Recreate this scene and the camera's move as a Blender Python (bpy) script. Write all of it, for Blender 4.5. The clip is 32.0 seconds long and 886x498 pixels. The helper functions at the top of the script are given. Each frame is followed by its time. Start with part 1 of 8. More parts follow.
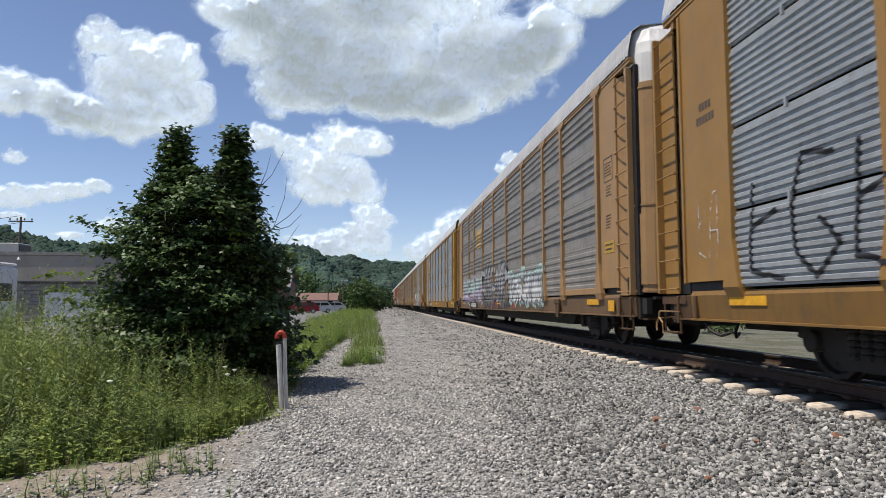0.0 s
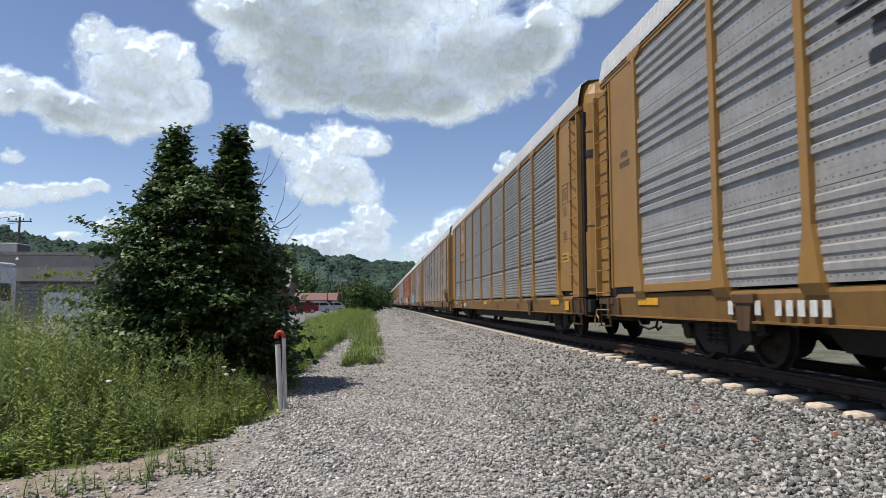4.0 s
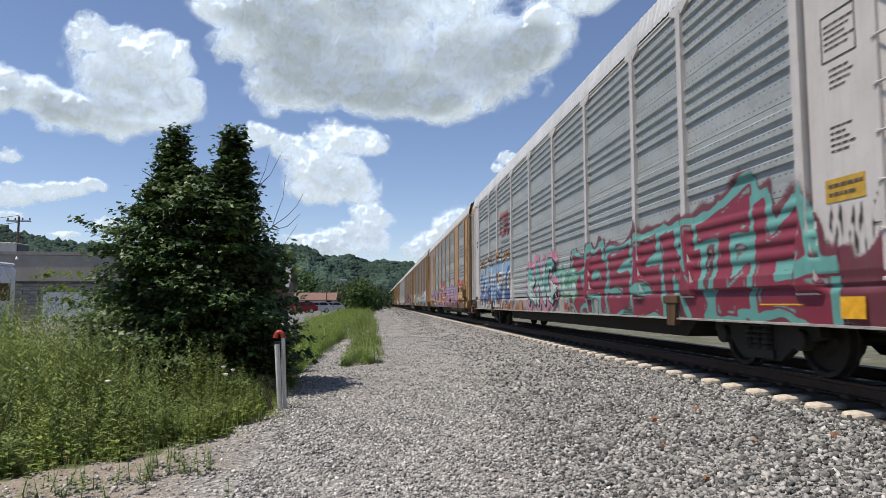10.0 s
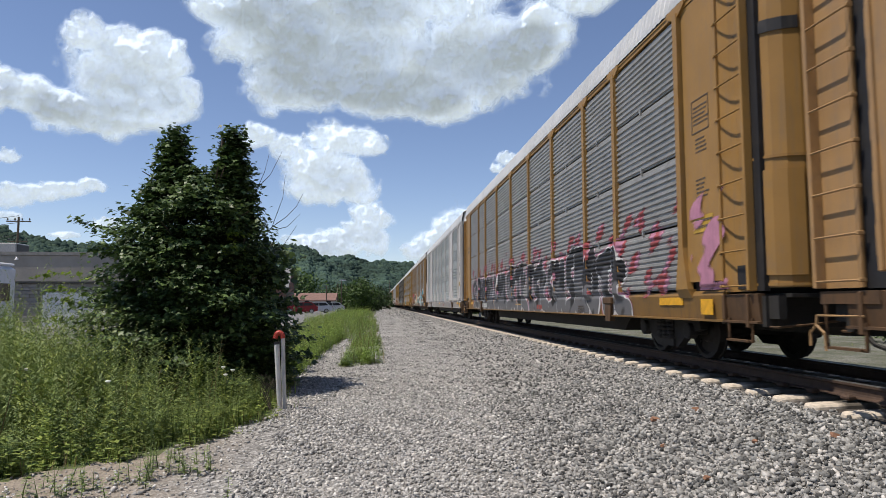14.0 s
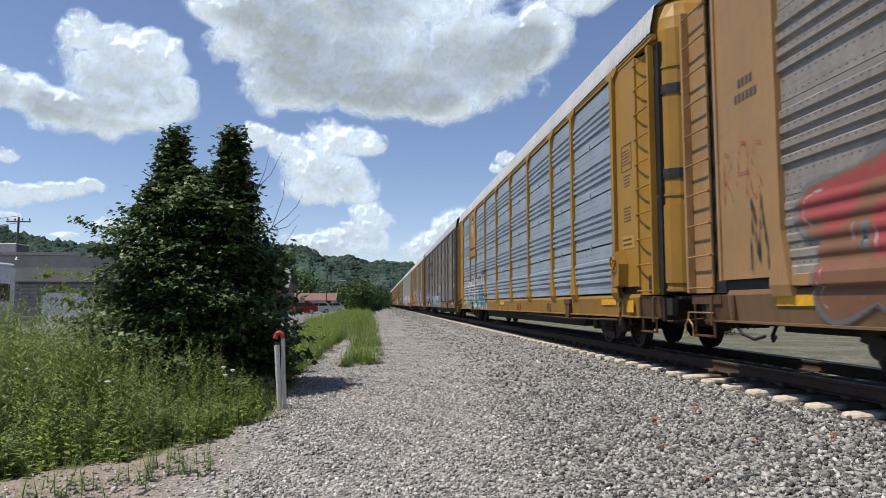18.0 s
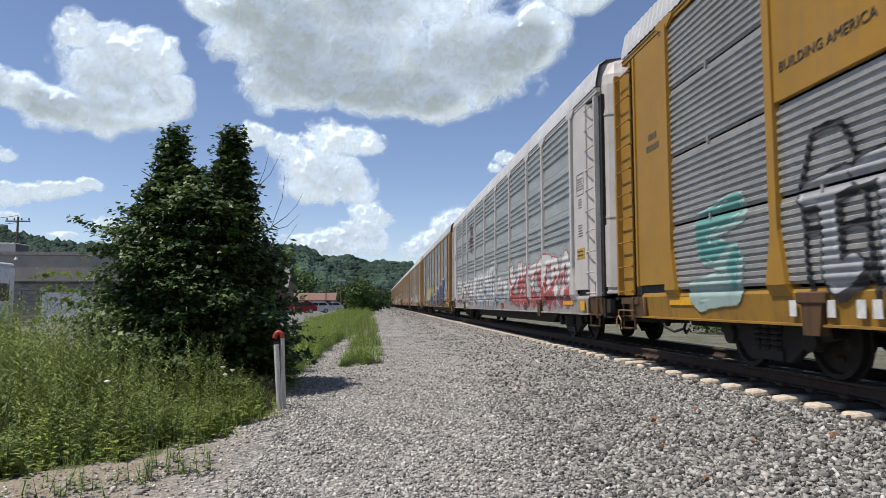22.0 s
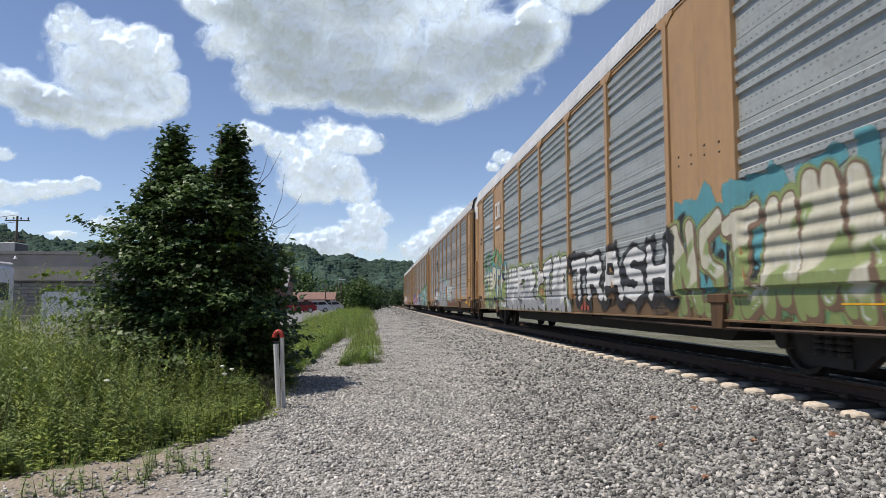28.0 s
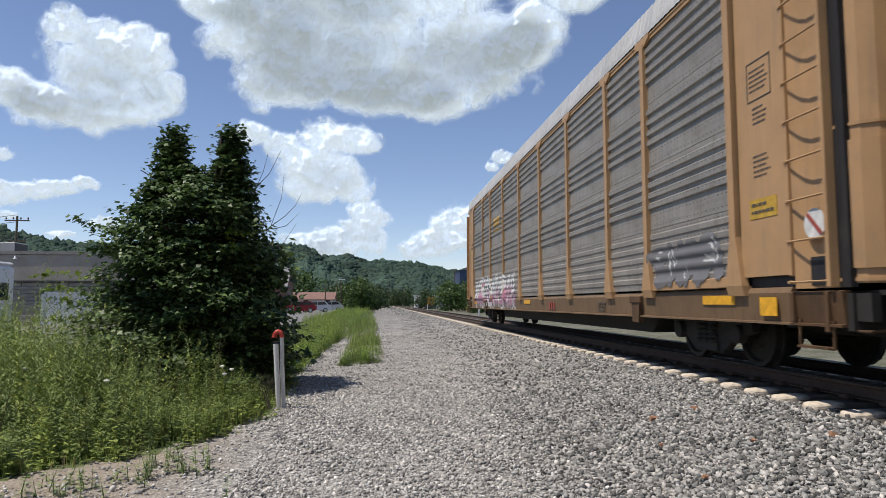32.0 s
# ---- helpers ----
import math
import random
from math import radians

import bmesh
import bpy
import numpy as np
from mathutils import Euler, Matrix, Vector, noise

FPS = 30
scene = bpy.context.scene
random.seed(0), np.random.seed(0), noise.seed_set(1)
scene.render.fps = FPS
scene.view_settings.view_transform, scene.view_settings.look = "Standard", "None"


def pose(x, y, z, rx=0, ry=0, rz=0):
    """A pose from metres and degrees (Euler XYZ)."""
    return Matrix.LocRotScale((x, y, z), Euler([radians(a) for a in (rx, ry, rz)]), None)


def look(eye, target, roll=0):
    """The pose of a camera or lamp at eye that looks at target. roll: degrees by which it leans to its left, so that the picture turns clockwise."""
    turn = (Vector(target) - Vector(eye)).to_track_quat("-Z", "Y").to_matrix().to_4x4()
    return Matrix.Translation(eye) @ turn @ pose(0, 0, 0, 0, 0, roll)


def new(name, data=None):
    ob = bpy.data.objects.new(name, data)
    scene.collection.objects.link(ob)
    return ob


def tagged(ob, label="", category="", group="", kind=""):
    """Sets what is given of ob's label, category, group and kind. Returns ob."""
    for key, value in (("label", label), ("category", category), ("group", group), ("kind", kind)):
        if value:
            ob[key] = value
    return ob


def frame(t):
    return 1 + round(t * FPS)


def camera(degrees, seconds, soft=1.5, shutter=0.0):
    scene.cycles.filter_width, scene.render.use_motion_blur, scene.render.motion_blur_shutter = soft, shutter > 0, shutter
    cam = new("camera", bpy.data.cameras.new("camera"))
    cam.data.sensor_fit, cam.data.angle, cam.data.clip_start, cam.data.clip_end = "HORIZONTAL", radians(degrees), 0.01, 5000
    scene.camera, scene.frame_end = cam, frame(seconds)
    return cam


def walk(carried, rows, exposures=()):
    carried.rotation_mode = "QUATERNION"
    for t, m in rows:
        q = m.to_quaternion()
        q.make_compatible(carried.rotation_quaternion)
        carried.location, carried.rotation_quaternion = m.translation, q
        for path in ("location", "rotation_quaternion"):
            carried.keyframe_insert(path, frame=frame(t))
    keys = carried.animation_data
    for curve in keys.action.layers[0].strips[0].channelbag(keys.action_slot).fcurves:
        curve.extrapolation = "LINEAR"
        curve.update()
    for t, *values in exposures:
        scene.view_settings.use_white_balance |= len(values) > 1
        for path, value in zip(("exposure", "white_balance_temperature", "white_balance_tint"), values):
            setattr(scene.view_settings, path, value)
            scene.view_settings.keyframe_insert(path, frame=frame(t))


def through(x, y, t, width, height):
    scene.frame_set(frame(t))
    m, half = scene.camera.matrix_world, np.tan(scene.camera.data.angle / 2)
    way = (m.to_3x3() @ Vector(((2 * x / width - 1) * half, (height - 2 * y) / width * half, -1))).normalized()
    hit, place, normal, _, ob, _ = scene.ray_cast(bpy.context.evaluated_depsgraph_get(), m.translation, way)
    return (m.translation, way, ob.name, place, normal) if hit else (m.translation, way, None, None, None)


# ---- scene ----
# World: rail head at z = 0, track along +y, camera beside it; metres.
TRACK_X = 6.2
EYE = (0.0, 0.0, 0.9)
CLIP = 32.0


def aim(yaw, pitch, roll=0.0):
    """Camera pose: yaw to the right of the track, pitch up, in degrees."""
    a, p = radians(yaw), radians(pitch)
    way = Vector((math.sin(a) * math.cos(p), math.cos(a) * math.cos(p), math.sin(p)))
    return look(EYE, Vector(EYE) + way, roll)


cam = camera(68.0, CLIP, soft=0.75, shutter=0.06)
YAW, PITCH = 5.58, 4.77
walk(cam, [(t, aim(YAW + dy, PITCH + dp)) for t, dy, dp in (
    (0, -0.14, 0.0), (2.5, -0.13, 0.0), (3.5, -0.07, 0.0), (6, -0.06, -0.02), (9, 0.0, -0.04), (11, -0.03, 0.0), (13, 0.0, 0.0),
    (17, 0.0, 0.06), (19, 0.0, 0.0), (21, 0.06, 0.0), (23.5, 0.0, 0.0), (25.5, 0.03, -0.04), (28, 0.08, -0.06), (32, 0.09, -0.06))],
     exposures=[(0, 0.16), (32, 0.16)])

# ---- light ----
SUN_EL, SUN_AZ = 65.0, 260.0        # degrees; azimuth clockwise from +y
world = bpy.data.worlds.new("sky")
scene.world = world
world.use_nodes = True
_n, _l = world.node_tree.nodes, world.node_tree.links
sky = _n.new("ShaderNodeTexSky")
sky.sky_type, sky.sun_disc = "NISHITA", False
sky.sun_elevation, sky.sun_rotation = radians(SUN_EL), radians(SUN_AZ)
sky.altitude, sky.air_density, sky.dust_density, sky.ozone_density = 400, 0.9, 0.05, 3.0
_n["Background"].inputs[1].default_value = 0.118
_tint = _n.new("ShaderNodeMix")
_tint.data_type, _tint.blend_type = "RGBA", "MULTIPLY"
_tint.inputs[0].default_value, _tint.inputs[7].default_value = 1.0, (1.05, 0.95, 0.96, 1)
_l.new(sky.outputs[0], _tint.inputs[6])
_l.new(_tint.outputs[2], _n["Background"].inputs[0])
_sun = bpy.data.lights.new("sun", "SUN")
_sun.energy, _sun.angle, _sun.color = 4.6, radians(0.55), (1.0, 0.915, 0.81)
sun = new("sun", _sun)
_a, _e = radians(SUN_AZ), radians(SUN_EL)
SUN_DIR = Vector((math.sin(_a) * math.cos(_e), math.cos(_a) * math.cos(_e), math.sin(_e)))
sun.matrix_world = look(SUN_DIR * 60, (0, 0, 0))

# ---- mesh helpers ----
class Build:
    """Collects vertices, faces and material slots of one mesh."""

    def __init__(self):
        self.v, self.f, self.m, self.smooth = [], [], [], False

    def add(self, verts, faces, slot=0):
        o = len(self.v)
        self.v += [tuple(p) for p in verts]
        self.f += [tuple(i + o for i in f) for f in faces]
        self.m += [slot] * len(faces)
        return self

    def box(self, x0, x1, y0, y1, z0, z1, slot=0, bevel=0.0):
        if bevel <= 0:
            v = [(x, y, z) for x in (x0, x1) for y in (y0, y1) for z in (z0, z1)]
            f = [(0, 1, 3, 2), (4, 6, 7, 5), (0, 4, 5, 1), (2, 3, 7, 6), (0, 2, 6, 4), (1, 5, 7, 3)]
            return self.add(v, f, slot)
        b = min(bevel, (x1 - x0) * 0.45, (y1 - y0) * 0.45, (z1 - z0) * 0.45)
        ring = [(x0 + b, y0), (x1 - b, y0), (x1, y0 + b), (x1, y1 - b), (x1 - b, y1), (x0 + b, y1), (x0, y1 - b), (x0, y0 + b)]
        cx, cy = (x0 + x1) / 2, (y0 + y1) / 2
        sx, sy = (x1 - x0 - 2 * b) / (x1 - x0), (y1 - y0 - 2 * b) / (y1 - y0)
        inner = [(cx + (x - cx) * sx, cy + (y - cy) * sy) for x, y in ring]
        v = [(x, y, z0) for x, y in inner] + [(x, y, z0 + b) for x, y in ring] + [(x, y, z1 - b) for x, y in ring] + [(x, y, z1) for x, y in inner]
        f = [tuple(range(7, -1, -1)), tuple(range(24, 32))]
        for k in range(3):
            f += [(8 * k + i, 8 * k + (i + 1) % 8, 8 * k + 8 + (i + 1) % 8, 8 * k + 8 + i) for i in range(8)]
        return self.add(v, f, slot)

    def prism(self, pts, y0, y1, slot=0, axis="y"):
        """Extrudes a closed outline. axis y: pts are (x, z); axis x: pts are (y, z); axis z: pts are (x, y)."""
        put = {"y": lambda p, t: (p[0], t, p[1]), "x": lambda p, t: (t, p[0], p[1]), "z": lambda p, t: (p[0], p[1], t)}[axis]
        n = len(pts)
        v = [put(p, y0) for p in pts] + [put(p, y1) for p in pts]
        f = [(i, (i + 1) % n, n + (i + 1) % n, n + i) for i in range(n)] + [tuple(range(n - 1, -1, -1)), tuple(range(n, 2 * n))]
        return self.add(v, f, slot)

    def tube(self, path, r, n=6, slot=0, taper=1.0):
        """A round bar along a path of points."""
        path = [Vector(p) for p in path]
        v, f = [], []
        for i, p in enumerate(path):
            d = (path[min(i + 1, len(path) - 1)] - path[max(i - 1, 0)]).normalized()
            a = d.cross(Vector((0.13, 0.31, 1.0))).normalized()
            b = d.cross(a)
            q = r * (1 + (taper - 1) * i / max(1, len(path) - 1))
            v += [p + (a * math.cos(2 * math.pi * k / n) + b * math.sin(2 * math.pi * k / n)) * q for k in range(n)]
        for i in range(len(path) - 1):
            f += [(i * n + k, i * n + (k + 1) % n, (i + 1) * n + (k + 1) % n, (i + 1) * n + k) for k in range(n)]
        f += [tuple(range(n - 1, -1, -1)), tuple((len(path) - 1) * n + k for k in range(n))]
        return self.add(v, f, slot)

    def lathe(self, prof, c, n=24, slot=0, axis="x"):
        """Turns a profile of (offset, radius) round an axis through c."""
        v, f = [], []
        for o, r in prof:
            for k in range(n):
                a = 2 * math.pi * k / n
                p = {"x": (o, r * math.cos(a), r * math.sin(a)), "y": (r * math.cos(a), o, r * math.sin(a)), "z": (r * math.cos(a), r * math.sin(a), o)}[axis]
                v.append((c[0] + p[0], c[1] + p[1], c[2] + p[2]))
        for i in range(len(prof) - 1):
            f += [(i * n + k, i * n + (k + 1) % n, (i + 1) * n + (k + 1) % n, (i + 1) * n + k) for k in range(n)]
        f += [tuple(range(n - 1, -1, -1)), tuple((len(prof) - 1) * n + k for k in range(n))]
        return self.add(v, f, slot)


def to_mesh(name, b, mats, smooth=False):
    me = bpy.data.meshes.new(name)
    me.from_pydata(b.v, [], b.f)
    for m in (mats if isinstance(mats, (list, tuple)) else [mats]):
        me.materials.append(m)
    if any(b.m):
        me.polygons.foreach_set("material_index", b.m)
    if smooth or b.smooth:
        me.polygons.foreach_set("use_smooth", [True] * len(b.f))
    bm = bmesh.new()
    bm.from_mesh(me)
    bmesh.ops.recalc_face_normals(bm, faces=bm.faces)
    bm.to_mesh(me)
    bm.free()
    me.update()
    return me


MESHES = {}


def shared(key, make, mats, smooth=False):
    """One mesh for alike pieces: built on first use."""
    k = (key, tuple(m.name for m in (mats if isinstance(mats, (list, tuple)) else [mats])))
    if k not in MESHES:
        MESHES[k] = to_mesh(key[0] if isinstance(key, tuple) else key, make(), mats, smooth)
    return MESHES[k]


def part(name, mesh, material=None, parent=None, label="", at=None, turn=None):
    """One mesh object under a thing or a part. mesh: a Build or finished mesh data."""
    me = to_mesh(name, mesh, material) if isinstance(mesh, Build) else mesh
    ob = new(name, me)
    ob.parent = parent
    if at is not None:
        ob.location = at
    if turn is not None:
        ob.rotation_euler = turn
    return tagged(ob, label)


def soup(name, verts, faces, mats, slots=None, smooth=False):
    """A mesh from arrays: verts (n, 3), faces (m, 3 or 4)."""
    verts, faces = np.asarray(verts, np.float32), np.asarray(faces, np.int32)
    me = bpy.data.meshes.new(name)
    me.vertices.add(len(verts))
    me.vertices.foreach_set("co", verts.ravel())
    me.loops.add(faces.size)
    me.loops.foreach_set("vertex_index", faces.ravel())
    me.polygons.add(len(faces))
    me.polygons.foreach_set("loop_start", np.arange(0, faces.size, faces.shape[1], dtype=np.int32))
    for m in (mats if isinstance(mats, (list, tuple)) else [mats]):
        me.materials.append(m)
    if slots is not None:
        me.polygons.foreach_set("material_index", np.asarray(slots, np.int32))
    if smooth:
        me.polygons.foreach_set("use_smooth", np.ones(len(faces), bool))
    me.update(calc_edges=True)
    me.validate()
    return me


def thing(name, label, category, at=(0, 0, 0), group="", kind=""):
    ob = new(name)
    ob.empty_display_size = 0.2
    ob.location = at
    return tagged(ob, label, category, group, kind)


# ---- materials ----
class Nodes:
    """Short-hand for building a node material."""

    def __init__(self, name):
        self.mat = bpy.data.materials.new(name)
        self.mat.use_nodes = True
        self.t = self.mat.node_tree
        self.bsdf = self.t.nodes["Principled BSDF"]
        self.out = self.t.nodes["Material Output"]
        self.tc = self.t.nodes.new("ShaderNodeTexCoord")

    def link(self, a, b):
        self.t.links.new(a, b)

    def node(self, kind, **props):
        n = self.t.nodes.new(kind)
        for k, v in props.items():
            setattr(n, k, v)
        return n

    def coords(self, scale=(1, 1, 1), which="Object"):
        m = self.node("ShaderNodeMapping")
        m.inputs["Scale"].default_value = scale
        self.link(self.tc.outputs[which], m.inputs["Vector"])
        return m.outputs[0]

    def noise(self, size, detail=4, rough=0.6, stretch=(1, 1, 1), which="Object", distort=0.0):
        n = self.node("ShaderNodeTexNoise")
        n.inputs["Scale"].default_value = 1.0 / size
        n.inputs["Detail"].default_value, n.inputs["Roughness"].default_value = detail, rough
        n.inputs["Distortion"].default_value = distort
        self.link(self.coords(stretch, which), n.inputs["Vector"])
        return n.outputs["Fac"]

    def voronoi(self, size, out="Distance", which="Object", stretch=(1, 1, 1), feature="F1"):
        n = self.node("ShaderNodeTexVoronoi", feature=feature)
        n.inputs["Scale"].default_value = 1.0 / size
        self.link(self.coords(stretch, which), n.inputs["Vector"])
        return n.outputs[out]

    def ramp(self, fac, stops):
        r = self.node("ShaderNodeValToRGB")
        el = r.color_ramp.elements
        while len(el) < len(stops):
            el.new(0.5)
        for e, (p, c) in zip(el, stops):
            e.position = p
            e.color = (*c, 1) if isinstance(c, tuple) else (c, c, c, 1)
        self.link(fac, r.inputs[0])
        return r.outputs[0]

    def math(self, op, a, b=0.0, clamp=False):
        n = self.node("ShaderNodeMath", operation=op, use_clamp=clamp)
        for i, x in enumerate((a, b)):
            if isinstance(x, (int, float)):
                n.inputs[i].default_value = x
            else:
                self.link(x, n.inputs[i])
        return n.outputs[0]

    def mix(self, fac, a, b, blend="MIX"):
        n = self.node("ShaderNodeMix", data_type="RGBA", blend_type=blend)
        for sock, x in ((n.inputs[0], fac), (n.inputs[6], a), (n.inputs[7], b)):
            if isinstance(x, (int, float)):
                sock.default_value = x
            elif isinstance(x, tuple):
                sock.default_value = (*x, 1)
            else:
                self.link(x, sock)
        return n.outputs[2]

    def bump(self, height, strength=0.3, dist=0.01):
        b = self.node("ShaderNodeBump")
        b.inputs["Strength"].default_value, b.inputs["Distance"].default_value = strength, dist
        self.link(height, b.inputs["Height"])
        self.link(b.outputs[0], self.bsdf.inputs["Normal"])

    def set(self, color=None, rough=None, metal=None, spec=None):
        for key, x in (("Base Color", color), ("Roughness", rough), ("Metallic", metal), ("Specular IOR Level", spec)):
            if x is None:
                continue
            if isinstance(x, (int, float)):
                self.bsdf.inputs[key].default_value = x
            elif isinstance(x, tuple):
                self.bsdf.inputs[key].default_value = (*x, 1)
            else:
                self.link(x, self.bsdf.inputs[key])
        return self.mat

    def random(self, out="Random"):
        return self.node("ShaderNodeObjectInfo").outputs[out]

    def island(self):
        return self.node("ShaderNodeNewGeometry").outputs["Random Per Island"]


def dim(c, k):
    return tuple(min(1.0, x * k) for x in c)


def paint(name, color, dirt=0.35, rough=0.5, grime=(0.16, 0.13, 0.10)):
    """Weathered paint: faded patches, rain streaks of grime, small chips."""
    m = Nodes(name)
    fade = m.ramp(m.noise(0.9, 5, 0.65), [(0.3, dim(color, 0.86)), (0.7, dim(color, 1.08))])
    streak = m.ramp(m.noise(0.11, 5, 0.7, (1, 1, 0.09), "Object"), [(0.5, 0.0), (0.78, 1.0)])
    col = m.mix(m.math("MULTIPLY", streak, dirt), fade, grime)
    blot = m.ramp(m.noise(0.35, 6, 0.7), [(0.54, 0.0), (0.74, 1.0)])
    col = m.mix(m.math("MULTIPLY", blot, dirt * 0.7), col, grime)
    chips = m.ramp(m.noise(0.035, 3, 0.6), [(0.70, 0.0), (0.74, 1.0)])
    col = m.mix(m.math("MULTIPLY", chips, dirt), col, (0.10, 0.05, 0.03))
    m.bump(m.noise(0.02, 3), 0.15, 0.003)
    return m.set(col, rough, 0.0, 0.35)


def sheet_metal(name, color, grime=(0.14, 0.12, 0.10), dirt=0.4, dots=False, rivets=False):
    """Galvanised sheet: spangle, dull streaks, dirt lodged along the ribs, some with rows of small vent holes."""
    m = Nodes(name)
    base = m.ramp(m.noise(1.3, 5, 0.65), [(0.3, dim(color, 0.8)), (0.7, dim(color, 1.12))])
    span = m.ramp(m.noise(0.05, 2, 0.5), [(0.3, 0.9), (0.7, 1.08)])
    base = m.mix(1.0, base, span, "MULTIPLY")
    base = m.mix(m.math("MULTIPLY", m.random(), 0.3), base, dim(color, 0.72))
    streak = m.ramp(m.noise(0.16, 6, 0.75, (1, 1, 0.12)), [(0.45, 0.0), (0.75, 1.0)])
    base = m.mix(m.math("MULTIPLY", streak, dirt), base, grime)
    lines = m.ramp(m.noise(0.05, 4, 0.7, (1, 0.04, 1)), [(0.5, 0.0), (0.75, 1.0)])
    base = m.mix(m.math("MULTIPLY", lines, dirt * 0.8), base, grime)
    if dots or rivets:
        sep = m.node("ShaderNodeSeparateXYZ")
        m.link(m.tc.outputs["Object"], sep.inputs[0])
        py, pz, r = (0.09, 0.125, 0.016) if dots else (0.115, 0.18, 0.0125)
        dy = m.math("PINGPONG", sep.outputs["Y"], py / 2)
        dz = m.math("PINGPONG", m.math("ADD", sep.outputs["Z"], 0.02 if dots else 0.115), pz / 2)
        d = m.math("SQRT", m.math("ADD", m.math("POWER", dy, 2.0), m.math("POWER", dz, 2.0)))
        hole = m.math("LESS_THAN", d, r)
        if dots:
            broken = m.ramp(m.noise(0.5, 2, 0.5, (1, 0.5, 2.0)), [(0.44, 0.0), (0.46, 1.0)])
            hole = m.math("MULTIPLY", hole, broken)
        base = m.mix(m.math("MULTIPLY", hole, 0.85), base, (0.02, 0.02, 0.02))
    m.bump(m.noise(0.03, 3), 0.12, 0.003)
    return m.set(base, m.ramp(m.noise(0.3, 4), [(0.3, 0.42), (0.7, 0.62)]), 0.25, 0.4)


def plain(name, color, rough=0.6, metal=0.0, size=0.1, vary=0.2, bump=0.2):
    m = Nodes(name)
    a = m.ramp(m.noise(size, 4), [(0.3, dim(color, 1 - vary)), (0.7, dim(color, 1 + vary))])
    b = m.ramp(m.noise(size * 12, 3), [(0.3, 1 - vary * 0.6), (0.7, 1.0)])
    m.bump(m.noise(size * 0.3, 3), bump, size * 0.05)
    return m.set(m.mix(1.0, a, b, "MULTIPLY"), rough, metal)


def leaf_mat(name, dark, light, rough=0.45, through=0.25):
    """Foliage: every leaf its own tone, glossy, with light passing through."""
    m = Nodes(name)
    col = m.ramp(m.island(), [(0.0, dark), (1.0, light)])
    patch = m.ramp(m.noise(0.8, 3), [(0.3, 0.75), (0.7, 1.2)])
    col = m.mix(1.0, col, patch, "MULTIPLY")
    m.set(col, rough, 0.0, 0.3)
    tr = m.node("ShaderNodeBsdfTranslucent")
    m.link(col, tr.inputs[0])
    mx = m.node("ShaderNodeMixShader")
    mx.inputs[0].default_value = through
    m.link(m.bsdf.outputs[0], mx.inputs[1])
    m.link(tr.outputs[0], mx.inputs[2])
    m.link(mx.outputs[0], m.out.inputs[0])
    return m.mat

# ---- ground, track ----
def smooth(a, b, x):
    t = np.clip((x - a) / (b - a), 0, 1)
    return t * t * (3 - 2 * t)


EDGE_Y = (-30, 4.8, 5.6, 6.3, 7.0, 8.3, 9.5, 14.3, 20, 35, 60, 120, 4000)
EDGE_X = (-16, -9, -4.2, -3.5, -2.5, -1.75, -1.5, -1.75, -1.8, -1.3, -0.7, -0.5, -0.5)


def edge(y):
    """Where the gravel meets the weeds."""
    return np.interp(y, EDGE_Y, EDGE_X)


def height(x, y):
    """Ground level: track bed, shoulder, gravel track, shallow bank and lower lot."""
    x, y = np.asarray(x, float), np.asarray(y, float)
    z = np.interp(x, (-0.8, 2.4, 4.3, 4.8, 5.0, 7.4, 9.6, 14), (-0.66, -0.62, -0.37, -0.285, -0.268, -0.268, -0.42, -0.5))
    drop = smooth(0.1, 1.6, edge(y) - x) * (0.30 - 0.5 * smooth(16, 60, y))
    uneven = 0.022 * np.sin(x * 1.9 + 0.7 * np.sin(y)) * np.sin(y * 1.3) + 0.012 * np.sin(x * 5.1 + y * 3.3)
    return z - drop + uneven * (1 - smooth(3.6, 4.4, x))


gm = Nodes("crushed_stone")
_tone = gm.ramp(gm.voronoi(0.036, "Color"), [(0.0, (0.11, 0.105, 0.098)), (0.5, (0.26, 0.25, 0.234)), (1.0, (0.50, 0.48, 0.45))])
_fine = gm.ramp(gm.noise(0.02, 3), [(0.3, 0.75), (0.7, 1.15)])
_wide = gm.ramp(gm.noise(1.6, 4), [(0.3, 0.82), (0.7, 1.1)])
_c = gm.mix(1.0, gm.mix(1.0, _tone, _fine, "MULTIPLY"), _wide, "MULTIPLY")
_sep = gm.node("ShaderNodeSeparateXYZ")
gm.link(gm.tc.outputs["Object"], _sep.inputs[0])
_w = gm.math("MULTIPLY", gm.math("SUBTRACT", gm.noise(0.7, 4), 0.5), 1.4)
_left = gm.math("SUBTRACT", gm.math("SUBTRACT", -1.35, _sep.outputs["X"]), _w, True)
_front = gm.math("SUBTRACT", gm.math("SUBTRACT", 8.4, _sep.outputs["Y"]), _w, True)
_earth = gm.ramp(gm.noise(0.12, 5), [(0.3, (0.19, 0.155, 0.115)), (0.7, (0.34, 0.285, 0.225))])
_c = gm.mix(gm.math("MULTIPLY", gm.math("MULTIPLY", _left, _front), 0.8), _c, _earth)
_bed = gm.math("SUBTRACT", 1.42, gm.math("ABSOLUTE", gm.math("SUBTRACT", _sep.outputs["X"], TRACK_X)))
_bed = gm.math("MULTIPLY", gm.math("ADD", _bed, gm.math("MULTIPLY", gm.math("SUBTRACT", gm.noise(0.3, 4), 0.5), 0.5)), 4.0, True)
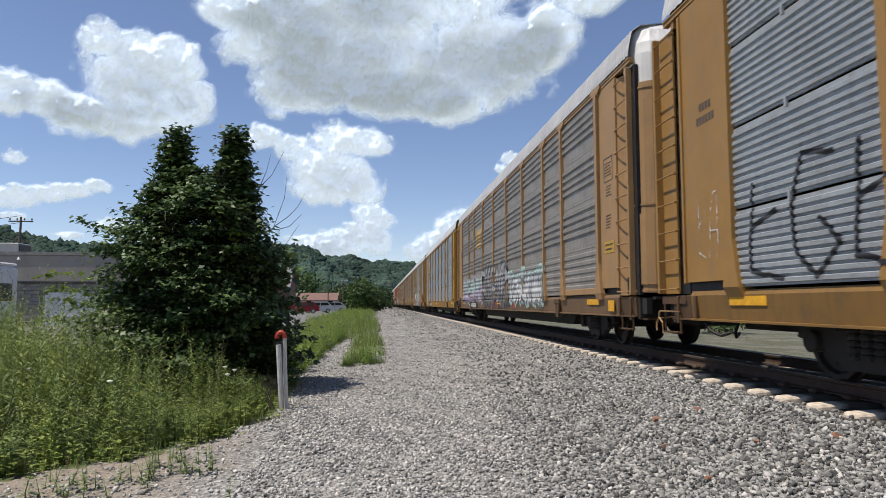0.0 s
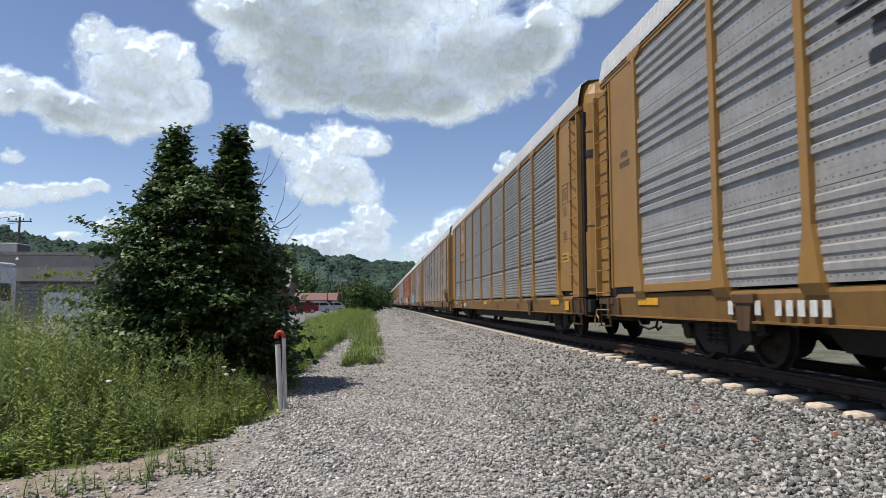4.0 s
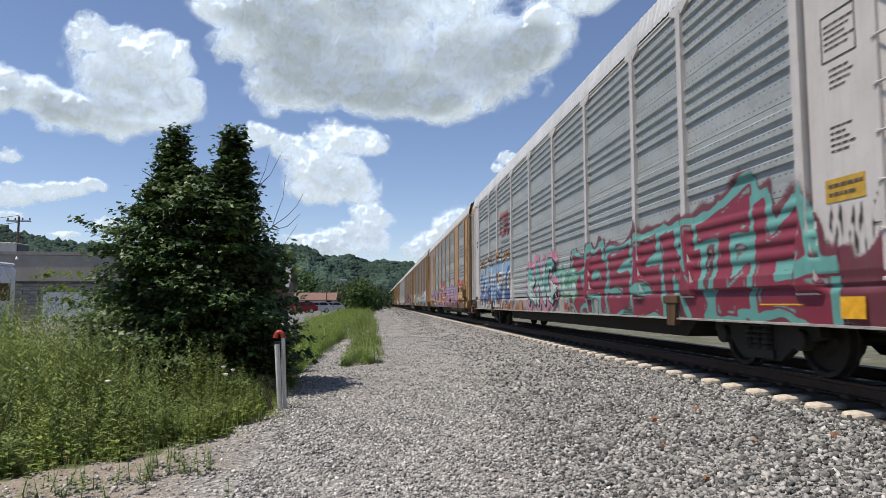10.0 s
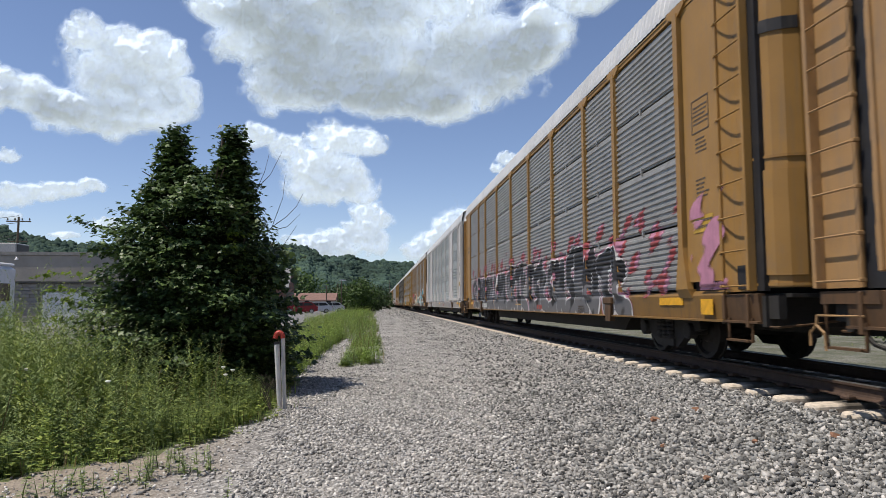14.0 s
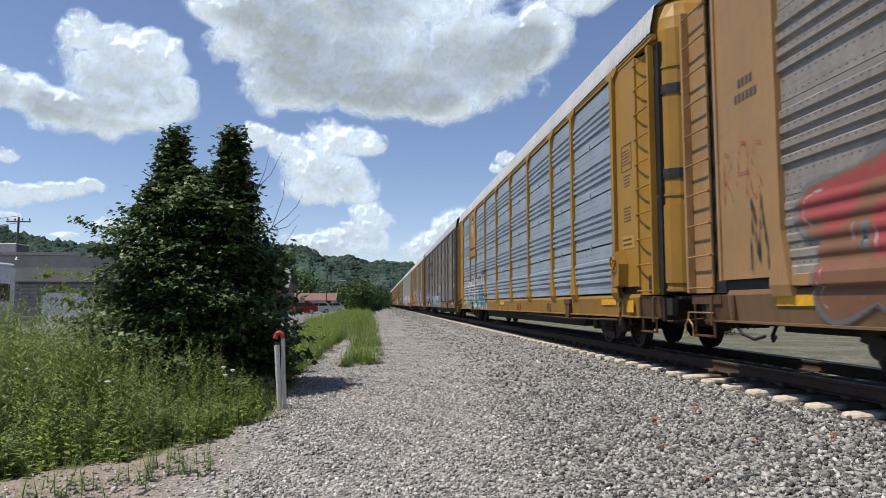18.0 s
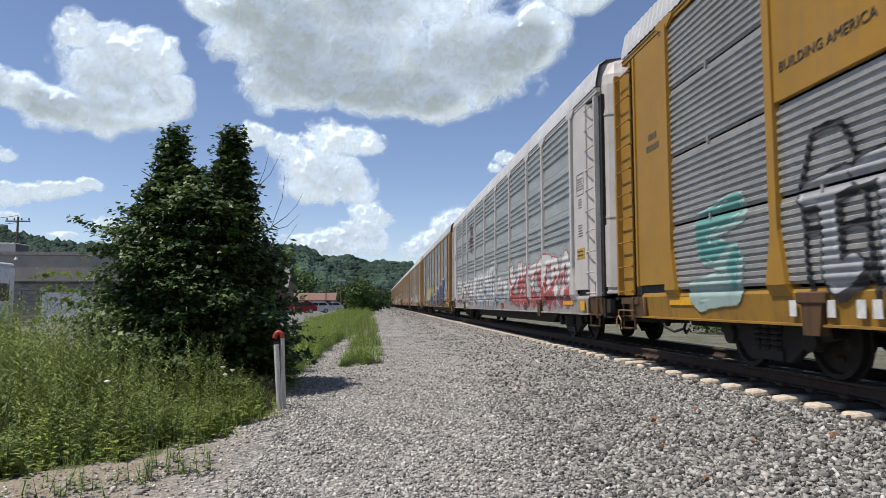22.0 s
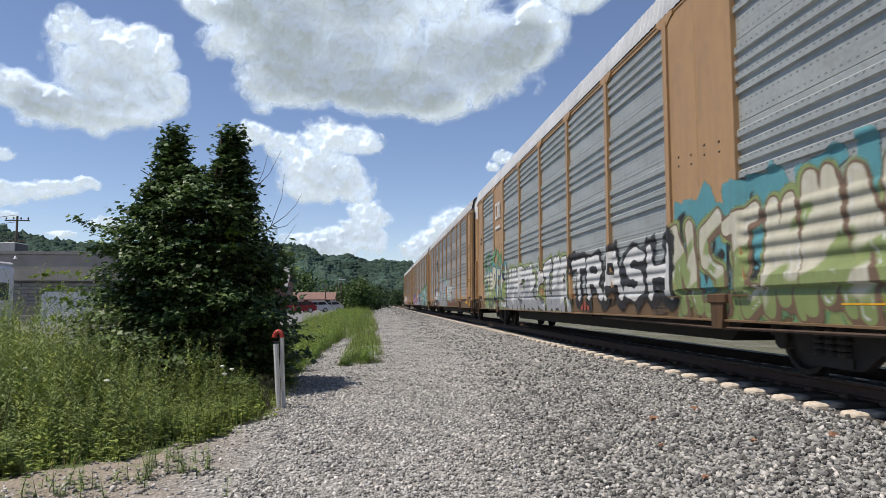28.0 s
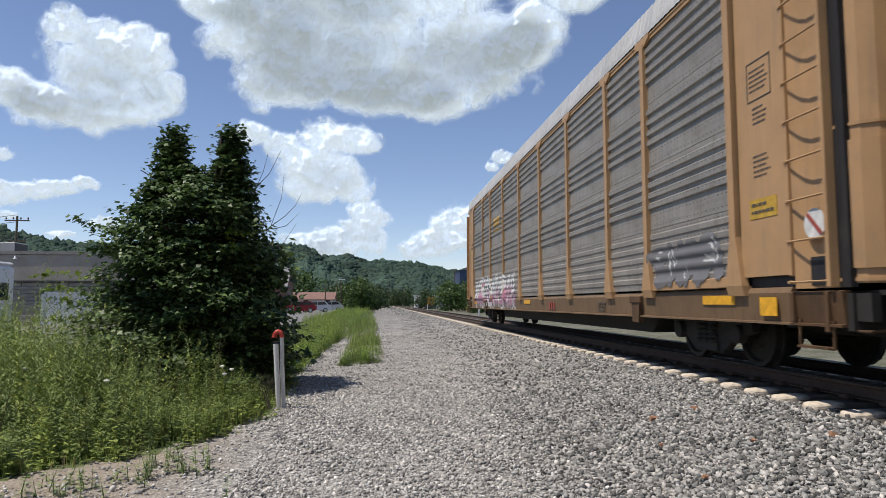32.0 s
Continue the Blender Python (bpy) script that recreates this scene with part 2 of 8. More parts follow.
_c = gm.mix(gm.math("MULTIPLY", _bed, 0.88), _c, (0.032, 0.025, 0.02))       # much darker brown across the track bed, out to the tie ends
_moss = gm.math("MULTIPLY", gm.math("SUBTRACT", _sep.outputs["X"], 7.7), 0.6, True)
_moss = gm.math("MULTIPLY", _moss, gm.ramp(gm.noise(1.1, 5, 0.65), [(0.40, 0.6), (0.58, 1.0)]))
_c = gm.mix(gm.math("MULTIPLY", _moss, 0.85), _c, gm.ramp(gm.noise(0.2, 4), [(0.3, (0.035, 0.048, 0.018)), (0.7, (0.11, 0.11, 0.058))]))      # moss and fine dirt beyond the track
gm.bump(gm.voronoi(0.036), 1.0, 0.02)
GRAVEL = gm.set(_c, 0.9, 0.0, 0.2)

sm = Nodes("lawn_and_soil")
_s1 = sm.ramp(sm.noise(0.25, 5), [(0.35, (0.05, 0.065, 0.02)), (0.6, (0.10, 0.12, 0.04)), (0.8, (0.19, 0.16, 0.10))])
_s2 = sm.ramp(sm.noise(5.0, 4), [(0.3, 0.8), (0.7, 1.15)])
sm.bump(sm.noise(0.08, 4), 0.6, 0.05)
SOIL = sm.set(sm.mix(1.0, _s1, _s2, "MULTIPLY"), 0.95)


def make_ground():
    """One sheet out to the horizon, finer near the camera."""
    def axis(near, far, step, grow):
        out, s = [0.0], step
        while out[-1] < far:
            if out[-1] > near:
                s *= grow
            out.append(out[-1] + s)
        return np.array(out)
    px, py = axis(10, 4200, 0.25, 1.35), axis(22, 4200, 0.3, 1.3)
    xs = np.concatenate([-px[:0:-1], px])
    ys = np.concatenate([-axis(4, 4200, 0.8, 1.5)[:0:-1], py])
    gx, gy = np.meshgrid(xs, ys)
    gz = height(gx, gy)
    v = np.stack([gx, gy, gz], -1).reshape(-1, 3)
    nx, ny = len(xs), len(ys)
    idx = np.arange(nx * ny).reshape(ny, nx)
    f = np.stack([idx[:-1, :-1], idx[:-1, 1:], idx[1:, 1:], idx[1:, :-1]], -1).reshape(-1, 4)
    c = v[f].mean(1)
    stone = (c[:, 0] > edge(c[:, 1])) & (c[:, 0] < 26.0)
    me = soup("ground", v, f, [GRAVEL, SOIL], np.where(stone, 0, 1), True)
    return tagged(new("ground", me), "grey crushed-stone track beside weeds and soil", "ground", kind="structure")


ground = make_ground()
tm = Nodes("tie_concrete")
_c = tm.ramp(tm.noise(0.08, 4), [(0.3, (0.375, 0.325, 0.26)), (0.7, (0.66, 0.57, 0.46))])
_sep = tm.node("ShaderNodeSeparateXYZ")
tm.link(tm.tc.outputs["Object"], _sep.inputs[0])
_by_rails = tm.math("ADD", tm.math("SUBTRACT", 1.08, tm.math("ABSOLUTE", _sep.outputs["X"])), tm.math("MULTIPLY", tm.math("SUBTRACT", tm.noise(0.1, 4), 0.5), 0.2))
_c = tm.mix(tm.math("MULTIPLY", tm.math("MULTIPLY", _by_rails, 9.0, True), 0.9), _c, (0.03, 0.024, 0.018))      # much darker brown inwards from near the tie ends
tm.bump(tm.noise(0.024, 3), 0.2, 0.004)
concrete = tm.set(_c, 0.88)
rail_side = plain("rail_rust", (0.07, 0.042, 0.028), 0.8, 0.2)
rail_top = plain("rail_polished", (0.20, 0.185, 0.17), 0.45, 0.8)


def make_track():
    road = thing("railway_track", "concrete-tie railway track in grey ballast", "track", kind="structure")
    tie = Build()
    secs = [(-1.36, 0.06, -0.255), (-1.345, 0.10, -0.237), (-1.31, 0.122, -0.228), (-1.2, 0.132, -0.222), (-0.55, 0.13, -0.20), (-0.4, 0.125, -0.24),
            (0.4, 0.125, -0.24), (0.55, 0.13, -0.20), (1.2, 0.132, -0.222), (1.31, 0.122, -0.228), (1.345, 0.10, -0.237), (1.36, 0.06, -0.255)]
    v = [p for x, w, z in secs for p in ((x, -w - 0.015, -0.46), (x, -w, z - 0.022), (x, -w * 0.85, z), (x, w * 0.85, z), (x, w, z - 0.022), (x, w + 0.015, -0.46))]
    f = [(i * 6 + j, i * 6 + j + 1, i * 6 + j + 7, i * 6 + j + 6) for i in range(len(secs) - 1) for j in range(5)]
    tie.add(v, f + [(0, 1, 2, 3, 4, 5), tuple(len(v) - 6 + j for j in range(6))])
    me = to_mesh("tie", tie, concrete)
    for i in range(220):
        ob = part("tie", me, parent=road, at=(TRACK_X, 0.35 + i * 0.6096 - 3.0, 0))
    far = Build()
    for i in range(220, 900):
        y = 0.35 + i * 0.6096 - 3.0
        far.box(TRACK_X - 1.3, TRACK_X + 1.3, y - 0.13, y + 0.13, -0.4, -0.22)
    tagged(part("far_ties", far, concrete, road), kind="stuff")
    prof = [(-0.076, -0.17), (0.076, -0.17), (0.076, -0.158), (0.02, -0.145), (0.010, -0.12), (0.010, -0.05), (0.036, -0.035), (0.037, -0.008), (0.026, -0.001), (-0.026, -0.001), (-0.037, -0.008), (-0.036, -0.035), (-0.010, -0.05), (-0.010, -0.12), (-0.02, -0.145), (-0.076, -0.158)]
    for s in (-1, 1):
        b = Build()
        x = TRACK_X + s * 0.755
        b.prism([(x + p, z) for p, z in prof], -40, 1500)
        r = part("rail", b, [rail_side, rail_top], road, "rusty steel rail with a bright head")
        for p in r.data.polygons:
            if p.normal.z > 0.5 and p.center.z > -0.01:
                p.material_index = 1
    clip = to_mesh("clip", Build().box(-0.06, 0.06, -0.07, 0.07, -0.19, -0.13, bevel=0.02), rail_side)
    for i in range(40):
        for s in (-1, 1):
            part("rail_clip", clip, parent=road, at=(TRACK_X - 0.755 + s * 0.12, 0.35 + i * 0.6096 - 3.0, 0))
    return road


make_track()

# ---- paint on the cars: spray pieces, emblems, lettering ----
SPRAY_RGB = dict(
    black=(0.025, 0.025, 0.028), white=(0.66, 0.66, 0.64), silver=(0.38, 0.39, 0.41), teal=(0.10, 0.38, 0.34), turquoise=(0.07, 0.33, 0.38), pale=(0.36, 0.52, 0.48),
    blue=(0.035, 0.095, 0.26), sky=(0.22, 0.40, 0.58), purple=(0.11, 0.06, 0.20), lilac=(0.36, 0.25, 0.42), pink=(0.55, 0.20, 0.32), red=(0.42, 0.05, 0.05), maroon=(0.17, 0.03, 0.05), crimson=(0.27, 0.015, 0.05),
    orange=(0.55, 0.18, 0.05), peach=(0.58, 0.33, 0.19), yellow=(0.60, 0.50, 0.11), cream=(0.60, 0.57, 0.42), green=(0.13, 0.34, 0.15), lime=(0.27, 0.35, 0.10), grey=(0.16, 0.16, 0.17),
    navy=(0.04, 0.05, 0.11), gold=(0.62, 0.36, 0.04), rust=(0.26, 0.11, 0.05), brown=(0.20, 0.12, 0.07))
SPRAY_RGB = {n: tuple(0.80 * x + 0.18 * sum(c) / 3 for x in c) for n, c in SPRAY_RGB.items()}      # dusty and sun-bleached
SPRAY = {n: plain("spray_" + n, c, 0.55, size=0.06, vary=0.12, bump=0.05) for n, c in SPRAY_RGB.items()}
SPRAYED = {}


def spray_mat(slots, style):
    """Sprayed coats, one over another, their edges read from the distance fields stored on the mesh."""
    key = (tuple(slots), style)
    if key in SPRAYED:
        return SPRAYED[key]
    m = Nodes("spray_" + style + "_" + "_".join(slots[:2]))
    va = m.node("ShaderNodeSeparateXYZ")
    vb = m.node("ShaderNodeSeparateXYZ")
    m.link(m.node("ShaderNodeAttribute", attribute_name="coat").outputs["Vector"], va.inputs[0])
    m.link(m.node("ShaderNodeAttribute", attribute_name="tone").outputs["Vector"], vb.inputs[0])

    def inside(sock, soft):
        r = m.node("ShaderNodeMapRange", interpolation_type="SMOOTHSTEP")
        for k, x in (("From Min", soft), ("From Max", -soft), ("To Min", 0.0), ("To Max", 1.0)):
            r.inputs[k].default_value = x
        m.link(sock, r.inputs[0])
        return r.outputs[0]
    speck = m.math("MULTIPLY", m.math("SUBTRACT", m.noise(0.03, 3, 0.6), 0.5), 0.05)
    rgb = [SPRAY_RGB[n] for n in slots]
    if style == "patch":
        col = rgb[0]
        for i, c in enumerate(rgb[1:]):
            col = m.mix(inside(m.math("SUBTRACT", i + 1.0, vb.outputs["X"]), 0.15), col, c)
        alpha = m.math("MULTIPLY", inside(m.math("ADD", va.outputs["X"], m.math("MULTIPLY", speck, 4.0)), 0.16), 0.93)
    elif style == "scrawl":
        col = m.mix(0.0, rgb[0], rgb[0])
        alpha = inside(va.outputs["X"], 0.008)
    else:
        col = m.mix(inside(m.math("MULTIPLY", vb.outputs["X"], -1.0), 0.10), rgb[0], rgb[1])
        col = m.mix(inside(vb.outputs["Y"], 0.010), col, rgb[2])
        col = m.mix(inside(va.outputs["Z"], 0.007), rgb[3], col)
        soft = 0.010
        if len(rgb) > 4:
            col = m.mix(inside(va.outputs["Y"], 0.008), rgb[4], col)
            soft = 0.035
        alpha = m.math("MULTIPLY", inside(m.math("ADD", va.outputs["X"], speck), soft), m.ramp(m.noise(0.5, 4, 0.7), [(0.3, 0.97), (0.75, 0.80)]))
    worn = m.ramp(m.noise(0.25, 6, 0.7), [(0.3, 0.78), (0.7, 1.08)])
    streak = m.ramp(m.noise(0.14, 5, 0.7, (1, 1, 0.12)), [(0.5, 0.0), (0.8, 0.35)])
    col = m.mix(streak, m.mix(1.0, col, worn, "MULTIPLY"), (0.13, 0.11, 0.09))
    m.set(col, 0.55, 0.0, 0.35)
    clear = m.node("ShaderNodeBsdfTransparent")
    mx = m.node("ShaderNodeMixShader")
    m.link(alpha, mx.inputs[0])
    m.link(clear.outputs[0], mx.inputs[1])
    m.link(m.bsdf.outputs[0], mx.inputs[2])
    m.link(mx.outputs[0], m.out.inputs[0])
    SPRAYED[key] = m.mat
    return m.mat


COATS = {}


def next_coat(car):
    """Every coat on a car lies a little above the one before."""
    COATS[car.name] = COATS.get(car.name, 0) + 1
    return 0.003 + 0.0035 * COATS[car.name]

# strokes in a unit box, u to the right, v up
LETTERS = {
    "T": [[(0, 1), (1, 1)], [(0.5, 1), (0.5, 0)]],
    "R": [[(0.05, 0), (0.05, 1), (0.75, 1), (0.95, 0.75), (0.75, 0.5), (0.05, 0.5)], [(0.5, 0.5), (0.95, 0)]],
    "A": [[(0, 0), (0.35, 1), (0.65, 1), (1, 0)], [(0.2, 0.4), (0.8, 0.4)]],
    "S": [[(0.95, 0.9), (0.5, 1), (0.08, 0.8), (0.3, 0.52), (0.8, 0.45), (0.92, 0.2), (0.5, 0), (0.02, 0.1)]],
    "H": [[(0.05, 0), (0.05, 1)], [(0.95, 0), (0.95, 1)], [(0.05, 0.5), (0.95, 0.5)]],
    "M": [[(0, 0), (0.08, 1), (0.5, 0.35), (0.92, 1), (1, 0)]],
    "Y": [[(0, 1), (0.5, 0.5), (1, 1)], [(0.5, 0.5), (0.5, 0)]],
    "E": [[(0.95, 1), (0.05, 1), (0.05, 0), (0.95, 0)], [(0.05, 0.5), (0.75, 0.5)]],
}
SHAPES = [            # abstract letter-like forms
    [[(0.05, 0), (0.05, 0.7), (0.3, 1), (0.7, 1), (0.95, 0.7), (0.95, 0)], [(0.05, 0.42), (0.95, 0.42)]],
    [[(0.9, 0.95), (0.3, 1), (0.05, 0.6), (0.1, 0.2), (0.5, 0), (0.95, 0.25), (0.6, 0.45)]],
    [[(0, 0), (0.25, 1), (0.5, 0.1), (0.75, 1), (1, 0)]],
    [[(0.1, 1), (0.1, 0.1), (0.9, 0)], [(0.1, 0.55), (0.7, 0.7)]],
    [[(0.5, 1), (0.1, 0.75), (0.1, 0.25), (0.5, 0), (0.9, 0.25), (0.9, 0.75), (0.5, 1)]],
    [[(0, 0.9), (1, 1)], [(0.55, 0.95), (0.4, 0)], [(0.4, 0), (0.9, 0.15)]],
    [[(0.1, 0), (0.1, 1), (0.9, 0), (0.9, 1)]],
    [[(0.9, 1), (0.2, 0.85), (0.25, 0.55), (0.85, 0.4), (0.8, 0.08), (0.05, 0)]],
    [[(0.1, 0), (0.15, 1), (0.7, 0.95), (0.85, 0.7), (0.2, 0.5), (0.95, 0)]],
]


def seg_dist(u, v, a, b):
    ax, ay, bx, by = *a, *b
    dx, dy = bx - ax, by - ay
    t = np.clip(((u - ax) * dx + (v - ay) * dy) / (dx * dx + dy * dy + 1e-9), 0, 1)
    return np.hypot(u - ax - t * dx, v - ay - t * dy)


def wedge_dist(u, v, a, b):
    """Distance to a stroke with square ends that grows broader towards its end."""
    dx, dy = b[0] - a[0], b[1] - a[1]
    ln = math.hypot(dx, dy) + 1e-9
    t = ((u - a[0]) * dx + (v - a[1]) * dy) / ln
    p = np.abs((u - a[0]) * dy - (v - a[1]) * dx) / ln
    return np.maximum(p * (1.35 - 0.7 * np.clip(t / ln, 0, 1)), np.maximum(t - ln, -t))


def ripple(a, b, s):
    """A cheap smooth random field."""
    return (np.sin(a * 2.1 + s) * np.sin(b * 3.7 + s * 1.7) + np.sin(a * 5.3 - s * 2 + b * 2.1) * 0.6 + np.sin(b * 9.1 + a * 7.7 + s) * 0.35) / 1.95


def side_grid(kind, solid, y0, y1, z0, z1, step, lift):
    """Grid over the ribbed side that follows posts, ribs and sill, as (gy, gz, points, quads, bare quads)."""
    ys = np.arange(y0, y1 + step, step)
    rows = {z0, z1}
    for r in range(4):
        h = ROWS[r + 1] - ROWS[r] - SLOT[kind]
        rows |= {ROWS[r] + p[1] for p in sheet_outline(sheet_kind(kind, r), h)}
        rows |= {ROWS[r] - 0.001}
    rows |= {0.99, 1.02, 1.085, 1.10}
    zs = sorted(z for z in rows if z0 <= z <= z1)
    full = [zs[0]]
    for z in zs[1:]:
        n = max(1, int(math.ceil((z - full[-1]) / (step * 0.9))))
        full += [full[-1] + (z - full[-1]) * (i + 1) / n for i in range(n)]
    zs = np.array([z for i, z in enumerate(full) if i == 0 or z - full[i - 1] > 1e-5])
    gy, gz = np.meshgrid(ys, zs)
    off = side_offset(kind, gy, gz, solid or {})
    v = np.stack([SIDE - off - lift, gy, gz], -1).reshape(-1, 3)
    idx = np.arange(v.shape[0]).reshape(len(zs), len(ys))
    f = np.stack([idx[:-1, :-1], idx[1:, :-1], idx[1:, 1:], idx[:-1, 1:]], -1).reshape(-1, 4)
    cz = (gz[:-1, :-1] + gz[1:, 1:]) / 2
    bare = np.zeros(cz.shape, bool)          # slots between the sheets stay open
    if kind != "riveted":
        for r in range(1, 5):
            bare |= (cz > ROWS[r] - SLOT[kind] + 0.001) & (cz < ROWS[r])
    return gy, gz, v, f, bare.reshape(-1)


def paint_on(car, kind, name, y0, y1, z0, z1, classify, mats, label="", solid=None, step=0.03):
    """A thin emblem coat; classify gives a slot for each cell, -1 for bare."""
    gy, gz, v, f, bare = side_grid(kind, solid, y0, y1, z0, z1, step, next_coat(car))
    slot = classify((gy[:-1, :-1] + gy[1:, 1:]) / 2, (gz[:-1, :-1] + gz[1:, 1:]) / 2).reshape(-1)
    slot = np.where(bare, -1, slot)
    f, slot = f[slot >= 0], slot[slot >= 0]
    if not len(f):
        return None
    used = np.unique(f)
    remap = np.zeros(len(v), int)
    remap[used] = np.arange(len(used))
    return part(name, soup(name, v[used], remap[f], mats, slot), parent=car, label=label)


def spray_on(car, kind, y0, y1, z0, z1, fields, mat, label, solid, step=0.05):
    """A sprayed coat; fields gives signed fields (coat, tone) at the grid's points, coat[..., 0] negative where there is paint."""
    gy, gz, v, f, bare = side_grid(kind, solid, y0, y1, z0, z1, step, next_coat(car))
    coat, tone = fields(gy, gz)
    coat, tone = coat.reshape(-1, 3), tone.reshape(-1, 3)
    f = f[(coat[f, 0].min(1) < 0.06) & ~bare]
    if not len(f):
        return None
    used = np.unique(f)
    remap = np.zeros(len(v), int)
    remap[used] = np.arange(len(used))
    me = soup("graffiti", v[used], remap[f], mat)
    for nm, arr in (("coat", coat), ("tone", tone)):
        me.attributes.new(nm, "FLOAT_VECTOR", "POINT").data.foreach_set("vector", arr[used].astype(np.float32).ravel())
    return part("graffiti", me, parent=car, label=label)


def piece(y_far, y_near, z0, z1, fill, edge_c, halo="", fill2="", shine="white", n=0, style="block", word="", seed=1, haze=0.2, label="", rise=0.0, line=0.0):
    """A spray-painted piece running from y_far to y_near (as read from beside the track), growing by rise towards its near end."""
    def go(car, kind, solid):
        rng = random.Random(seed)
        width = y_far - y_near
        text = word.replace(" ", "  ") if word else ""
        count = len(text) if text else (n or max(2, int(round(width / ((z1 - max(z0, 0.9)) * 0.62)))))
        adv = width / count
        glyphs = []
        for i in range(count):
            if text:
                if text[i] == " ":
                    continue
                g = LETTERS[text[i]]
            else:
                g = SHAPES[rng.randrange(len(SHAPES))]
            lift = rng.uniform(-0.06, 0.06) if not text else 0
            tall = rng.uniform(0.86, 1.04) if not text else 1
            lean = rng.uniform(-0.12, 0.12) if not text else 0
            glyphs.append((i, g, lift, tall, lean, rng.random()))
        h = z1 - z0
        w = {"slab": 0.17, "block": 0.12, "bubble": 0.15, "wild": 0.105, "shard": 0.10, "scrawl": 0.022}[style] * min(h, adv * 1.45) * (0.78 if word else 1.0)
        o = line or {"slab": 0.03, "block": 0.04, "bubble": 0.04, "wild": 0.032, "shard": 0.03, "scrawl": 0.0}[style]
        cast = {"slab": (0.04, 0.05), "block": (0.08, 0.07), "bubble": (0.03, 0.03), "wild": (0.08, 0.07), "shard": (0.10, 0.02), "scrawl": (0, 0)}[style]
        reach = wedge_dist if style == "shard" else seg_dist
        pad = w + o + 0.05
        slots = [fill, fill2 or fill, shine, edge_c] + ([halo] if halo else [])

        def fields(y, z):
            u0 = y_far - y
            z = z0 + (z - z0) * h / (h + rise * (u0 / width - 0.5))
            wob = 0.022 * ripple(y * 3, z * 3, seed)
            ink = np.full(y.shape, 9.0)
            near = np.full(y.shape, 9.0)
            sh = np.full(y.shape, 9.0)
            tint = np.zeros(y.shape)
            for i, g, lift, tall, lean, tone in glyphs:
                if text or style == "scrawl":
                    gx0, gw = i * adv + pad * 0.55, max(adv - pad * 1.1, adv * 0.35)
                else:
                    gx0, gw = i * adv + w * 0.7, max(adv - w * 1.25, adv * 0.4)
                gh = (h - 2 * pad) * tall
                zone = (u0 > gx0 - 0.7) & (u0 < gx0 + gw + 0.7)
                d = np.full(y.shape, 9.0)
                for line in g:
                    pts = [(gx0 + p[0] * gw + lean * p[1] * gh, z0 + pad + lift + p[1] * gh) for p in line]
                    for a, b in zip(pts[:-1], pts[1:]):
                        d = np.minimum(d, np.where(zone, reach(u0 + wob, z + wob, a, b), 9.0))
                        sh = np.minimum(sh, np.where(zone, reach(u0 + wob - cast[0], z + wob + cast[1], a, b), 9.0))
                tint = np.where(d < w + o, tone, tint)
                ink = np.minimum(np.maximum(ink, w + o - d), d - w)
                near = np.minimum(near, d)
            if style == "scrawl":
                z3 = np.zeros(y.shape)
                return np.stack([near - w, z3, z3], -1), np.stack([z3, z3, z3], -1)
            edge = np.minimum(near - w - o, sh - w - o * 0.5)
            cov = edge
            if halo:
                bord = np.minimum(np.minimum(u0 + 0.15, width + 0.15 - u0) + 0.12 * ripple(y, z * 2.1, seed + 1), np.minimum(z1 + 0.12 - z + 0.16 * ripple(y * 1.7, z, seed), z - z0 + 0.5))
                mist = np.maximum(near - (w + o + haze * (0.55 + 0.75 * ripple(y * 1.3, z * 1.7, seed + 3))), -bord)
                cov = np.minimum(edge, mist)
            two = 0.6 * ripple(y * 1.4, z * 1.9, seed + 9) + 1.3 * ((z0 + z1) / 2 - z) / h - 0.05 - (tint - 0.5) * 0.4
            glow = np.maximum(np.abs(ink + 0.045) - 0.016, 0.08 * (0.2 - ripple(y * 2, z * 2, seed + 5)))
            return np.stack([cov, edge, ink], -1), np.stack([two, glow, tint], -1)
        spray_on(car, kind, y_near - 0.3, y_far + 0.3, max(0.67, z0 - 0.25), z1 + 0.3 + max(rise, 0) * 0.55, fields, spray_mat(slots[:1] if style == "scrawl" else slots, "scrawl" if style == "scrawl" else "piece"), label or "spray-painted graffiti lettering", solid, 0.035 if style == "scrawl" else 0.05)
    return go


def patches(y_far, y_near, z0, z1, colours, seed=1, fill=0.0, label="sprayed colour patches"):
    """Loose clouds of sprayed colour."""
    def go(car, kind, solid):
        def fields(y, z):
            a = ripple(y * 1.6, z * 2.2, seed)
            edge_in = np.minimum(np.minimum(y_far - y, y - y_near) / 0.6, np.minimum(z1 - z, z - z0 + 0.3) / 0.5)
            b = ripple(y * 2.3, z * 1.7, seed + 11)
            z3 = np.zeros(y.shape)
            cov = np.maximum(0.75 - fill - a - np.clip(edge_in, -1, 0.6), -edge_in * 2)
            return np.stack([cov, z3, z3], -1), np.stack([(b + 1) * 0.5 * len(colours), z3, z3], -1)
        spray_on(car, kind, y_near - 0.1, y_far + 0.1, max(0.67, z0 - 0.1), z1 + 0.1, fields, spray_mat(list(colours), "patch"), label, solid, 0.06)
    return go


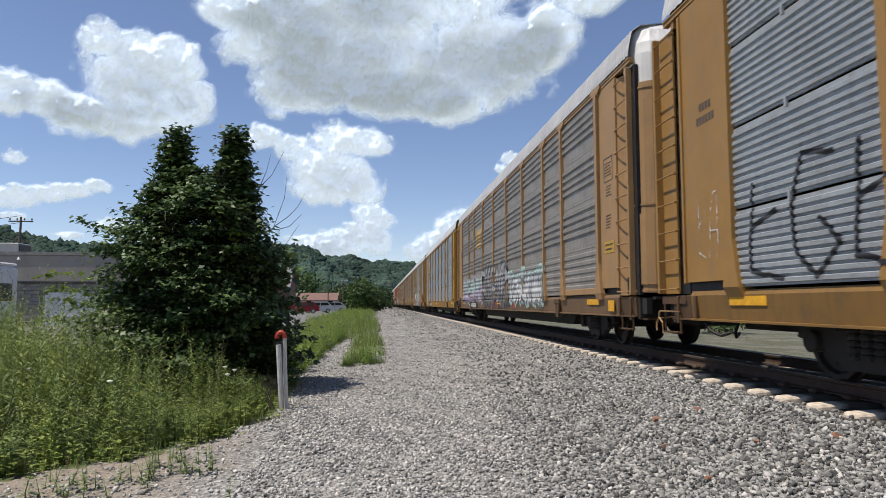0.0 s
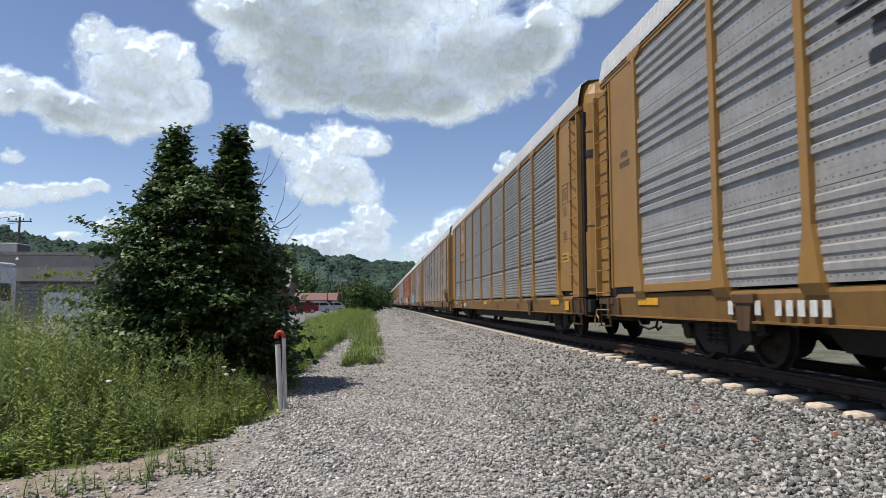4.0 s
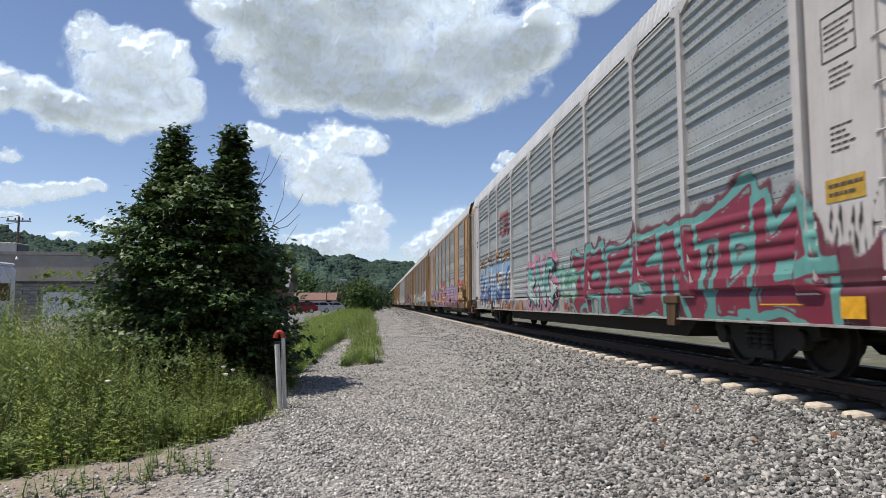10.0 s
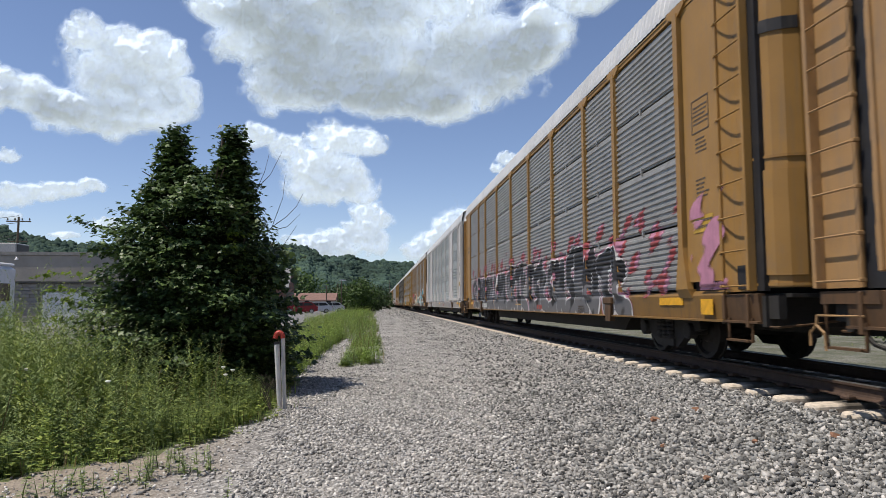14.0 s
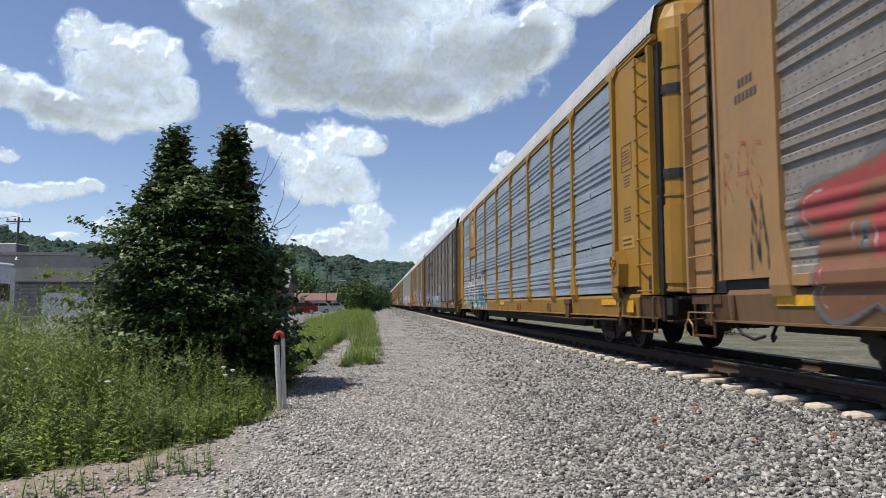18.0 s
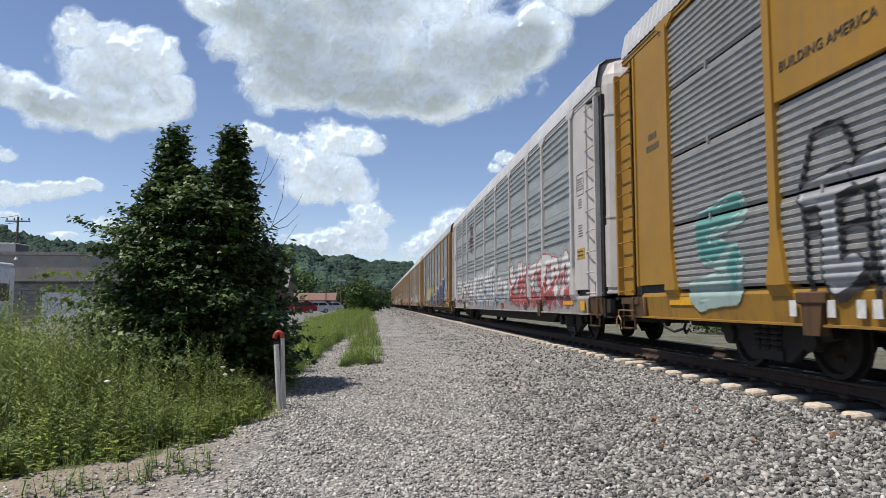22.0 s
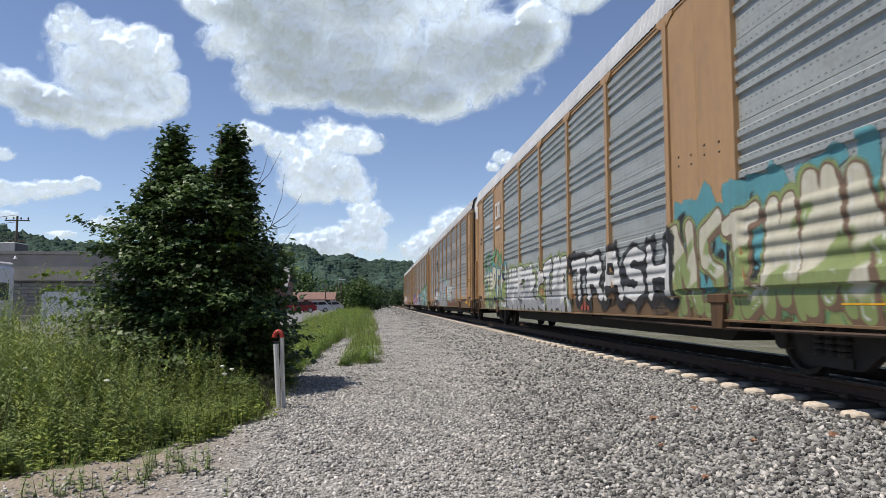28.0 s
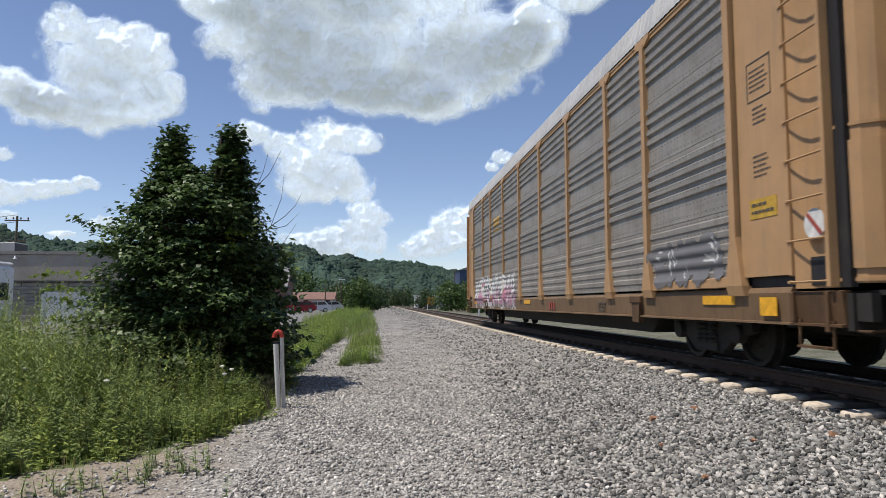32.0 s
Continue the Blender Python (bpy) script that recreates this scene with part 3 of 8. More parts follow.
def bars_logo(y, z, w, h, colour, rows=((0, 1, 0, 1),), slant=0.0, plate="", name="emblem", label="", pad=0.1):
    """A plain shape for an emblem: slanted bars (u0, u1, v0, v1 in fractions), with or without a plate behind."""
    def go(car, kind, solid):
        def classify(yy, zz):
            v = (zz - (z - h / 2)) / h
            u = ((y + w / 2) - yy) / w + slant * (0.5 - v)
            out = np.full(yy.shape, 1 if plate else -1)
            if plate:
                out = np.where((u > -pad) & (u < 1 + pad) & (v > -pad * 2) & (v < 1 + pad * 2), 1, -1)
            for a, b, c, d in rows:
                out = np.where((u >= a) & (u <= b) & (v >= c) & (v <= d), 0, out)
            return out
        paint_on(car, kind, name, y - w / 2 - 0.5, y + w / 2 + 0.5, z - h / 2 - 0.3, z + h / 2 + 0.3, classify, [SPRAY[colour]] + ([SPRAY[plate]] if plate else []), label, solid, 0.03)
    return go


def oval_logo(y, z, w, h):
    """Dark oval ring with a dark figure, as plain shapes."""
    def go(car, kind, solid):
        def classify(yy, zz):
            r = np.hypot((yy - y) / w, (zz - z) / h)
            out = np.where((r < 1) & (r > 0.84), 0, -1)
            out = np.where((r < 0.76) & (r > 0.70), 0, out)
            leaf = np.abs(yy - y) / (w * 0.55) + np.abs(zz - z + h * 0.22) / (h * 0.34) < 1
            beast = (np.hypot((yy - y) / (w * 0.5), (zz - z - h * 0.36) / (h * 0.16)) < 1) | (np.hypot((yy - y - w * 0.3) / (w * 0.22), (zz - z - h * 0.5) / (h * 0.14)) < 1)
            out = np.where((r < 0.68) & (leaf | beast), 0, out)
            tail = (np.abs(yy - y) < w * 0.45) & (np.abs(zz - z + h * 1.22) < h * 0.09)
            return np.where(tail, 0, out)
        paint_on(car, kind, "emblem", y - w, y + w, z - h * 1.4, z + h, classify, [SPRAY["maroon"]], "dark oval ring emblem with a plain figure", solid, 0.022)
    return go


def octagon_logo(y, z, w, h):
    def go(car, kind, solid):
        def classify(yy, zz):
            a, b = np.abs(yy - y) / w, np.abs(zz - z) / h
            r = np.maximum(np.maximum(a, b), (a + b) / 1.45)
            out = np.where(r < 1, 1, -1)
            out = np.where(r < 0.9, 0, out)
            v = (zz - z) / h
            mark = np.zeros(yy.shape, bool)
            for c in (0.45, 0.12, -0.2, -0.52):
                mark |= (np.abs(v - c + (yy - y) * 0.15) < 0.09) & (a < 0.62)
            return np.where(mark & (r < 0.8), 1, out)
        paint_on(car, kind, "emblem", y - w, y + w, z - h, z + h, classify, [SPRAY["red"], SPRAY["white"]], "red octagonal emblem with white border", solid, 0.025)
    return go


def shield_logo(y, z, w, h):
    def go(car, kind, solid):
        def classify(yy, zz):
            u, v = (y - yy) / w, (zz - z) / h
            half = np.interp(v, [-1, -0.75, -0.3, 0.6, 0.8, 1.0], [0.05, 0.75, 0.92, 0.85, 1.0, 0.7])
            inside = (np.abs(u) < half) & (np.abs(v) < 1)
            stripe = (np.floor((u + 1) * 4.5).astype(int) % 2)
            out = np.where(inside, np.where(v > 0.25, 2, stripe), -1)
            return np.where(inside & (v > 0.42) & (v < 0.58) & (np.abs(u) < 0.6), 1, out)
        paint_on(car, kind, "emblem", y - w, y + w, z - h, z + h, classify, [SPRAY["red"], SPRAY["white"], SPRAY["navy"]], "striped red, white and blue shield emblem", solid, 0.022)
    return go


def words(car, text, y, z, size, mat, x=None, name="lettering", face="side"):
    """Lettering in the built-in font, on the side or on the end that faces the camera."""
    cu = bpy.data.curves.new("words", "FONT")
    cu.body, cu.size, cu.align_x, cu.align_y, cu.extrude, cu.resolution_u = text, size, "CENTER", "CENTER", 0.002, 2
    tmp = bpy.data.objects.new("words", cu)
    me = bpy.data.meshes.new_from_object(tmp)
    bpy.data.objects.remove(tmp)
    me.materials.clear()
    me.materials.append(mat)
    ob = part(name, me, parent=car)
    if face == "side":
        ob.matrix_basis = Matrix(((0, 0, -1, x if x is not None else SIDE - 0.056), (-1, 0, 0, y), (0, 1, 0, z), (0, 0, 0, 1)))
    else:
        ob.matrix_basis = Matrix(((1, 0, 0, x), (0, 0, -1, y), (0, 1, 0, z), (0, 0, 0, 1)))
    return ob


def slogan(y):
    def go(car, kind, solid):
        words(car, "BUILDING AMERICA", y, 3.62, 0.17, SPRAY["black"])
    return go


def code(text, y, z=0.85, size=0.26):
    def go(car, kind, solid):
        words(car, text, y, z, size, MATS["ink_pale"], SIDE - 0.008)
    return go

# ---- the train: enclosed car carriers, one thing each ----
CAR_LEN = 28.6                       # over the couplers
BODY = 13.55                         # half length of the body
SIDE = -1.55                         # plane of the side sheets facing the camera
BAYS = (2.78, 1.92, 2.78, 2.78, 2.78, 2.78, 2.78, 1.92, 2.78)
POSTS = [-sum(BAYS) / 2 + sum(BAYS[:i]) for i in range(10)]
ROWS = (1.12, 2.14, 3.235, 4.33, 5.43)
EAVE = 5.56
SPEED, PHASE = 20.74, 9.45 + 20.74 * 12.5 - 9 * CAR_LEN      # first coupling's place at 0 s

RIBS = {                              # rib centres within a sheet one metre high, their half width and depth
    "open": ((0.06, 0.155, 0.25, 0.345, 0.44, 0.535, 0.63, 0.725, 0.82, 0.92), 0.034, 0.024),
    "vented": ((0.27, 0.40, 0.53, 0.66), 0.048, 0.035),
    "riveted": ((0.375, 0.54, 0.705, 0.87), 0.064, 0.036),
    "ribbed": ((0.16, 0.34, 0.52, 0.70, 0.88), 0.056, 0.017),
}


def sheet_outline(kind, h):
    """Outward offset along the height of one sheet, as (offset, z)."""
    centres, w, d = RIBS[kind]
    pts = [(0.0, 0.0)]
    for c in centres:
        c *= h
        pts += [(0.0, c - w), (d, c - w * 0.70), (d, c + w * 0.62), (0.0, c + w)]
    return pts + [(0.0, h)]


def sheet_kind(kind, row):
    return "ribbed" if kind == "riveted" and row == 0 else kind


SLOT = {"open": 0.035, "vented": 0.035, "riveted": 0.008}


def side_offset(kind, y, z, solid=()):
    """How far the car's side stands out of the sheet plane at (y, z): arrays in, array out."""
    off = np.zeros_like(y)
    for r in range(4):
        z0 = ROWS[r]
        h = ROWS[r + 1] - z0 - SLOT[kind]
        o = sheet_outline(sheet_kind(kind, r), h)
        inside = (z >= z0 - 0.03) & (z <= z0 + h + 0.03)
        off = np.where(inside, np.interp(z - z0, [p[1] for p in o], [p[0] for p in o]), off)
    for i in solid:
        top = ROWS[2] - 0.02 if solid[i] == "top" else 1.1
        off = np.where((y > POSTS[i]) & (y < POSTS[i + 1]) & (z > top), 0.05, off)
    for p in POSTS:
        w = np.interp(z, [1.1, 1.75], [0.19, 0.075])
        near = np.abs(y - p) < w + 0.012
        off = np.where(near & (z > 1.05), np.maximum(off, 0.082), off)
    if kind == "riveted":
        board = (np.abs(np.abs(y) - (POSTS[-1] + POSTS[-2]) / 2) < 1.2) & (z > 1.09) & (z < 1.25)
        off = np.where(board, np.maximum(off, 0.053), off)
    low = z < 1.10
    sill = np.interp(z, [0.66, 1.02, 1.085, 1.10], [-0.032, 0.005, -0.03, 0.0])
    for p in POSTS:
        sill = np.where((np.abs(y - p) < 0.2) & (z > 0.99), np.interp(z, [0.99, 1.10], [0.012 if kind != "riveted" else 0.05, 0.082]), sill)
    off = np.where(low, sill, off)
    end = np.abs(y) > POSTS[-1] + 0.19
    return np.where(end & (z > 1.2), 0.022, off)


def mk_sheet(kind, length, h):
    b = Build()
    o = [(SIDE - d, z) for d, z in sheet_outline(kind, h)]
    b.prism(o + [(SIDE + 0.03, h), (SIDE + 0.03, 0.0)], -length / 2, length / 2)
    return b


def mk_post(foot):
    """Side post with a broadened foot; the kicked foot leans back to the sill."""
    b = Build()
    w, f = 0.072, 0.19
    x0, x1 = SIDE + 0.02, SIDE - 0.08
    b.prism([(-w, 5.42), (w, 5.42), (w, 1.75), (f, 1.12), (-f, 1.12), (-w, 1.75)], x0, x1, axis="x")
    b.prism([(-0.10, 5.36), (0.10, 5.36), (0.30, 5.47), (0.30, 5.54), (-0.30, 5.54), (-0.30, 5.47)], x0, x1 + 0.015, axis="x")
    if foot == "kick":
        v = [(x1, -f, 1.12), (x1, f, 1.12), (SIDE - 0.012, f * 1.05, 0.99), (SIDE - 0.012, -f * 1.05, 0.99),
             (x0 + 0.1, -f, 1.12), (x0 + 0.1, f, 1.12), (SIDE + 0.15, f, 0.99), (SIDE + 0.15, -f, 0.99)]
    else:
        v = [(x1, -f, 1.12), (x1, f, 1.12), (x1 + 0.03, f, 0.99), (x1 + 0.03, -f, 0.99),
             (x0 + 0.05, -f, 1.12), (x0 + 0.05, f, 1.12), (x0 + 0.05, f, 0.99), (x0 + 0.05, -f, 0.99)]
    b.add(v, [(0, 1, 2, 3), (4, 7, 6, 5), (0, 3, 7, 4), (1, 5, 6, 2), (3, 2, 6, 7), (0, 4, 5, 1)])
    return b


END, FAR_END = 12.70, 12.92          # where the painted sill stops and the grimy end sill begins, at either end


def sill_profile(side):
    """Leaning face, sloped ledge on top, flange below."""
    pts = [(SIDE - 0.02, 0.655), (SIDE - 0.02, 0.68), (SIDE + 0.030, 0.685), (SIDE - 0.005, 1.02), (SIDE + 0.03, 1.085), (SIDE + 0.10, 1.085), (SIDE + 0.10, 0.655)]
    return pts if side < 0 else [(-x, z) for x, z in pts]


def mk_sill(side):
    """Side sill between the end sills."""
    return Build().prism(sill_profile(side), -END, FAR_END)


def mk_end_sill(side, start):
    """Sooty end of the side sill."""
    b = Build()
    pts = [(x, min(z, 1.03)) for x, z in sill_profile(side)]
    b.prism(pts, start + 0.002, BODY - 0.02)
    return b


def mk_gap_backing(side):
    """Black backing added behind the foot of the end panel, standing for the shade in the gap."""
    x0, x1 = sorted((side * -(SIDE + 0.06), side * -(SIDE + 0.10)))
    return Build().box(x0, x1, 11.7, BODY - 0.05, 1.09, 1.4)


def mk_sill_bracket(side, z0):
    x0, x1 = sorted((side * -(SIDE - 0.035), side * -(SIDE + 0.02)))
    return Build().box(x0, x1, -0.03, 0.03, z0, 1.02, bevel=0.008)


def mk_roof():
    """Ribbed roof: steep shoulders, shallow crown."""
    prof = [(-1.60, EAVE - 0.01), (-1.59, EAVE + 0.10), (-1.51, EAVE + 0.48), (-1.34, EAVE + 0.60), (-0.9, EAVE + 0.66), (0, EAVE + 0.70), (1.34, EAVE + 0.60), (1.6, EAVE - 0.01)]
    n = len(prof)
    pitch = 0.19
    cells = int(2 * BODY / pitch)
    v, f = [], []
    ys, lift = [], []
    for c in range(cells):
        y = -BODY + c * pitch
        for dy, up in ((0, 0), (0.045, 0), (0.06, 1), (0.13, 1), (0.145, 0)):
            ys.append(y + dy), lift.append(up)
    ys.append(BODY), lift.append(0)
    for y, up in zip(ys, lift):
        for x, z in prof:
            v.append((x * (1 + 0.004 * up), y, z + 0.009 * up))
    for i in range(len(ys) - 1):
        f += [(i * n + k, (i + 1) * n + k, (i + 1) * n + k + 1, i * n + k + 1) for k in range(n - 1)]
    return Build().add(v, f)


def mk_eave():
    b = Build()
    b.box(SIDE - 0.03, SIDE + 0.06, -BODY, BODY, 5.43, 5.53)
    b.box(SIDE - 0.045, SIDE + 0.05, -BODY, BODY, 5.50, 5.525)
    return b


def mk_end_panel(w):
    """Flat corner plate, from end post to ladder bay."""
    return Build().box(SIDE - 0.02, SIDE + 0.03, 0.0, w, 1.22, 5.42)


def mk_end_stile(w):
    return Build().box(SIDE - 0.055, SIDE + 0.03, w + 0.002, w + 0.06, 1.2, 5.38, bevel=0.01)


def mk_joint_shade(w, l0):
    """Black strip put in for the shade of the open joint between the corner plate and the ladder plate, with hinge
    knuckles.
    """
    return Build().box(SIDE + 0.05, SIDE + 0.09, w + 0.055, l0 + 0.02, 1.05, 5.4)


def mk_knuckle(w):
    return Build().box(SIDE - 0.01, SIDE + 0.05, w + 0.05, w + 0.13, -0.16, 0.16, bevel=0.015)


def mk_ladder_bay(l0, l1, top):
    """Dished plate behind the rungs."""
    hollow = ((0.0, 0.0), (0.10, 0.03), (0.25, 0.065), (0.45, 0.085), (1.0, 0.09))
    pts = [(SIDE - 0.01 + d, l0 + (l1 - l0) * t) for t, d in hollow]
    return Build().prism(pts + [(x + 0.03, y) for x, y in reversed(pts)], 1.06, top, axis="z")


def mk_ladder_stile(l1, top):
    return Build().box(SIDE - 0.07, SIDE + 0.05, l1 + 0.002, l1 + 0.06, 1.06, top, bevel=0.01)


def mk_rung(l0, l1):
    x = SIDE - 0.055
    b = Build().tube([(x, l0 - 0.03, 0), (x, l1 + 0.05, 0)], 0.013, 6)
    return b.box(x - 0.02, SIDE, l0 - 0.05, l0 - 0.01, -0.02, 0.02, bevel=0.006)


DOOR_ARC = [(-1.50, 0.0), (-1.495, -0.14), (-1.46, -0.26), (-1.38, -0.38), (-1.25, -0.48), (-1.08, -0.545), (-0.85, -0.575), (-0.02, -0.59)]


def mk_end_door(half):
    """One leaf of the end door: a flat sheet that rounds inwards, with stiffeners."""
    b = Build()
    arc = [(x * half * -1, y) for x, y in DOOR_ARC + [(x + 0.05, y + 0.04) for x, y in reversed(DOOR_ARC)]]
    b.prism(arc, 1.1, 5.02, axis="z")
    return b


def mk_door_rib(half):
    b = Build()
    arc = [(x * 1.008, y * 1.03) for x, y in DOOR_ARC] + [(x * 0.998, y) for x, y in reversed(DOOR_ARC)]
    b.prism([(x * half * -1, y) for x, y in arc], 0.0, 0.035, axis="z")
    return b


def arc_band(half, a, b, out, z0, z1):
    """A patch that follows the door's curve between two points of it."""
    pts = DOOR_ARC[a:b]
    band = [(x * (1 + out), y * (1 + out * 2.2)) for x, y in pts] + [(x, y) for x, y in reversed(pts)]
    return Build().prism([(x * half * -1, y) for x, y in band], z0, z1, axis="z")


def mk_door_hatch(half):
    return arc_band(half, 2, 6, 0.016, 0.0, 1.3)


def mk_door_slot(half):
    return arc_band(half, 2, 6, 0.012, 0.0, 0.16)


def mk_rivets():
    b = Build()
    for i in range(9):
        b.lathe([(0.0, 0.016), (-0.012, 0.010)], (-0.95 + i * 0.11, -0.59, 0), 6, axis="y")
    return b


def mk_end_cap():
    """Top of the end over the doors: carries the doors' curve up and rounds into the roof."""
    b = Build()
    ring = DOOR_ARC + [(-x, y) for x, y in reversed(DOOR_ARC)]
    v, f, n = [], [], len(ring)
    for z, kx, ky in ((5.02, 1.0, 1.0), (5.58, 1.0, 1.0), (5.80, 0.99, 0.92), (6.06, 0.955, 0.7), (6.2, 0.86, 0.45), (6.28, 0.6, 0.2)):
        v += [(x * kx, y * ky, z) for x, y in ring]
    for r in range(5):
        f += [(r * n + i, r * n + i + 1, r * n + n + i + 1, r * n + n + i) for i in range(n - 1)]
    b.add(v, f + [tuple(range(n - 1, -1, -1)), tuple(5 * n + i for i in range(n))])
    b.box(-1.56, -1.46, -0.05, 0.05, 5.3, 5.62)
    return b


def mk_corner_post():
    b = Build()
    b.box(SIDE - 0.02, SIDE + 0.10, -0.03, 0.04, 1.06, 5.38, bevel=0.012)
    return b


def mk_deck():
    b = Build()
    b.box(-1.44, 1.44, -BODY, BODY, 0.95, 1.02)
    b.box(-0.35, 0.35, -BODY, BODY, 0.50, 0.95)
    b.prism([(-8.2, 0.95), (8.2, 0.95), (7.4, 0.34), (-7.4, 0.34)], -0.9, 0.9, axis="x")
    for y in np.arange(-12.5, 12.6, 2.5):
        b.box(-1.44, 1.44, y - 0.06, y + 0.06, 0.62, 0.95)
    return b


def mk_far_side(kind):
    """The side turned away, in one simple sheet with its posts."""
    b = Build()
    b.box(1.52, 1.56, -BODY, BODY, 0.95, 5.55)
    for p in POSTS:
        b.box(1.56, 1.64, p - 0.07, p + 0.07, 0.9, 5.5)
    for z in ROWS[1:4]:
        b.box(1.56, 1.59, -BODY, BODY, z - 0.03, z)
    return b


def mk_side_frame():
    """Cast truck side frame: arched bar with two windows, bolster springs between."""
    b = Build()
    outer = [(-1.22, 0.50), (-1.18, 0.66), (-0.75, 0.70), (-0.35, 0.80), (0.35, 0.80), (0.75, 0.70), (1.18, 0.66), (1.22, 0.50), (0.95, 0.44), (0.72, 0.38),
             (0.42, 0.17), (-0.42, 0.17), (-0.72, 0.38), (-0.95, 0.44)]
    b.prism(outer, -1.08, -0.96, axis="x")
    b.box(-1.12, -1.08, -0.32, 0.32, 0.18, 0.30)
    b.box(-1.12, -1.08, -0.36, 0.36, 0.66, 0.78)
    for s in (-1, 1):
        b.lathe([(-1.16, 0.10), (-1.15, 0.13), (-1.02, 0.13)], (0, s * 0.89, 0.46), 12)
    for y in (-0.2, 0.0, 0.2):
        for k in range(5):
            b.lathe([(0, 0.075), (0.03, 0.085), (0.06, 0.075)], (-1.10, y, 0.30 + k * 0.072), 8, axis="z")
    return b


def mk_wheelset():
    b = Build()
    for s in (-1, 1):
        prof = [(0.0, 0.09), (0.0, 0.16), (0.045, 0.20), (0.05, 0.36), (0.0, 0.39), (0.0, 0.452), (0.095, 0.457), (0.105, 0.482), (0.135, 0.482), (0.14, 0.40), (0.09, 0.36), (0.09, 0.2), (0.15, 0.15), (0.15, 0.09)]
        b.lathe([(s * (-0.82 + o) if s > 0 else 0.82 - o, r) for o, r in prof], (0, 0, 0), 16)
    b.lathe([(-1.05, 0.07), (1.05, 0.07)], (0, 0, 0), 10)
    for s in (-1, 1):
        b.box(-0.835, -0.815, -0.02, 0.02, 0.24 * s - 0.03, 0.24 * s + 0.03)
    return b


def mk_bolster():
    b = Build()
    b.box(-1.05, 1.05, -0.22, 0.22, 0.42, 0.66)
    b.box(-1.0, 1.0, -1.0, -0.88, 0.55, 0.62)
    b.box(-1.0, 1.0, 0.88, 1.0, 0.55, 0.62)
    return b


def mk_coupler():
    b = Build()
    b.box(-0.10, 0.10, -0.75, 0.1, 0.72, 0.92, bevel=0.03)
    b.box(-0.17, 0.17, -0.80, -0.52, 0.66, 0.98, bevel=0.05)
    b.box(-0.24, 0.24, -0.06, 0.12, 0.60, 1.0)
    return b


def mk_hose():
    return Build().tube([(-0.35, 0.0, 0.70), (-0.36, -0.16, 0.62), (-0.33, -0.34, 0.42), (-0.22, -0.5, 0.34), (-0.1, -0.62, 0.40)], 0.028, 7)


def mk_cut_lever():
    return Build().tube([(-1.45, -0.06, 0.62), (-1.44, -0.2, 0.62), (-1.0, -0.26, 0.66), (-0.5, -0.2, 0.72), (-0.15, -0.4, 0.86)], 0.016, 6)


def mk_step():
    """Corner step of the end that faces the camera: a short deep stirrup under the ladder."""
    b = Build()
    b.tube([(SIDE + 0.01, 1.06, 0.72), (SIDE + 0.01, 1.06, 0.43), (SIDE + 0.01, 1.60, 0.43), (SIDE + 0.01, 1.60, 0.72)], 0.022, 6)
    return b.box(SIDE - 0.05, SIDE + 0.05, 1.08, 1.58, 0.42, 0.445)


def mk_far_step():
    """Bracket, tread and bent handle under the overhanging ladder."""
    b = Build()
    b.tube([(SIDE + 0.01, 1.52, 0.72), (SIDE + 0.01, 1.52, 0.45), (SIDE + 0.01, 2.08, 0.45), (SIDE + 0.01, 2.08, 0.9)], 0.022, 6)
    b.box(SIDE - 0.05, SIDE + 0.05, 1.54, 2.06, 0.44, 0.465)
    b.box(SIDE - 0.01, SIDE + 0.05, 1.30, 2.14, 0.90, 1.03)
    return b


def mk_handle():
    b = Build()
    b.tube([(SIDE - 0.08, 2.22, 0.46), (SIDE - 0.08, 2.22, 0.60), (SIDE - 0.08, 2.12, 0.68), (SIDE - 0.08, 2.10, 0.78)], 0.015, 6)
    b.tube([(SIDE - 0.08, 2.12, 0.68), (SIDE - 0.08, 2.00, 0.60), (SIDE - 0.08, 1.98, 0.42)], 0.015, 6)
    b.tube([(SIDE - 0.08, 2.10, 0.78), (SIDE - 0.02, 1.5, 0.78)], 0.012, 6)
    return b


def mk_platform():
    b = Build()
    b.box(-1.30, 1.30, -0.28, 0.02, 0.98, 1.03)
    b.box(-1.50, 1.50, -0.06, 0.06, 0.62, 1.0)
    b.box(-1.46, -1.36, -0.26, 0.0, 0.72, 1.0)
    return b


def mk_hand_brake():
    b = Build()
    b.prism([(-0.20, -0.30), (0.16, -0.34), (0.20, 0.05), (0.10, 0.30), (-0.12, 0.34), (-0.22, 0.1)], -0.16, 0.04, axis="x")
    return b


def mk_brake_wheel():
    ring = [(-0.20, 0.12 * math.cos(a), 0.12 + 0.12 * math.sin(a)) for a in np.linspace(0, 2 * math.pi, 17)]
    b = Build().tube(ring, 0.018, 6)
    for a in (0.4, 2.5, 4.6):
        b.tube([(-0.19, 0, 0.12), (-0.20, 0.12 * math.cos(a), 0.12 + 0.12 * math.sin(a))], 0.014, 5)
    return b


def mk_chain():
    b = Build()
    for i in range(9):
        z = -0.32 - i * 0.085
        w = 0.03 if i % 2 else 0.01
        b.box(-0.06 - (0.04 - w), -0.04 + (0.04 - w) * 0.2, -w, w, z - 0.05, z + 0.05, bevel=0.012)
    return b


def mk_hook():
    b = Build()
    return b.box(SIDE - 0.035, SIDE, -0.02, 0.02, -0.07, 0.07)


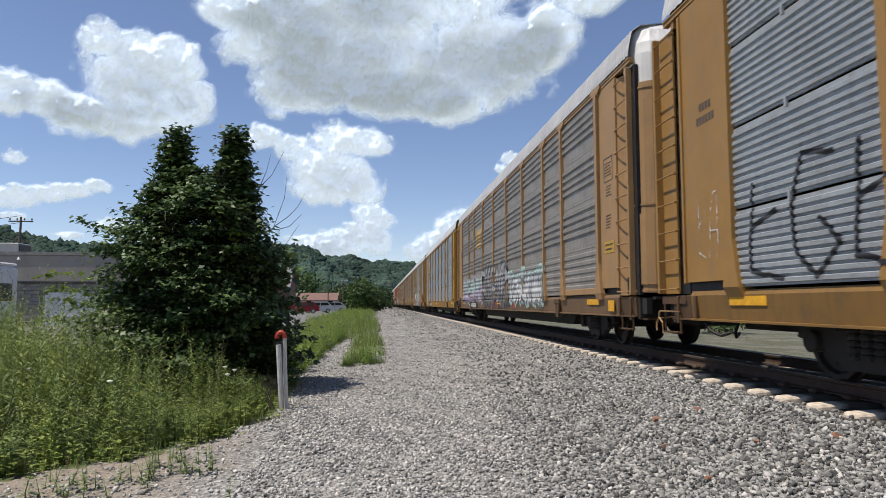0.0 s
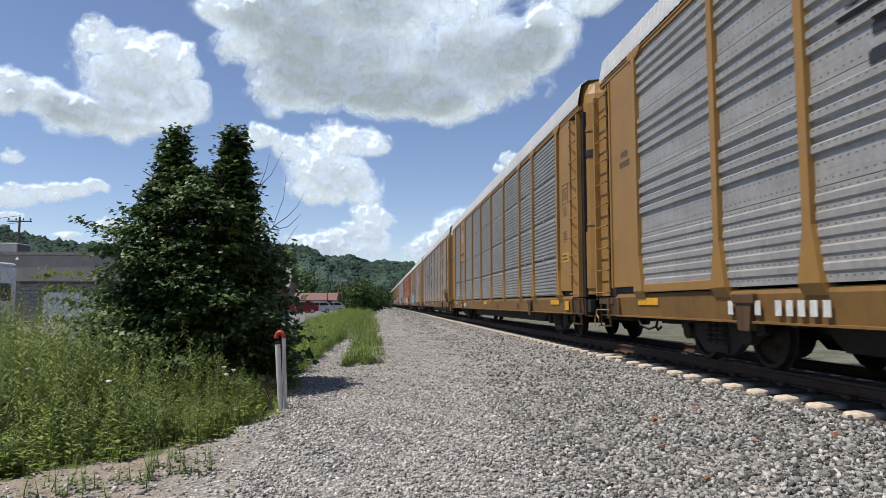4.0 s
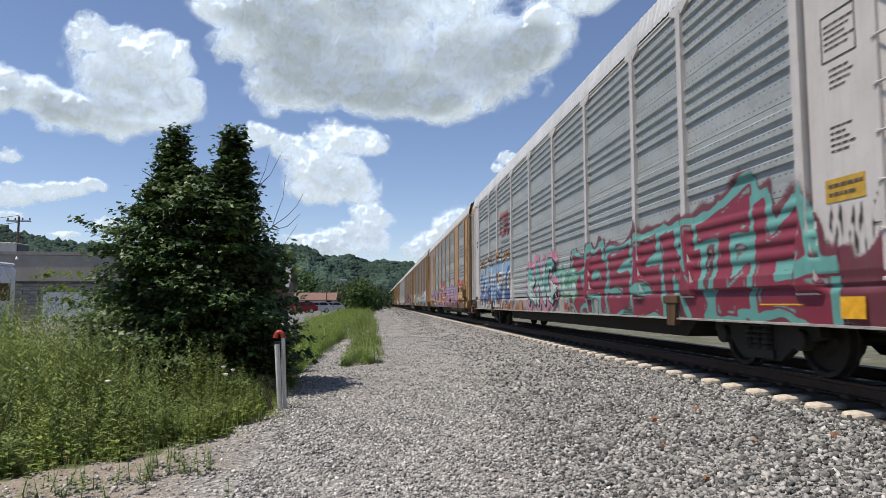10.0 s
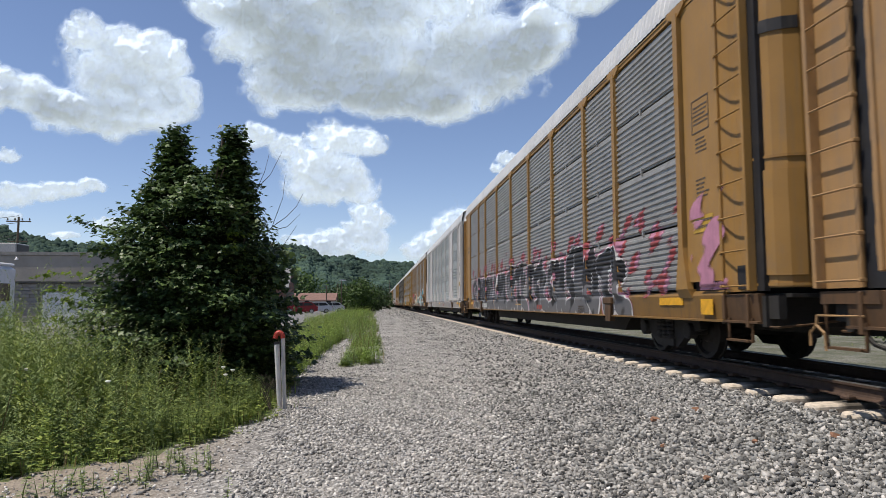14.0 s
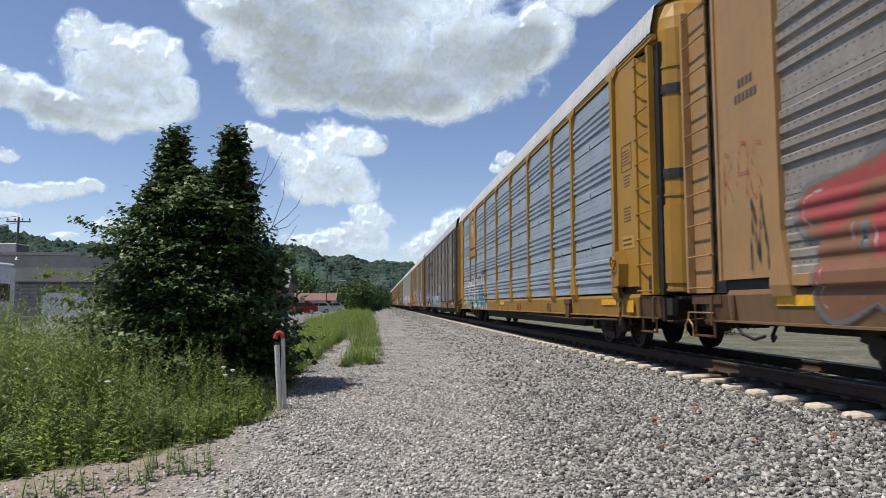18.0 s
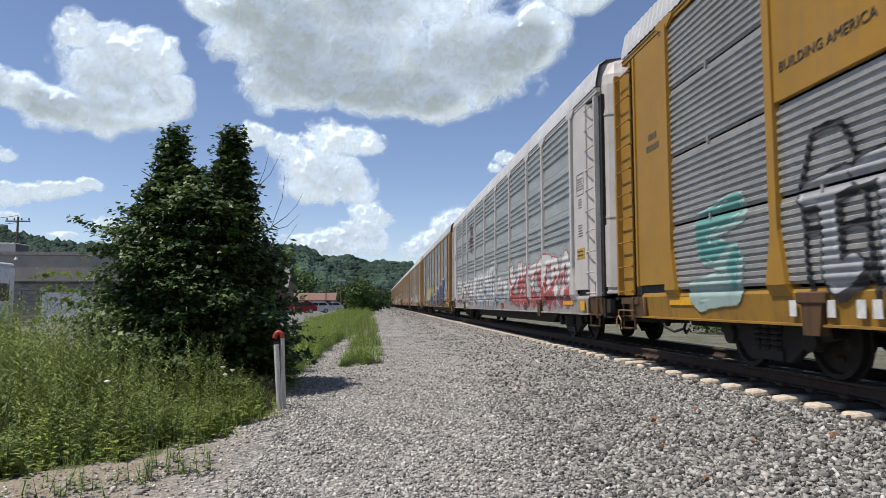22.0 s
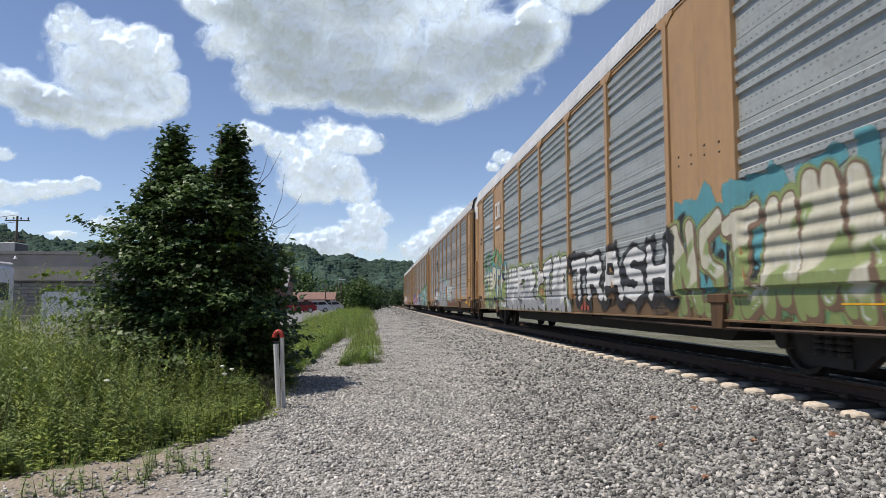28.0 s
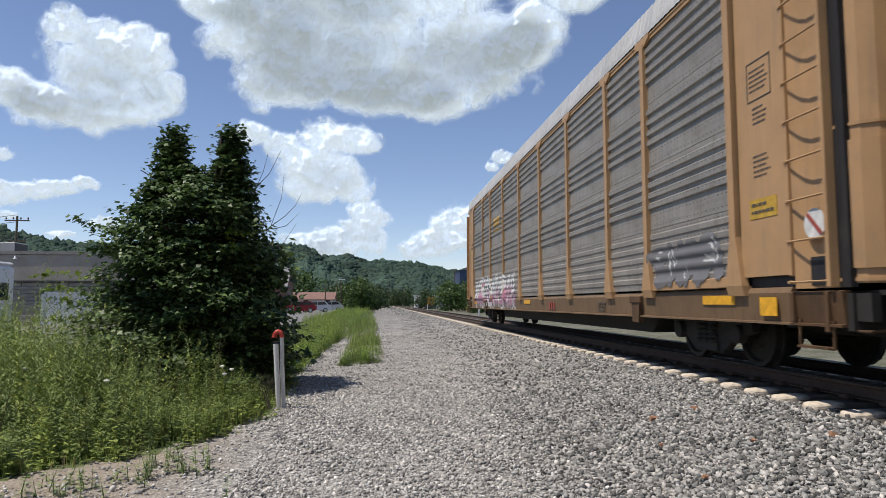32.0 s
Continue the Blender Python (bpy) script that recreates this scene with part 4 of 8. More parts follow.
def mk_clip(q):
    """Bent clip that ties the ends of two sheets to a post."""
    x = SIDE - 0.05
    return Build().tube([(x, q * 0.07, -0.13), (x - 0.02, q * 0.12, -0.09), (x - 0.02, q * 0.125, 0.06), (x, q * 0.07, 0.10)], 0.013, 5)


def mk_jack_pad():
    b = Build()
    b.box(SIDE - 0.07, SIDE + 0.06, -0.24, 0.24, 0.90, 1.03, bevel=0.015)
    b.prism([(-0.17, 0.90), (0.17, 0.90), (0.15, 0.56), (-0.12, 0.56)], SIDE - 0.05, SIDE + 0.05, axis="x")
    return b


def mk_bars(n, w, h, gap, rng):
    """Small unreadable print, as plain bars."""
    b = Build()
    for i in range(n):
        z, y = -i * gap, w / 2
        while y > -w / 2 * rng.uniform(0.3, 1.0):
            k = rng.uniform(0.025, 0.09)
            b.box(-0.004, 0.0, y - k, y, z - h / 2, z + h / 2)
            y -= k + 0.018
    return b


def mk_plate(w, h, t=0.006):
    b = Build()
    return b.box(-t, 0.0, -w / 2, w / 2, -h / 2, h / 2)


def mk_frame(w, h, s=0.02):
    b = Build()
    for y0, y1, z0, z1 in ((-w / 2, w / 2, -h / 2, -h / 2 + s), (-w / 2, w / 2, h / 2 - s, h / 2), (-w / 2, -w / 2 + s, -h / 2, h / 2), (w / 2 - s, w / 2, -h / 2, h / 2)):
        b.box(-0.005, 0.0, y0, y1, z0, z1)
    return b


def build_car(k, spec):
    """spec: body paint, sheet material and kind, roof, foot, extras."""
    rng = random.Random(900 + k)
    body, sheet, kind = MATS[spec["paint"]], MATS[spec["sheet"]], spec.get("kind", "riveted")
    sill = MATS["sill_" + spec.get("sill", spec["paint"])]
    roof = MATS[spec.get("roof", "roof_white")]
    foot = spec.get("foot", "kick" if kind != "riveted" else "flat")
    car = thing("car_carrier", spec["label"], "railway car", (TRACK_X, 0, 0), "moving train of car carriers")
    solid = spec.get("solid", {})
    part("deck", shared("deck", mk_deck, MATS["underside"]), parent=car, label="dark grimy steel underframe")
    part("roof", shared("roof", mk_roof, roof), parent=car, label="ribbed pale metal roof")
    part("far_side", shared("far_side", lambda: mk_far_side(kind), sheet), parent=car)
    part("eave", shared("eave", mk_eave, body), parent=car)
    for s in (-1, 1):
        part("sill", shared(("sill", s), lambda: mk_sill(s), sill), parent=car)
        for q in (-1, 1):
            part("end_sill", shared(("end_sill", s, q), lambda: turned(mk_end_sill(s, END if q < 0 else FAR_END), q), MATS["end_grime"]), parent=car, label="sooty rust-brown end sill")
            part("end_plate", shared(("end_plate", s, q), lambda: turned(mk_gap_backing(s), q), MATS["black_paint"]), parent=car)
            if s < 0:
                for y, z in ((END + 0.05, 0.69), (END + 0.62, 0.60)):
                    part("sill_bracket", shared(("sill_bracket", z), lambda: mk_sill_bracket(s, z), MATS["end_grime"]), parent=car, at=(0, y * q, 0))
    for i, p in enumerate(POSTS):
        part("post", shared(("post", foot), lambda: mk_post(foot), body), parent=car, at=(0, p, 0))
    for i, w in enumerate(BAYS):
        mid = (POSTS[i] + POSTS[i + 1]) / 2
        if solid.get(i) == "full":
            half = w / 4 - 0.04
            for q in (-1, 1):
                part("solid_panel", shared(("solid", w), lambda: Build().box(SIDE - 0.05, SIDE + 0.03, -half + 0.006, half - 0.006, 1.12, 5.43, bevel=0.012), body), parent=car, at=(0, mid + q * half, 0), label="flat painted steel panel")
            for q in range(8):
                part("bolt", shared("bolt", lambda: Build().lathe([(SIDE - 0.05, 0.02), (SIDE - 0.062, 0.014)], (0, 0, 0), 6), MATS["black_paint"]), parent=car, at=(0, mid - 0.6 + 0.4 * (q % 4), 2.95 + 0.14 * (q // 4) + (q % 2) * 0.05))
            continue
        for r in range(4):
            h = ROWS[r + 1] - ROWS[r] - SLOT[kind]
            if solid.get(i) == "top" and r >= 2:
                if r == 2:
                    part("solid_panel", shared(("solidtop", w), lambda: Build().box(SIDE - 0.05, SIDE + 0.03, -w / 2 + 0.07, w / 2 - 0.07, ROWS[2], 5.43, bevel=0.01), body), parent=car, at=(0, mid, 0), label="flat painted emblem panel")
                continue
            sk = sheet_kind(kind, r)
            part("side_sheet", shared(("side_sheet", sk, w, round(h, 3)), lambda: mk_sheet(sk, w - 0.05, h), sheet), parent=car, at=(0, mid, ROWS[r]))
            if kind != "riveted" and r:
                part("latch", shared("latch", mk_hook, sheet), parent=car, at=(0, mid + 0.15, ROWS[r]))
    if spec.get("clips"):
        for p in POSTS[1:-1]:
            for r in (1, 2, 3):
                for q in (-1, 1):
                    part("clip", shared(("clip", q), lambda: mk_clip(q), MATS["cap_white"]), parent=car, at=(0, p, ROWS[r]), label="worn pale edge clip")
    if kind == "riveted":
        for i in (0, 8):
            part("skirt_board", shared("skirt_board", lambda: Build().box(SIDE - 0.05, SIDE, -1.2, 1.2, 1.10, 1.24, bevel=0.01), body), parent=car, at=(0, (POSTS[i] + POSTS[i + 1]) / 2, 0))
    for s in (-1, 1):
        # near end (s = -1) faces the camera; pieces are made for +y and mirrored by their own meshes
        turn = None
        flip = -1 if s < 0 else 1

        def mirrored(make):
            def go():
                b = make()
                b.v = [(x, y * flip, z) for x, y, z in b.v]
                return b
            return go
        y0 = (POSTS[-1] + 0.12) * flip
        w, l0, l1 = (0.98, 1.04, 1.62) if s < 0 else (1.20, 1.51, 2.11)      # the ladder of the far end stands clear of its plate
        part("end_panel", shared(("end_panel", s), mirrored(lambda: mk_end_panel(w)), body), parent=car, at=(0, y0, 0))
        part("end_stile", shared(("end_stile", s), mirrored(lambda: mk_end_stile(w)), body), parent=car, at=(0, y0, 0))
        low = spec.get("short_ladder") and s > 0 or spec.get("short_near") and s < 0
        top = 2.9 if low and s > 0 else 5.37
        bay = part("ladder", shared(("ladder", s, top), mirrored(lambda: mk_ladder_bay(l0, l1, top)), body), parent=car, at=(0, y0, 0), label="side ladder with steel rungs")
        part("ladder_stile", shared(("ladder_stile", s, top), mirrored(lambda: mk_ladder_stile(l1, top)), body), parent=bay)
        for j in range(4 if low else 10):
            part("rung", shared(("rung", s), mirrored(lambda: mk_rung(l0, l1)), body), parent=bay, at=(0, 0, 1.13 + j * 0.455))
        if s > 0 and low:
            part("corner_step", shared("far_step", mk_far_step, MATS["end_grime"]), parent=car, at=(0, y0, 0))
            part("corner_post", shared(("corner_post", s), mirrored(mk_corner_post), body), parent=car, at=(0, (BODY - 0.4) * flip, 0))
        elif s > 0:
            part("joint", shared("joint", lambda: mk_joint_shade(w, l0), MATS["black_paint"]), parent=car, at=(0, y0, 0), label="dark open joint")
            for z in (1.5, 2.0, 2.6, 3.1, 3.6, 4.2, 4.75, 5.1):
                part("hinge", shared("knuckle", lambda: mk_knuckle(w), body), parent=car, at=(0, y0, z))
            part("ladder_plate", shared("ladder_plate", lambda: Build().box(SIDE + 0.05, SIDE + 0.085, l0 + 0.03, l1, 1.06, 5.36), body), parent=bay)
            part("corner_step", shared("far_step", mk_far_step, MATS["end_grime"]), parent=car, at=(0, y0, 0))
            part("lever_handle", shared("lever_handle", mk_handle, MATS["faded"]), parent=car, at=(0, y0, 0), label="pale bent uncoupling handle")
        else:
            # the shade of the gap beside the door, put in as a black box
            part("corner_joint", shared(("corner_joint", s), lambda: Build().box(SIDE + 0.05, SIDE + 0.12, -0.05, 0.12, 1.06, 5.38), MATS["black_paint"]), parent=car, at=(0, BODY * flip, 0), label="dark open joint")
            part("sill_step", shared(("step", s), mirrored(mk_step), MATS["end_grime"]), parent=car, at=(0, y0, 0))
        part("end_platform", shared(("platform", s), mirrored(lambda: Build().add(*_flip_y(mk_platform()))), MATS["underside"]), parent=car, at=(0, BODY * flip, 0))
        for hs in (-1, 1):
            leaf = part("end_door", shared(("end_door", s, hs), mirrored(lambda: Build().add(*_flip_y(mk_end_door(hs)))), MATS[spec.get("door", spec["paint"])]), parent=car, at=(0, (BODY - 0.25) * flip, 0), label="curved end door leaf")
            if s < 0 and hs < 0:
                for z in (1.12, 2.7, 4.9):
                    part("door_rib", shared(("door_rib", hs), lambda: mk_door_rib(hs), body), parent=leaf, at=(0, 0, z))
                for z in (1.6, 2.6, 2.85, 3.9, 4.6):
                    tagged(part("rivet_row", shared("rivet_row", mk_rivets, body), parent=leaf, at=(0, 0, z)), kind="stuff")
                part("hatch", shared(("door_hatch", hs), lambda: mk_door_hatch(hs), body), parent=leaf, at=(0, 0, 1.25))
                if kind != "riveted":
                    for z in ((3.0, 4.45) if k > 12 else (4.3,)):
                        part("slot", shared(("door_slot", hs), lambda: mk_door_slot(hs), MATS["black_paint"]), parent=leaf, at=(0, 0, z), label="black slot through the door")
        part("end_cap", shared(("end_cap", s), mirrored(lambda: Build().add(*_flip_y(mk_end_cap()))), MATS[spec.get("cap", spec["paint"])]), parent=car, at=(0, (BODY - 0.28) * flip, 0))
        part("coupler", shared(("coupler", s), mirrored(lambda: Build().add(*_flip_y(mk_coupler()))), MATS["rusty"]), parent=car, at=(0, BODY * flip, 0))
        part("air_hose", shared(("hose", s), mirrored(lambda: Build().add(*_flip_y(mk_hose()))), MATS["rubber"]), parent=car, at=(0, BODY * flip, 0))
        part("cut_lever", shared(("lever", s), mirrored(lambda: Build().add(*_flip_y(mk_cut_lever()))), MATS["end_grime"]), parent=car, at=(0, BODY * flip, 0))
        part("jack_pad", shared("jack_pad", mk_jack_pad, MATS["end_grime"]), parent=car, at=(0, 8.3 * flip, 0))
        truck = part("truck", shared("truck", mk_bolster, MATS["truck"]), parent=car, at=(0, 9.9 * flip, 0), label="black grimy two-axle truck")
        part("side_frame", shared("side_frame", mk_side_frame, MATS["truck"]), parent=truck)
        part("side_frame", shared("side_frame", mk_side_frame, MATS["truck"]), parent=truck, turn=(0, 0, math.pi))
        for a in (-0.89, 0.89):
            w = part("wheelset", shared("wheelset", mk_wheelset, MATS["wheel"]), parent=truck)
            w.matrix_parent_inverse = Matrix.Translation((0, a, 0.457))
            WHEELSETS.append(w)
    # print on the end panel and the sill, as bars
    ink = MATS["ink_pale"] if spec.get("dark") else MATS["ink"]
    y = -(POSTS[-1] + 0.62)
    x = SIDE - 0.021
    part("stencil_frame", shared("stencil_frame", lambda: mk_frame(0.5, 0.5, 0.015), ink), parent=car, at=(x, y, 3.65))
    for j, (z, n, w) in enumerate(((3.78, 5, 0.4), (3.3, 4, 0.3), (2.7, 5, 0.34))):
        tagged(part("stencil", mk_bars(n, w, 0.022, 0.062, rng), ink, car, at=(x, y, z)), kind="stuff")
    part("notice", shared("notice", lambda: mk_plate(0.56, 0.24), MATS["notice_yellow"]), parent=car, at=(x, y, 2.05), label="yellow warning notice")
    tagged(part("stencil", mk_bars(2, 0.45, 0.035, 0.09, rng), ink, car, at=(x - 0.007, y, 2.1)), kind="stuff")
    b = Build()
    for row, n in enumerate((4, 6)):
        for j in range(n):
            yy = (n / 2 - j) * 0.088
            b.box(-0.004, 0.0, yy - 0.058, yy, -row * 0.19 - 0.055, -row * 0.19 + 0.055)
    tagged(part("stencil", b, ink, car, at=(x, -y, 3.75)), kind="stuff")
    xs = SIDE + 0.0
    if spec.get("plate"):
        part("number_board", shared("number_board", lambda: mk_plate(2.7, 0.28), MATS["black_paint"]), parent=car, at=(xs - 0.026, 7.6, 0.85), label="black board with white reporting mark")
        b = Build()
        for j in range(11):
            if j != 4:
                b.box(-0.008, -0.006, 1.15 - j * 0.215 - 0.13, 1.15 - j * 0.215, -0.095, 0.095)
        part("reporting_mark", b, MATS["ink_pale"], car, at=(xs - 0.026, 7.6, 0.85))
    else:
        b = Build()
        for j in range(10):
            if j != 4:
                b.box(-0.004, 0.0, 1.1 - j * 0.21 - 0.12, 1.1 - j * 0.21, -0.09, 0.09)
        part("reporting_mark", b, MATS["ink_pale"], car, at=(xs - 0.026, 7.6, 0.85))
    b = Build()
    for j, h in enumerate((0.1, 0.1, 0.1)):
        b.box(-0.004, 0.0, -0.3 + j * 0.22, -0.3 + j * 0.22 + 0.14, -0.09, 0.09)
    part("sill_mark", b, MATS["ink_red"] if not spec.get("dark") else MATS["ink_pale"], car, at=(xs, -2.4, 0.84))
    part("reflector", shared("reflector", lambda: mk_plate(0.85, 0.12), MATS["reflector"]), parent=car, at=(xs, -11.1, 0.94), label="yellow reflective strip")
    part("reflector", shared("reflector", lambda: mk_plate(0.85, 0.12), MATS["reflector"]), parent=car, at=(xs, 0.5, 0.94), label="yellow reflective strip")
    part("reflector", shared("reflector", lambda: mk_plate(0.85, 0.12), MATS["reflector"]), parent=car, at=(xs, 11.4, 0.94), label="yellow reflective strip")
    part("end_reflector", shared("end_reflector", lambda: mk_plate(0.34, 0.22), MATS["reflector"]), parent=car, at=(xs - 0.022, -12.3, 0.86), label="yellow reflective plate")
    if k % 3 == 0:
        part("warning_disc", shared("warning_disc", lambda: Build().lathe([(0.0, 0.17), (-0.005, 0.17)], (0, 0, 0), 20), MATS["ink_pale"]), parent=car, at=(SIDE + 0.008, -(POSTS[-1] + 1.5), 1.75), label="pale round warning sticker")
        part("warning_bar", shared("warning_bar", lambda: Build().box(-0.004, 0.0, -0.16, 0.16, -0.025, 0.025), MATS["ink_red"]), parent=car, at=(SIDE + 0.002, -(POSTS[-1] + 1.5), 1.75), turn=(0.8, 0, 0))
    tagged(part("stencil", mk_bars(4, 0.5, 0.03, 0.055, rng), ink, car, at=(xs, -6.4, 0.9)), kind="stuff")
    if spec.get("cap"):
        words(car, "EXCESS HEIGHT CAR", -(BODY - 0.28) - 0.60, 5.3, 0.16, MATS["ink"], x=-0.25, face="end")
    words(car, "CLOSE & LOCK\nDOORS BEFORE\nMOVING CAR", -(BODY - 0.25) - 0.60, 3.2, 0.11, ink, x=-0.5, face="end")
    if spec.get("brake"):
        unit = part("hand_brake", shared("hand_brake", mk_hand_brake, sill), parent=car, at=(SIDE - 0.05, -(POSTS[-1] + 0.38), 1.55), label="rusty hand brake housing with chain")
        part("chain", shared("brake_chain", mk_chain, MATS["rusty"]), parent=unit)
        part("brake_wheel", shared("brake_wheel", mk_brake_wheel, sill), parent=unit)
        part("brake_rod", shared("brake_rod", lambda: Build().tube([(SIDE + 0.05, -3.5, 0.60), (SIDE + 0.02, -8.0, 0.56), (SIDE, -11.6, 0.60)], 0.022, 6), MATS["rusty"]), parent=car)
    for extra in spec.get("extras", ()):
        extra(car, kind, solid)
    return car


def turned(b, q):
    b.v = [(x, y * q, z) for x, y, z in b.v]
    return b


def _flip_y(b):
    """The end pieces are drawn with their outer face to -y; turn them to +y."""
    return [(x, -y, z) for x, y, z in b.v], b.f


WHEELSETS, CARS = [], []

MATS = {
    "yellow": paint("chrome_yellow_paint", (0.30, 0.165, 0.045), 0.45),
    "golden": paint("golden_yellow_paint", (0.33, 0.178, 0.022), 0.4),
    "faded": paint("faded_tan_yellow_paint", (0.33, 0.195, 0.083), 0.5),
    "tan": paint("chalky_tan_paint", (0.39, 0.235, 0.113), 0.4),
    "orange": paint("orange_red_paint", (0.50, 0.10, 0.025), 0.3),
    "white": paint("white_paint", (0.50, 0.475, 0.455), 0.35, grime=(0.28, 0.22, 0.18)),
    "brown": paint("dark_grey_brown_paint", (0.075, 0.066, 0.058), 0.3),
    # real black paint, and the shade painted into open joints and gaps
    "black_paint": paint("black_paint", (0.02, 0.02, 0.022), 0.2),
    "grey": sheet_metal("galvanised_sheet", (0.385, 0.38, 0.365), dirt=0.38, rivets=True),
    "worn": sheet_metal("sooty_galvanised_sheet", (0.305, 0.282, 0.25), dirt=0.65, rivets=True),
    "clean": sheet_metal("pale_galvanised_sheet", (0.395, 0.42, 0.41), dirt=0.25, rivets=True),
    "slotted": sheet_metal("open_galvanised_sheet", (0.36, 0.355, 0.34), dirt=0.4),
    "bluish": sheet_metal("pale_bluish_sheet", (0.38, 0.405, 0.42), dirt=0.4),
    "chalky": sheet_metal("chalky_galvanised_sheet", (0.43, 0.42, 0.395), dirt=0.45),
    "blue_vent": sheet_metal("bluish_vented_sheet", (0.35, 0.415, 0.48), dirt=0.2, dots=True),
    "dark_sheet": sheet_metal("dark_brown_sheet", (0.275, 0.245, 0.213), dirt=0.55, grime=(0.11, 0.08, 0.055), rivets=True),
    "roof_white": sheet_metal("pale_roof_sheet", (0.64, 0.64, 0.63), dirt=0.15),
    "roof_grey": sheet_metal("grey_roof_sheet", (0.56, 0.555, 0.54), dirt=0.3),
    "underside": plain("underframe_grime", (0.017, 0.015, 0.013), 0.85),
    "truck": plain("truck_grime", (0.022, 0.019, 0.017), 0.8),
    "wheel": plain("wheel_steel", (0.022, 0.018, 0.015), 0.65, 0.3),
    "rusty": plain("rusty_cast_steel", (0.06, 0.035, 0.022), 0.8),
    "rubber": plain("black_rubber", (0.015, 0.015, 0.015), 0.7),
    "ink": plain("black_stencil", (0.075, 0.06, 0.048), 0.6),
    "ink_pale": plain("white_stencil", (0.6, 0.6, 0.58), 0.6),
    "ink_red": plain("red_stencil", (0.30, 0.06, 0.04), 0.6),
    "notice_yellow": plain("notice_yellow", (0.46, 0.28, 0.03), 0.5),
    "reflector": plain("reflector_yellow", (0.70, 0.36, 0.02), 0.35),
    "end_grime": paint("sooty_end_paint", (0.095, 0.052, 0.024), 0.9, 0.7, (0.022, 0.016, 0.012)),
    "cap_white": paint("cap_white_paint", (0.66, 0.66, 0.64), 0.3),
}

for _n in ("yellow", "golden", "faded", "tan", "orange", "white", "brown"):
    _c = {"yellow": (0.20, 0.11, 0.03), "golden": (0.29, 0.16, 0.024), "faded": (0.165, 0.10, 0.05), "tan": (0.17, 0.107, 0.057), "orange": (0.28, 0.062, 0.02), "white": (0.33, 0.31, 0.29), "brown": (0.05, 0.04, 0.035)}[_n]
    MATS["sill_" + _n] = paint("rust_streaked_" + _n + "_sill", _c, 0.85, 0.6, (0.09, 0.06, 0.038))

Y = "yellow car carrier, grey ribbed sides, "
UP = {7: "top"}
CORNER = {1: "full", 7: "full"}
MID6, MID7 = 5.56, 7.91


def ttx(y=-3.0, colour="red"):
    return bars_logo(y, 0.85, 0.95, 0.22, colour, ((0, 0.28, 0.75, 1), (0.09, 0.18, 0, 1), (0.36, 0.64, 0.75, 1), (0.45, 0.54, 0, 1), (0.74, 0.82, 0, 1), (0.9, 0.98, 0, 1)), 0.0, name="sill_emblem")


def horse(y=MID6, z=3.8, plate=""):
    return bars_logo(y, z, 1.7, 1.1, "black", ((0.0, 0.5, 0.52, 0.57), (0.08, 0.5, 0.62, 0.67), (0.18, 0.5, 0.72, 0.77), (0.5, 0.62, 0.5, 0.85), (0.66, 0.9, 0.8, 0.88), (0.66, 0.74, 0.6, 0.85), (0.66, 0.92, 0.5, 0.6),
                     (0.3, 1.0, 0.26, 0.4), (0.3, 1.0, 0.02, 0.16)), 0.15, plate, label="dark striped emblem")


def worm(y, z, colour, plate="", w=1.5, h=0.85):
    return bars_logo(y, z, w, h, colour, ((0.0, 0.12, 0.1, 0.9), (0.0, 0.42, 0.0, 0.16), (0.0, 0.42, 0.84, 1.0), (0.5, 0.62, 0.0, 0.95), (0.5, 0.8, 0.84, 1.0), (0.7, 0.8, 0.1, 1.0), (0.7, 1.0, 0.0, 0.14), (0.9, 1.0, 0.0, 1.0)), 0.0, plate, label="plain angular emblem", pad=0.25)


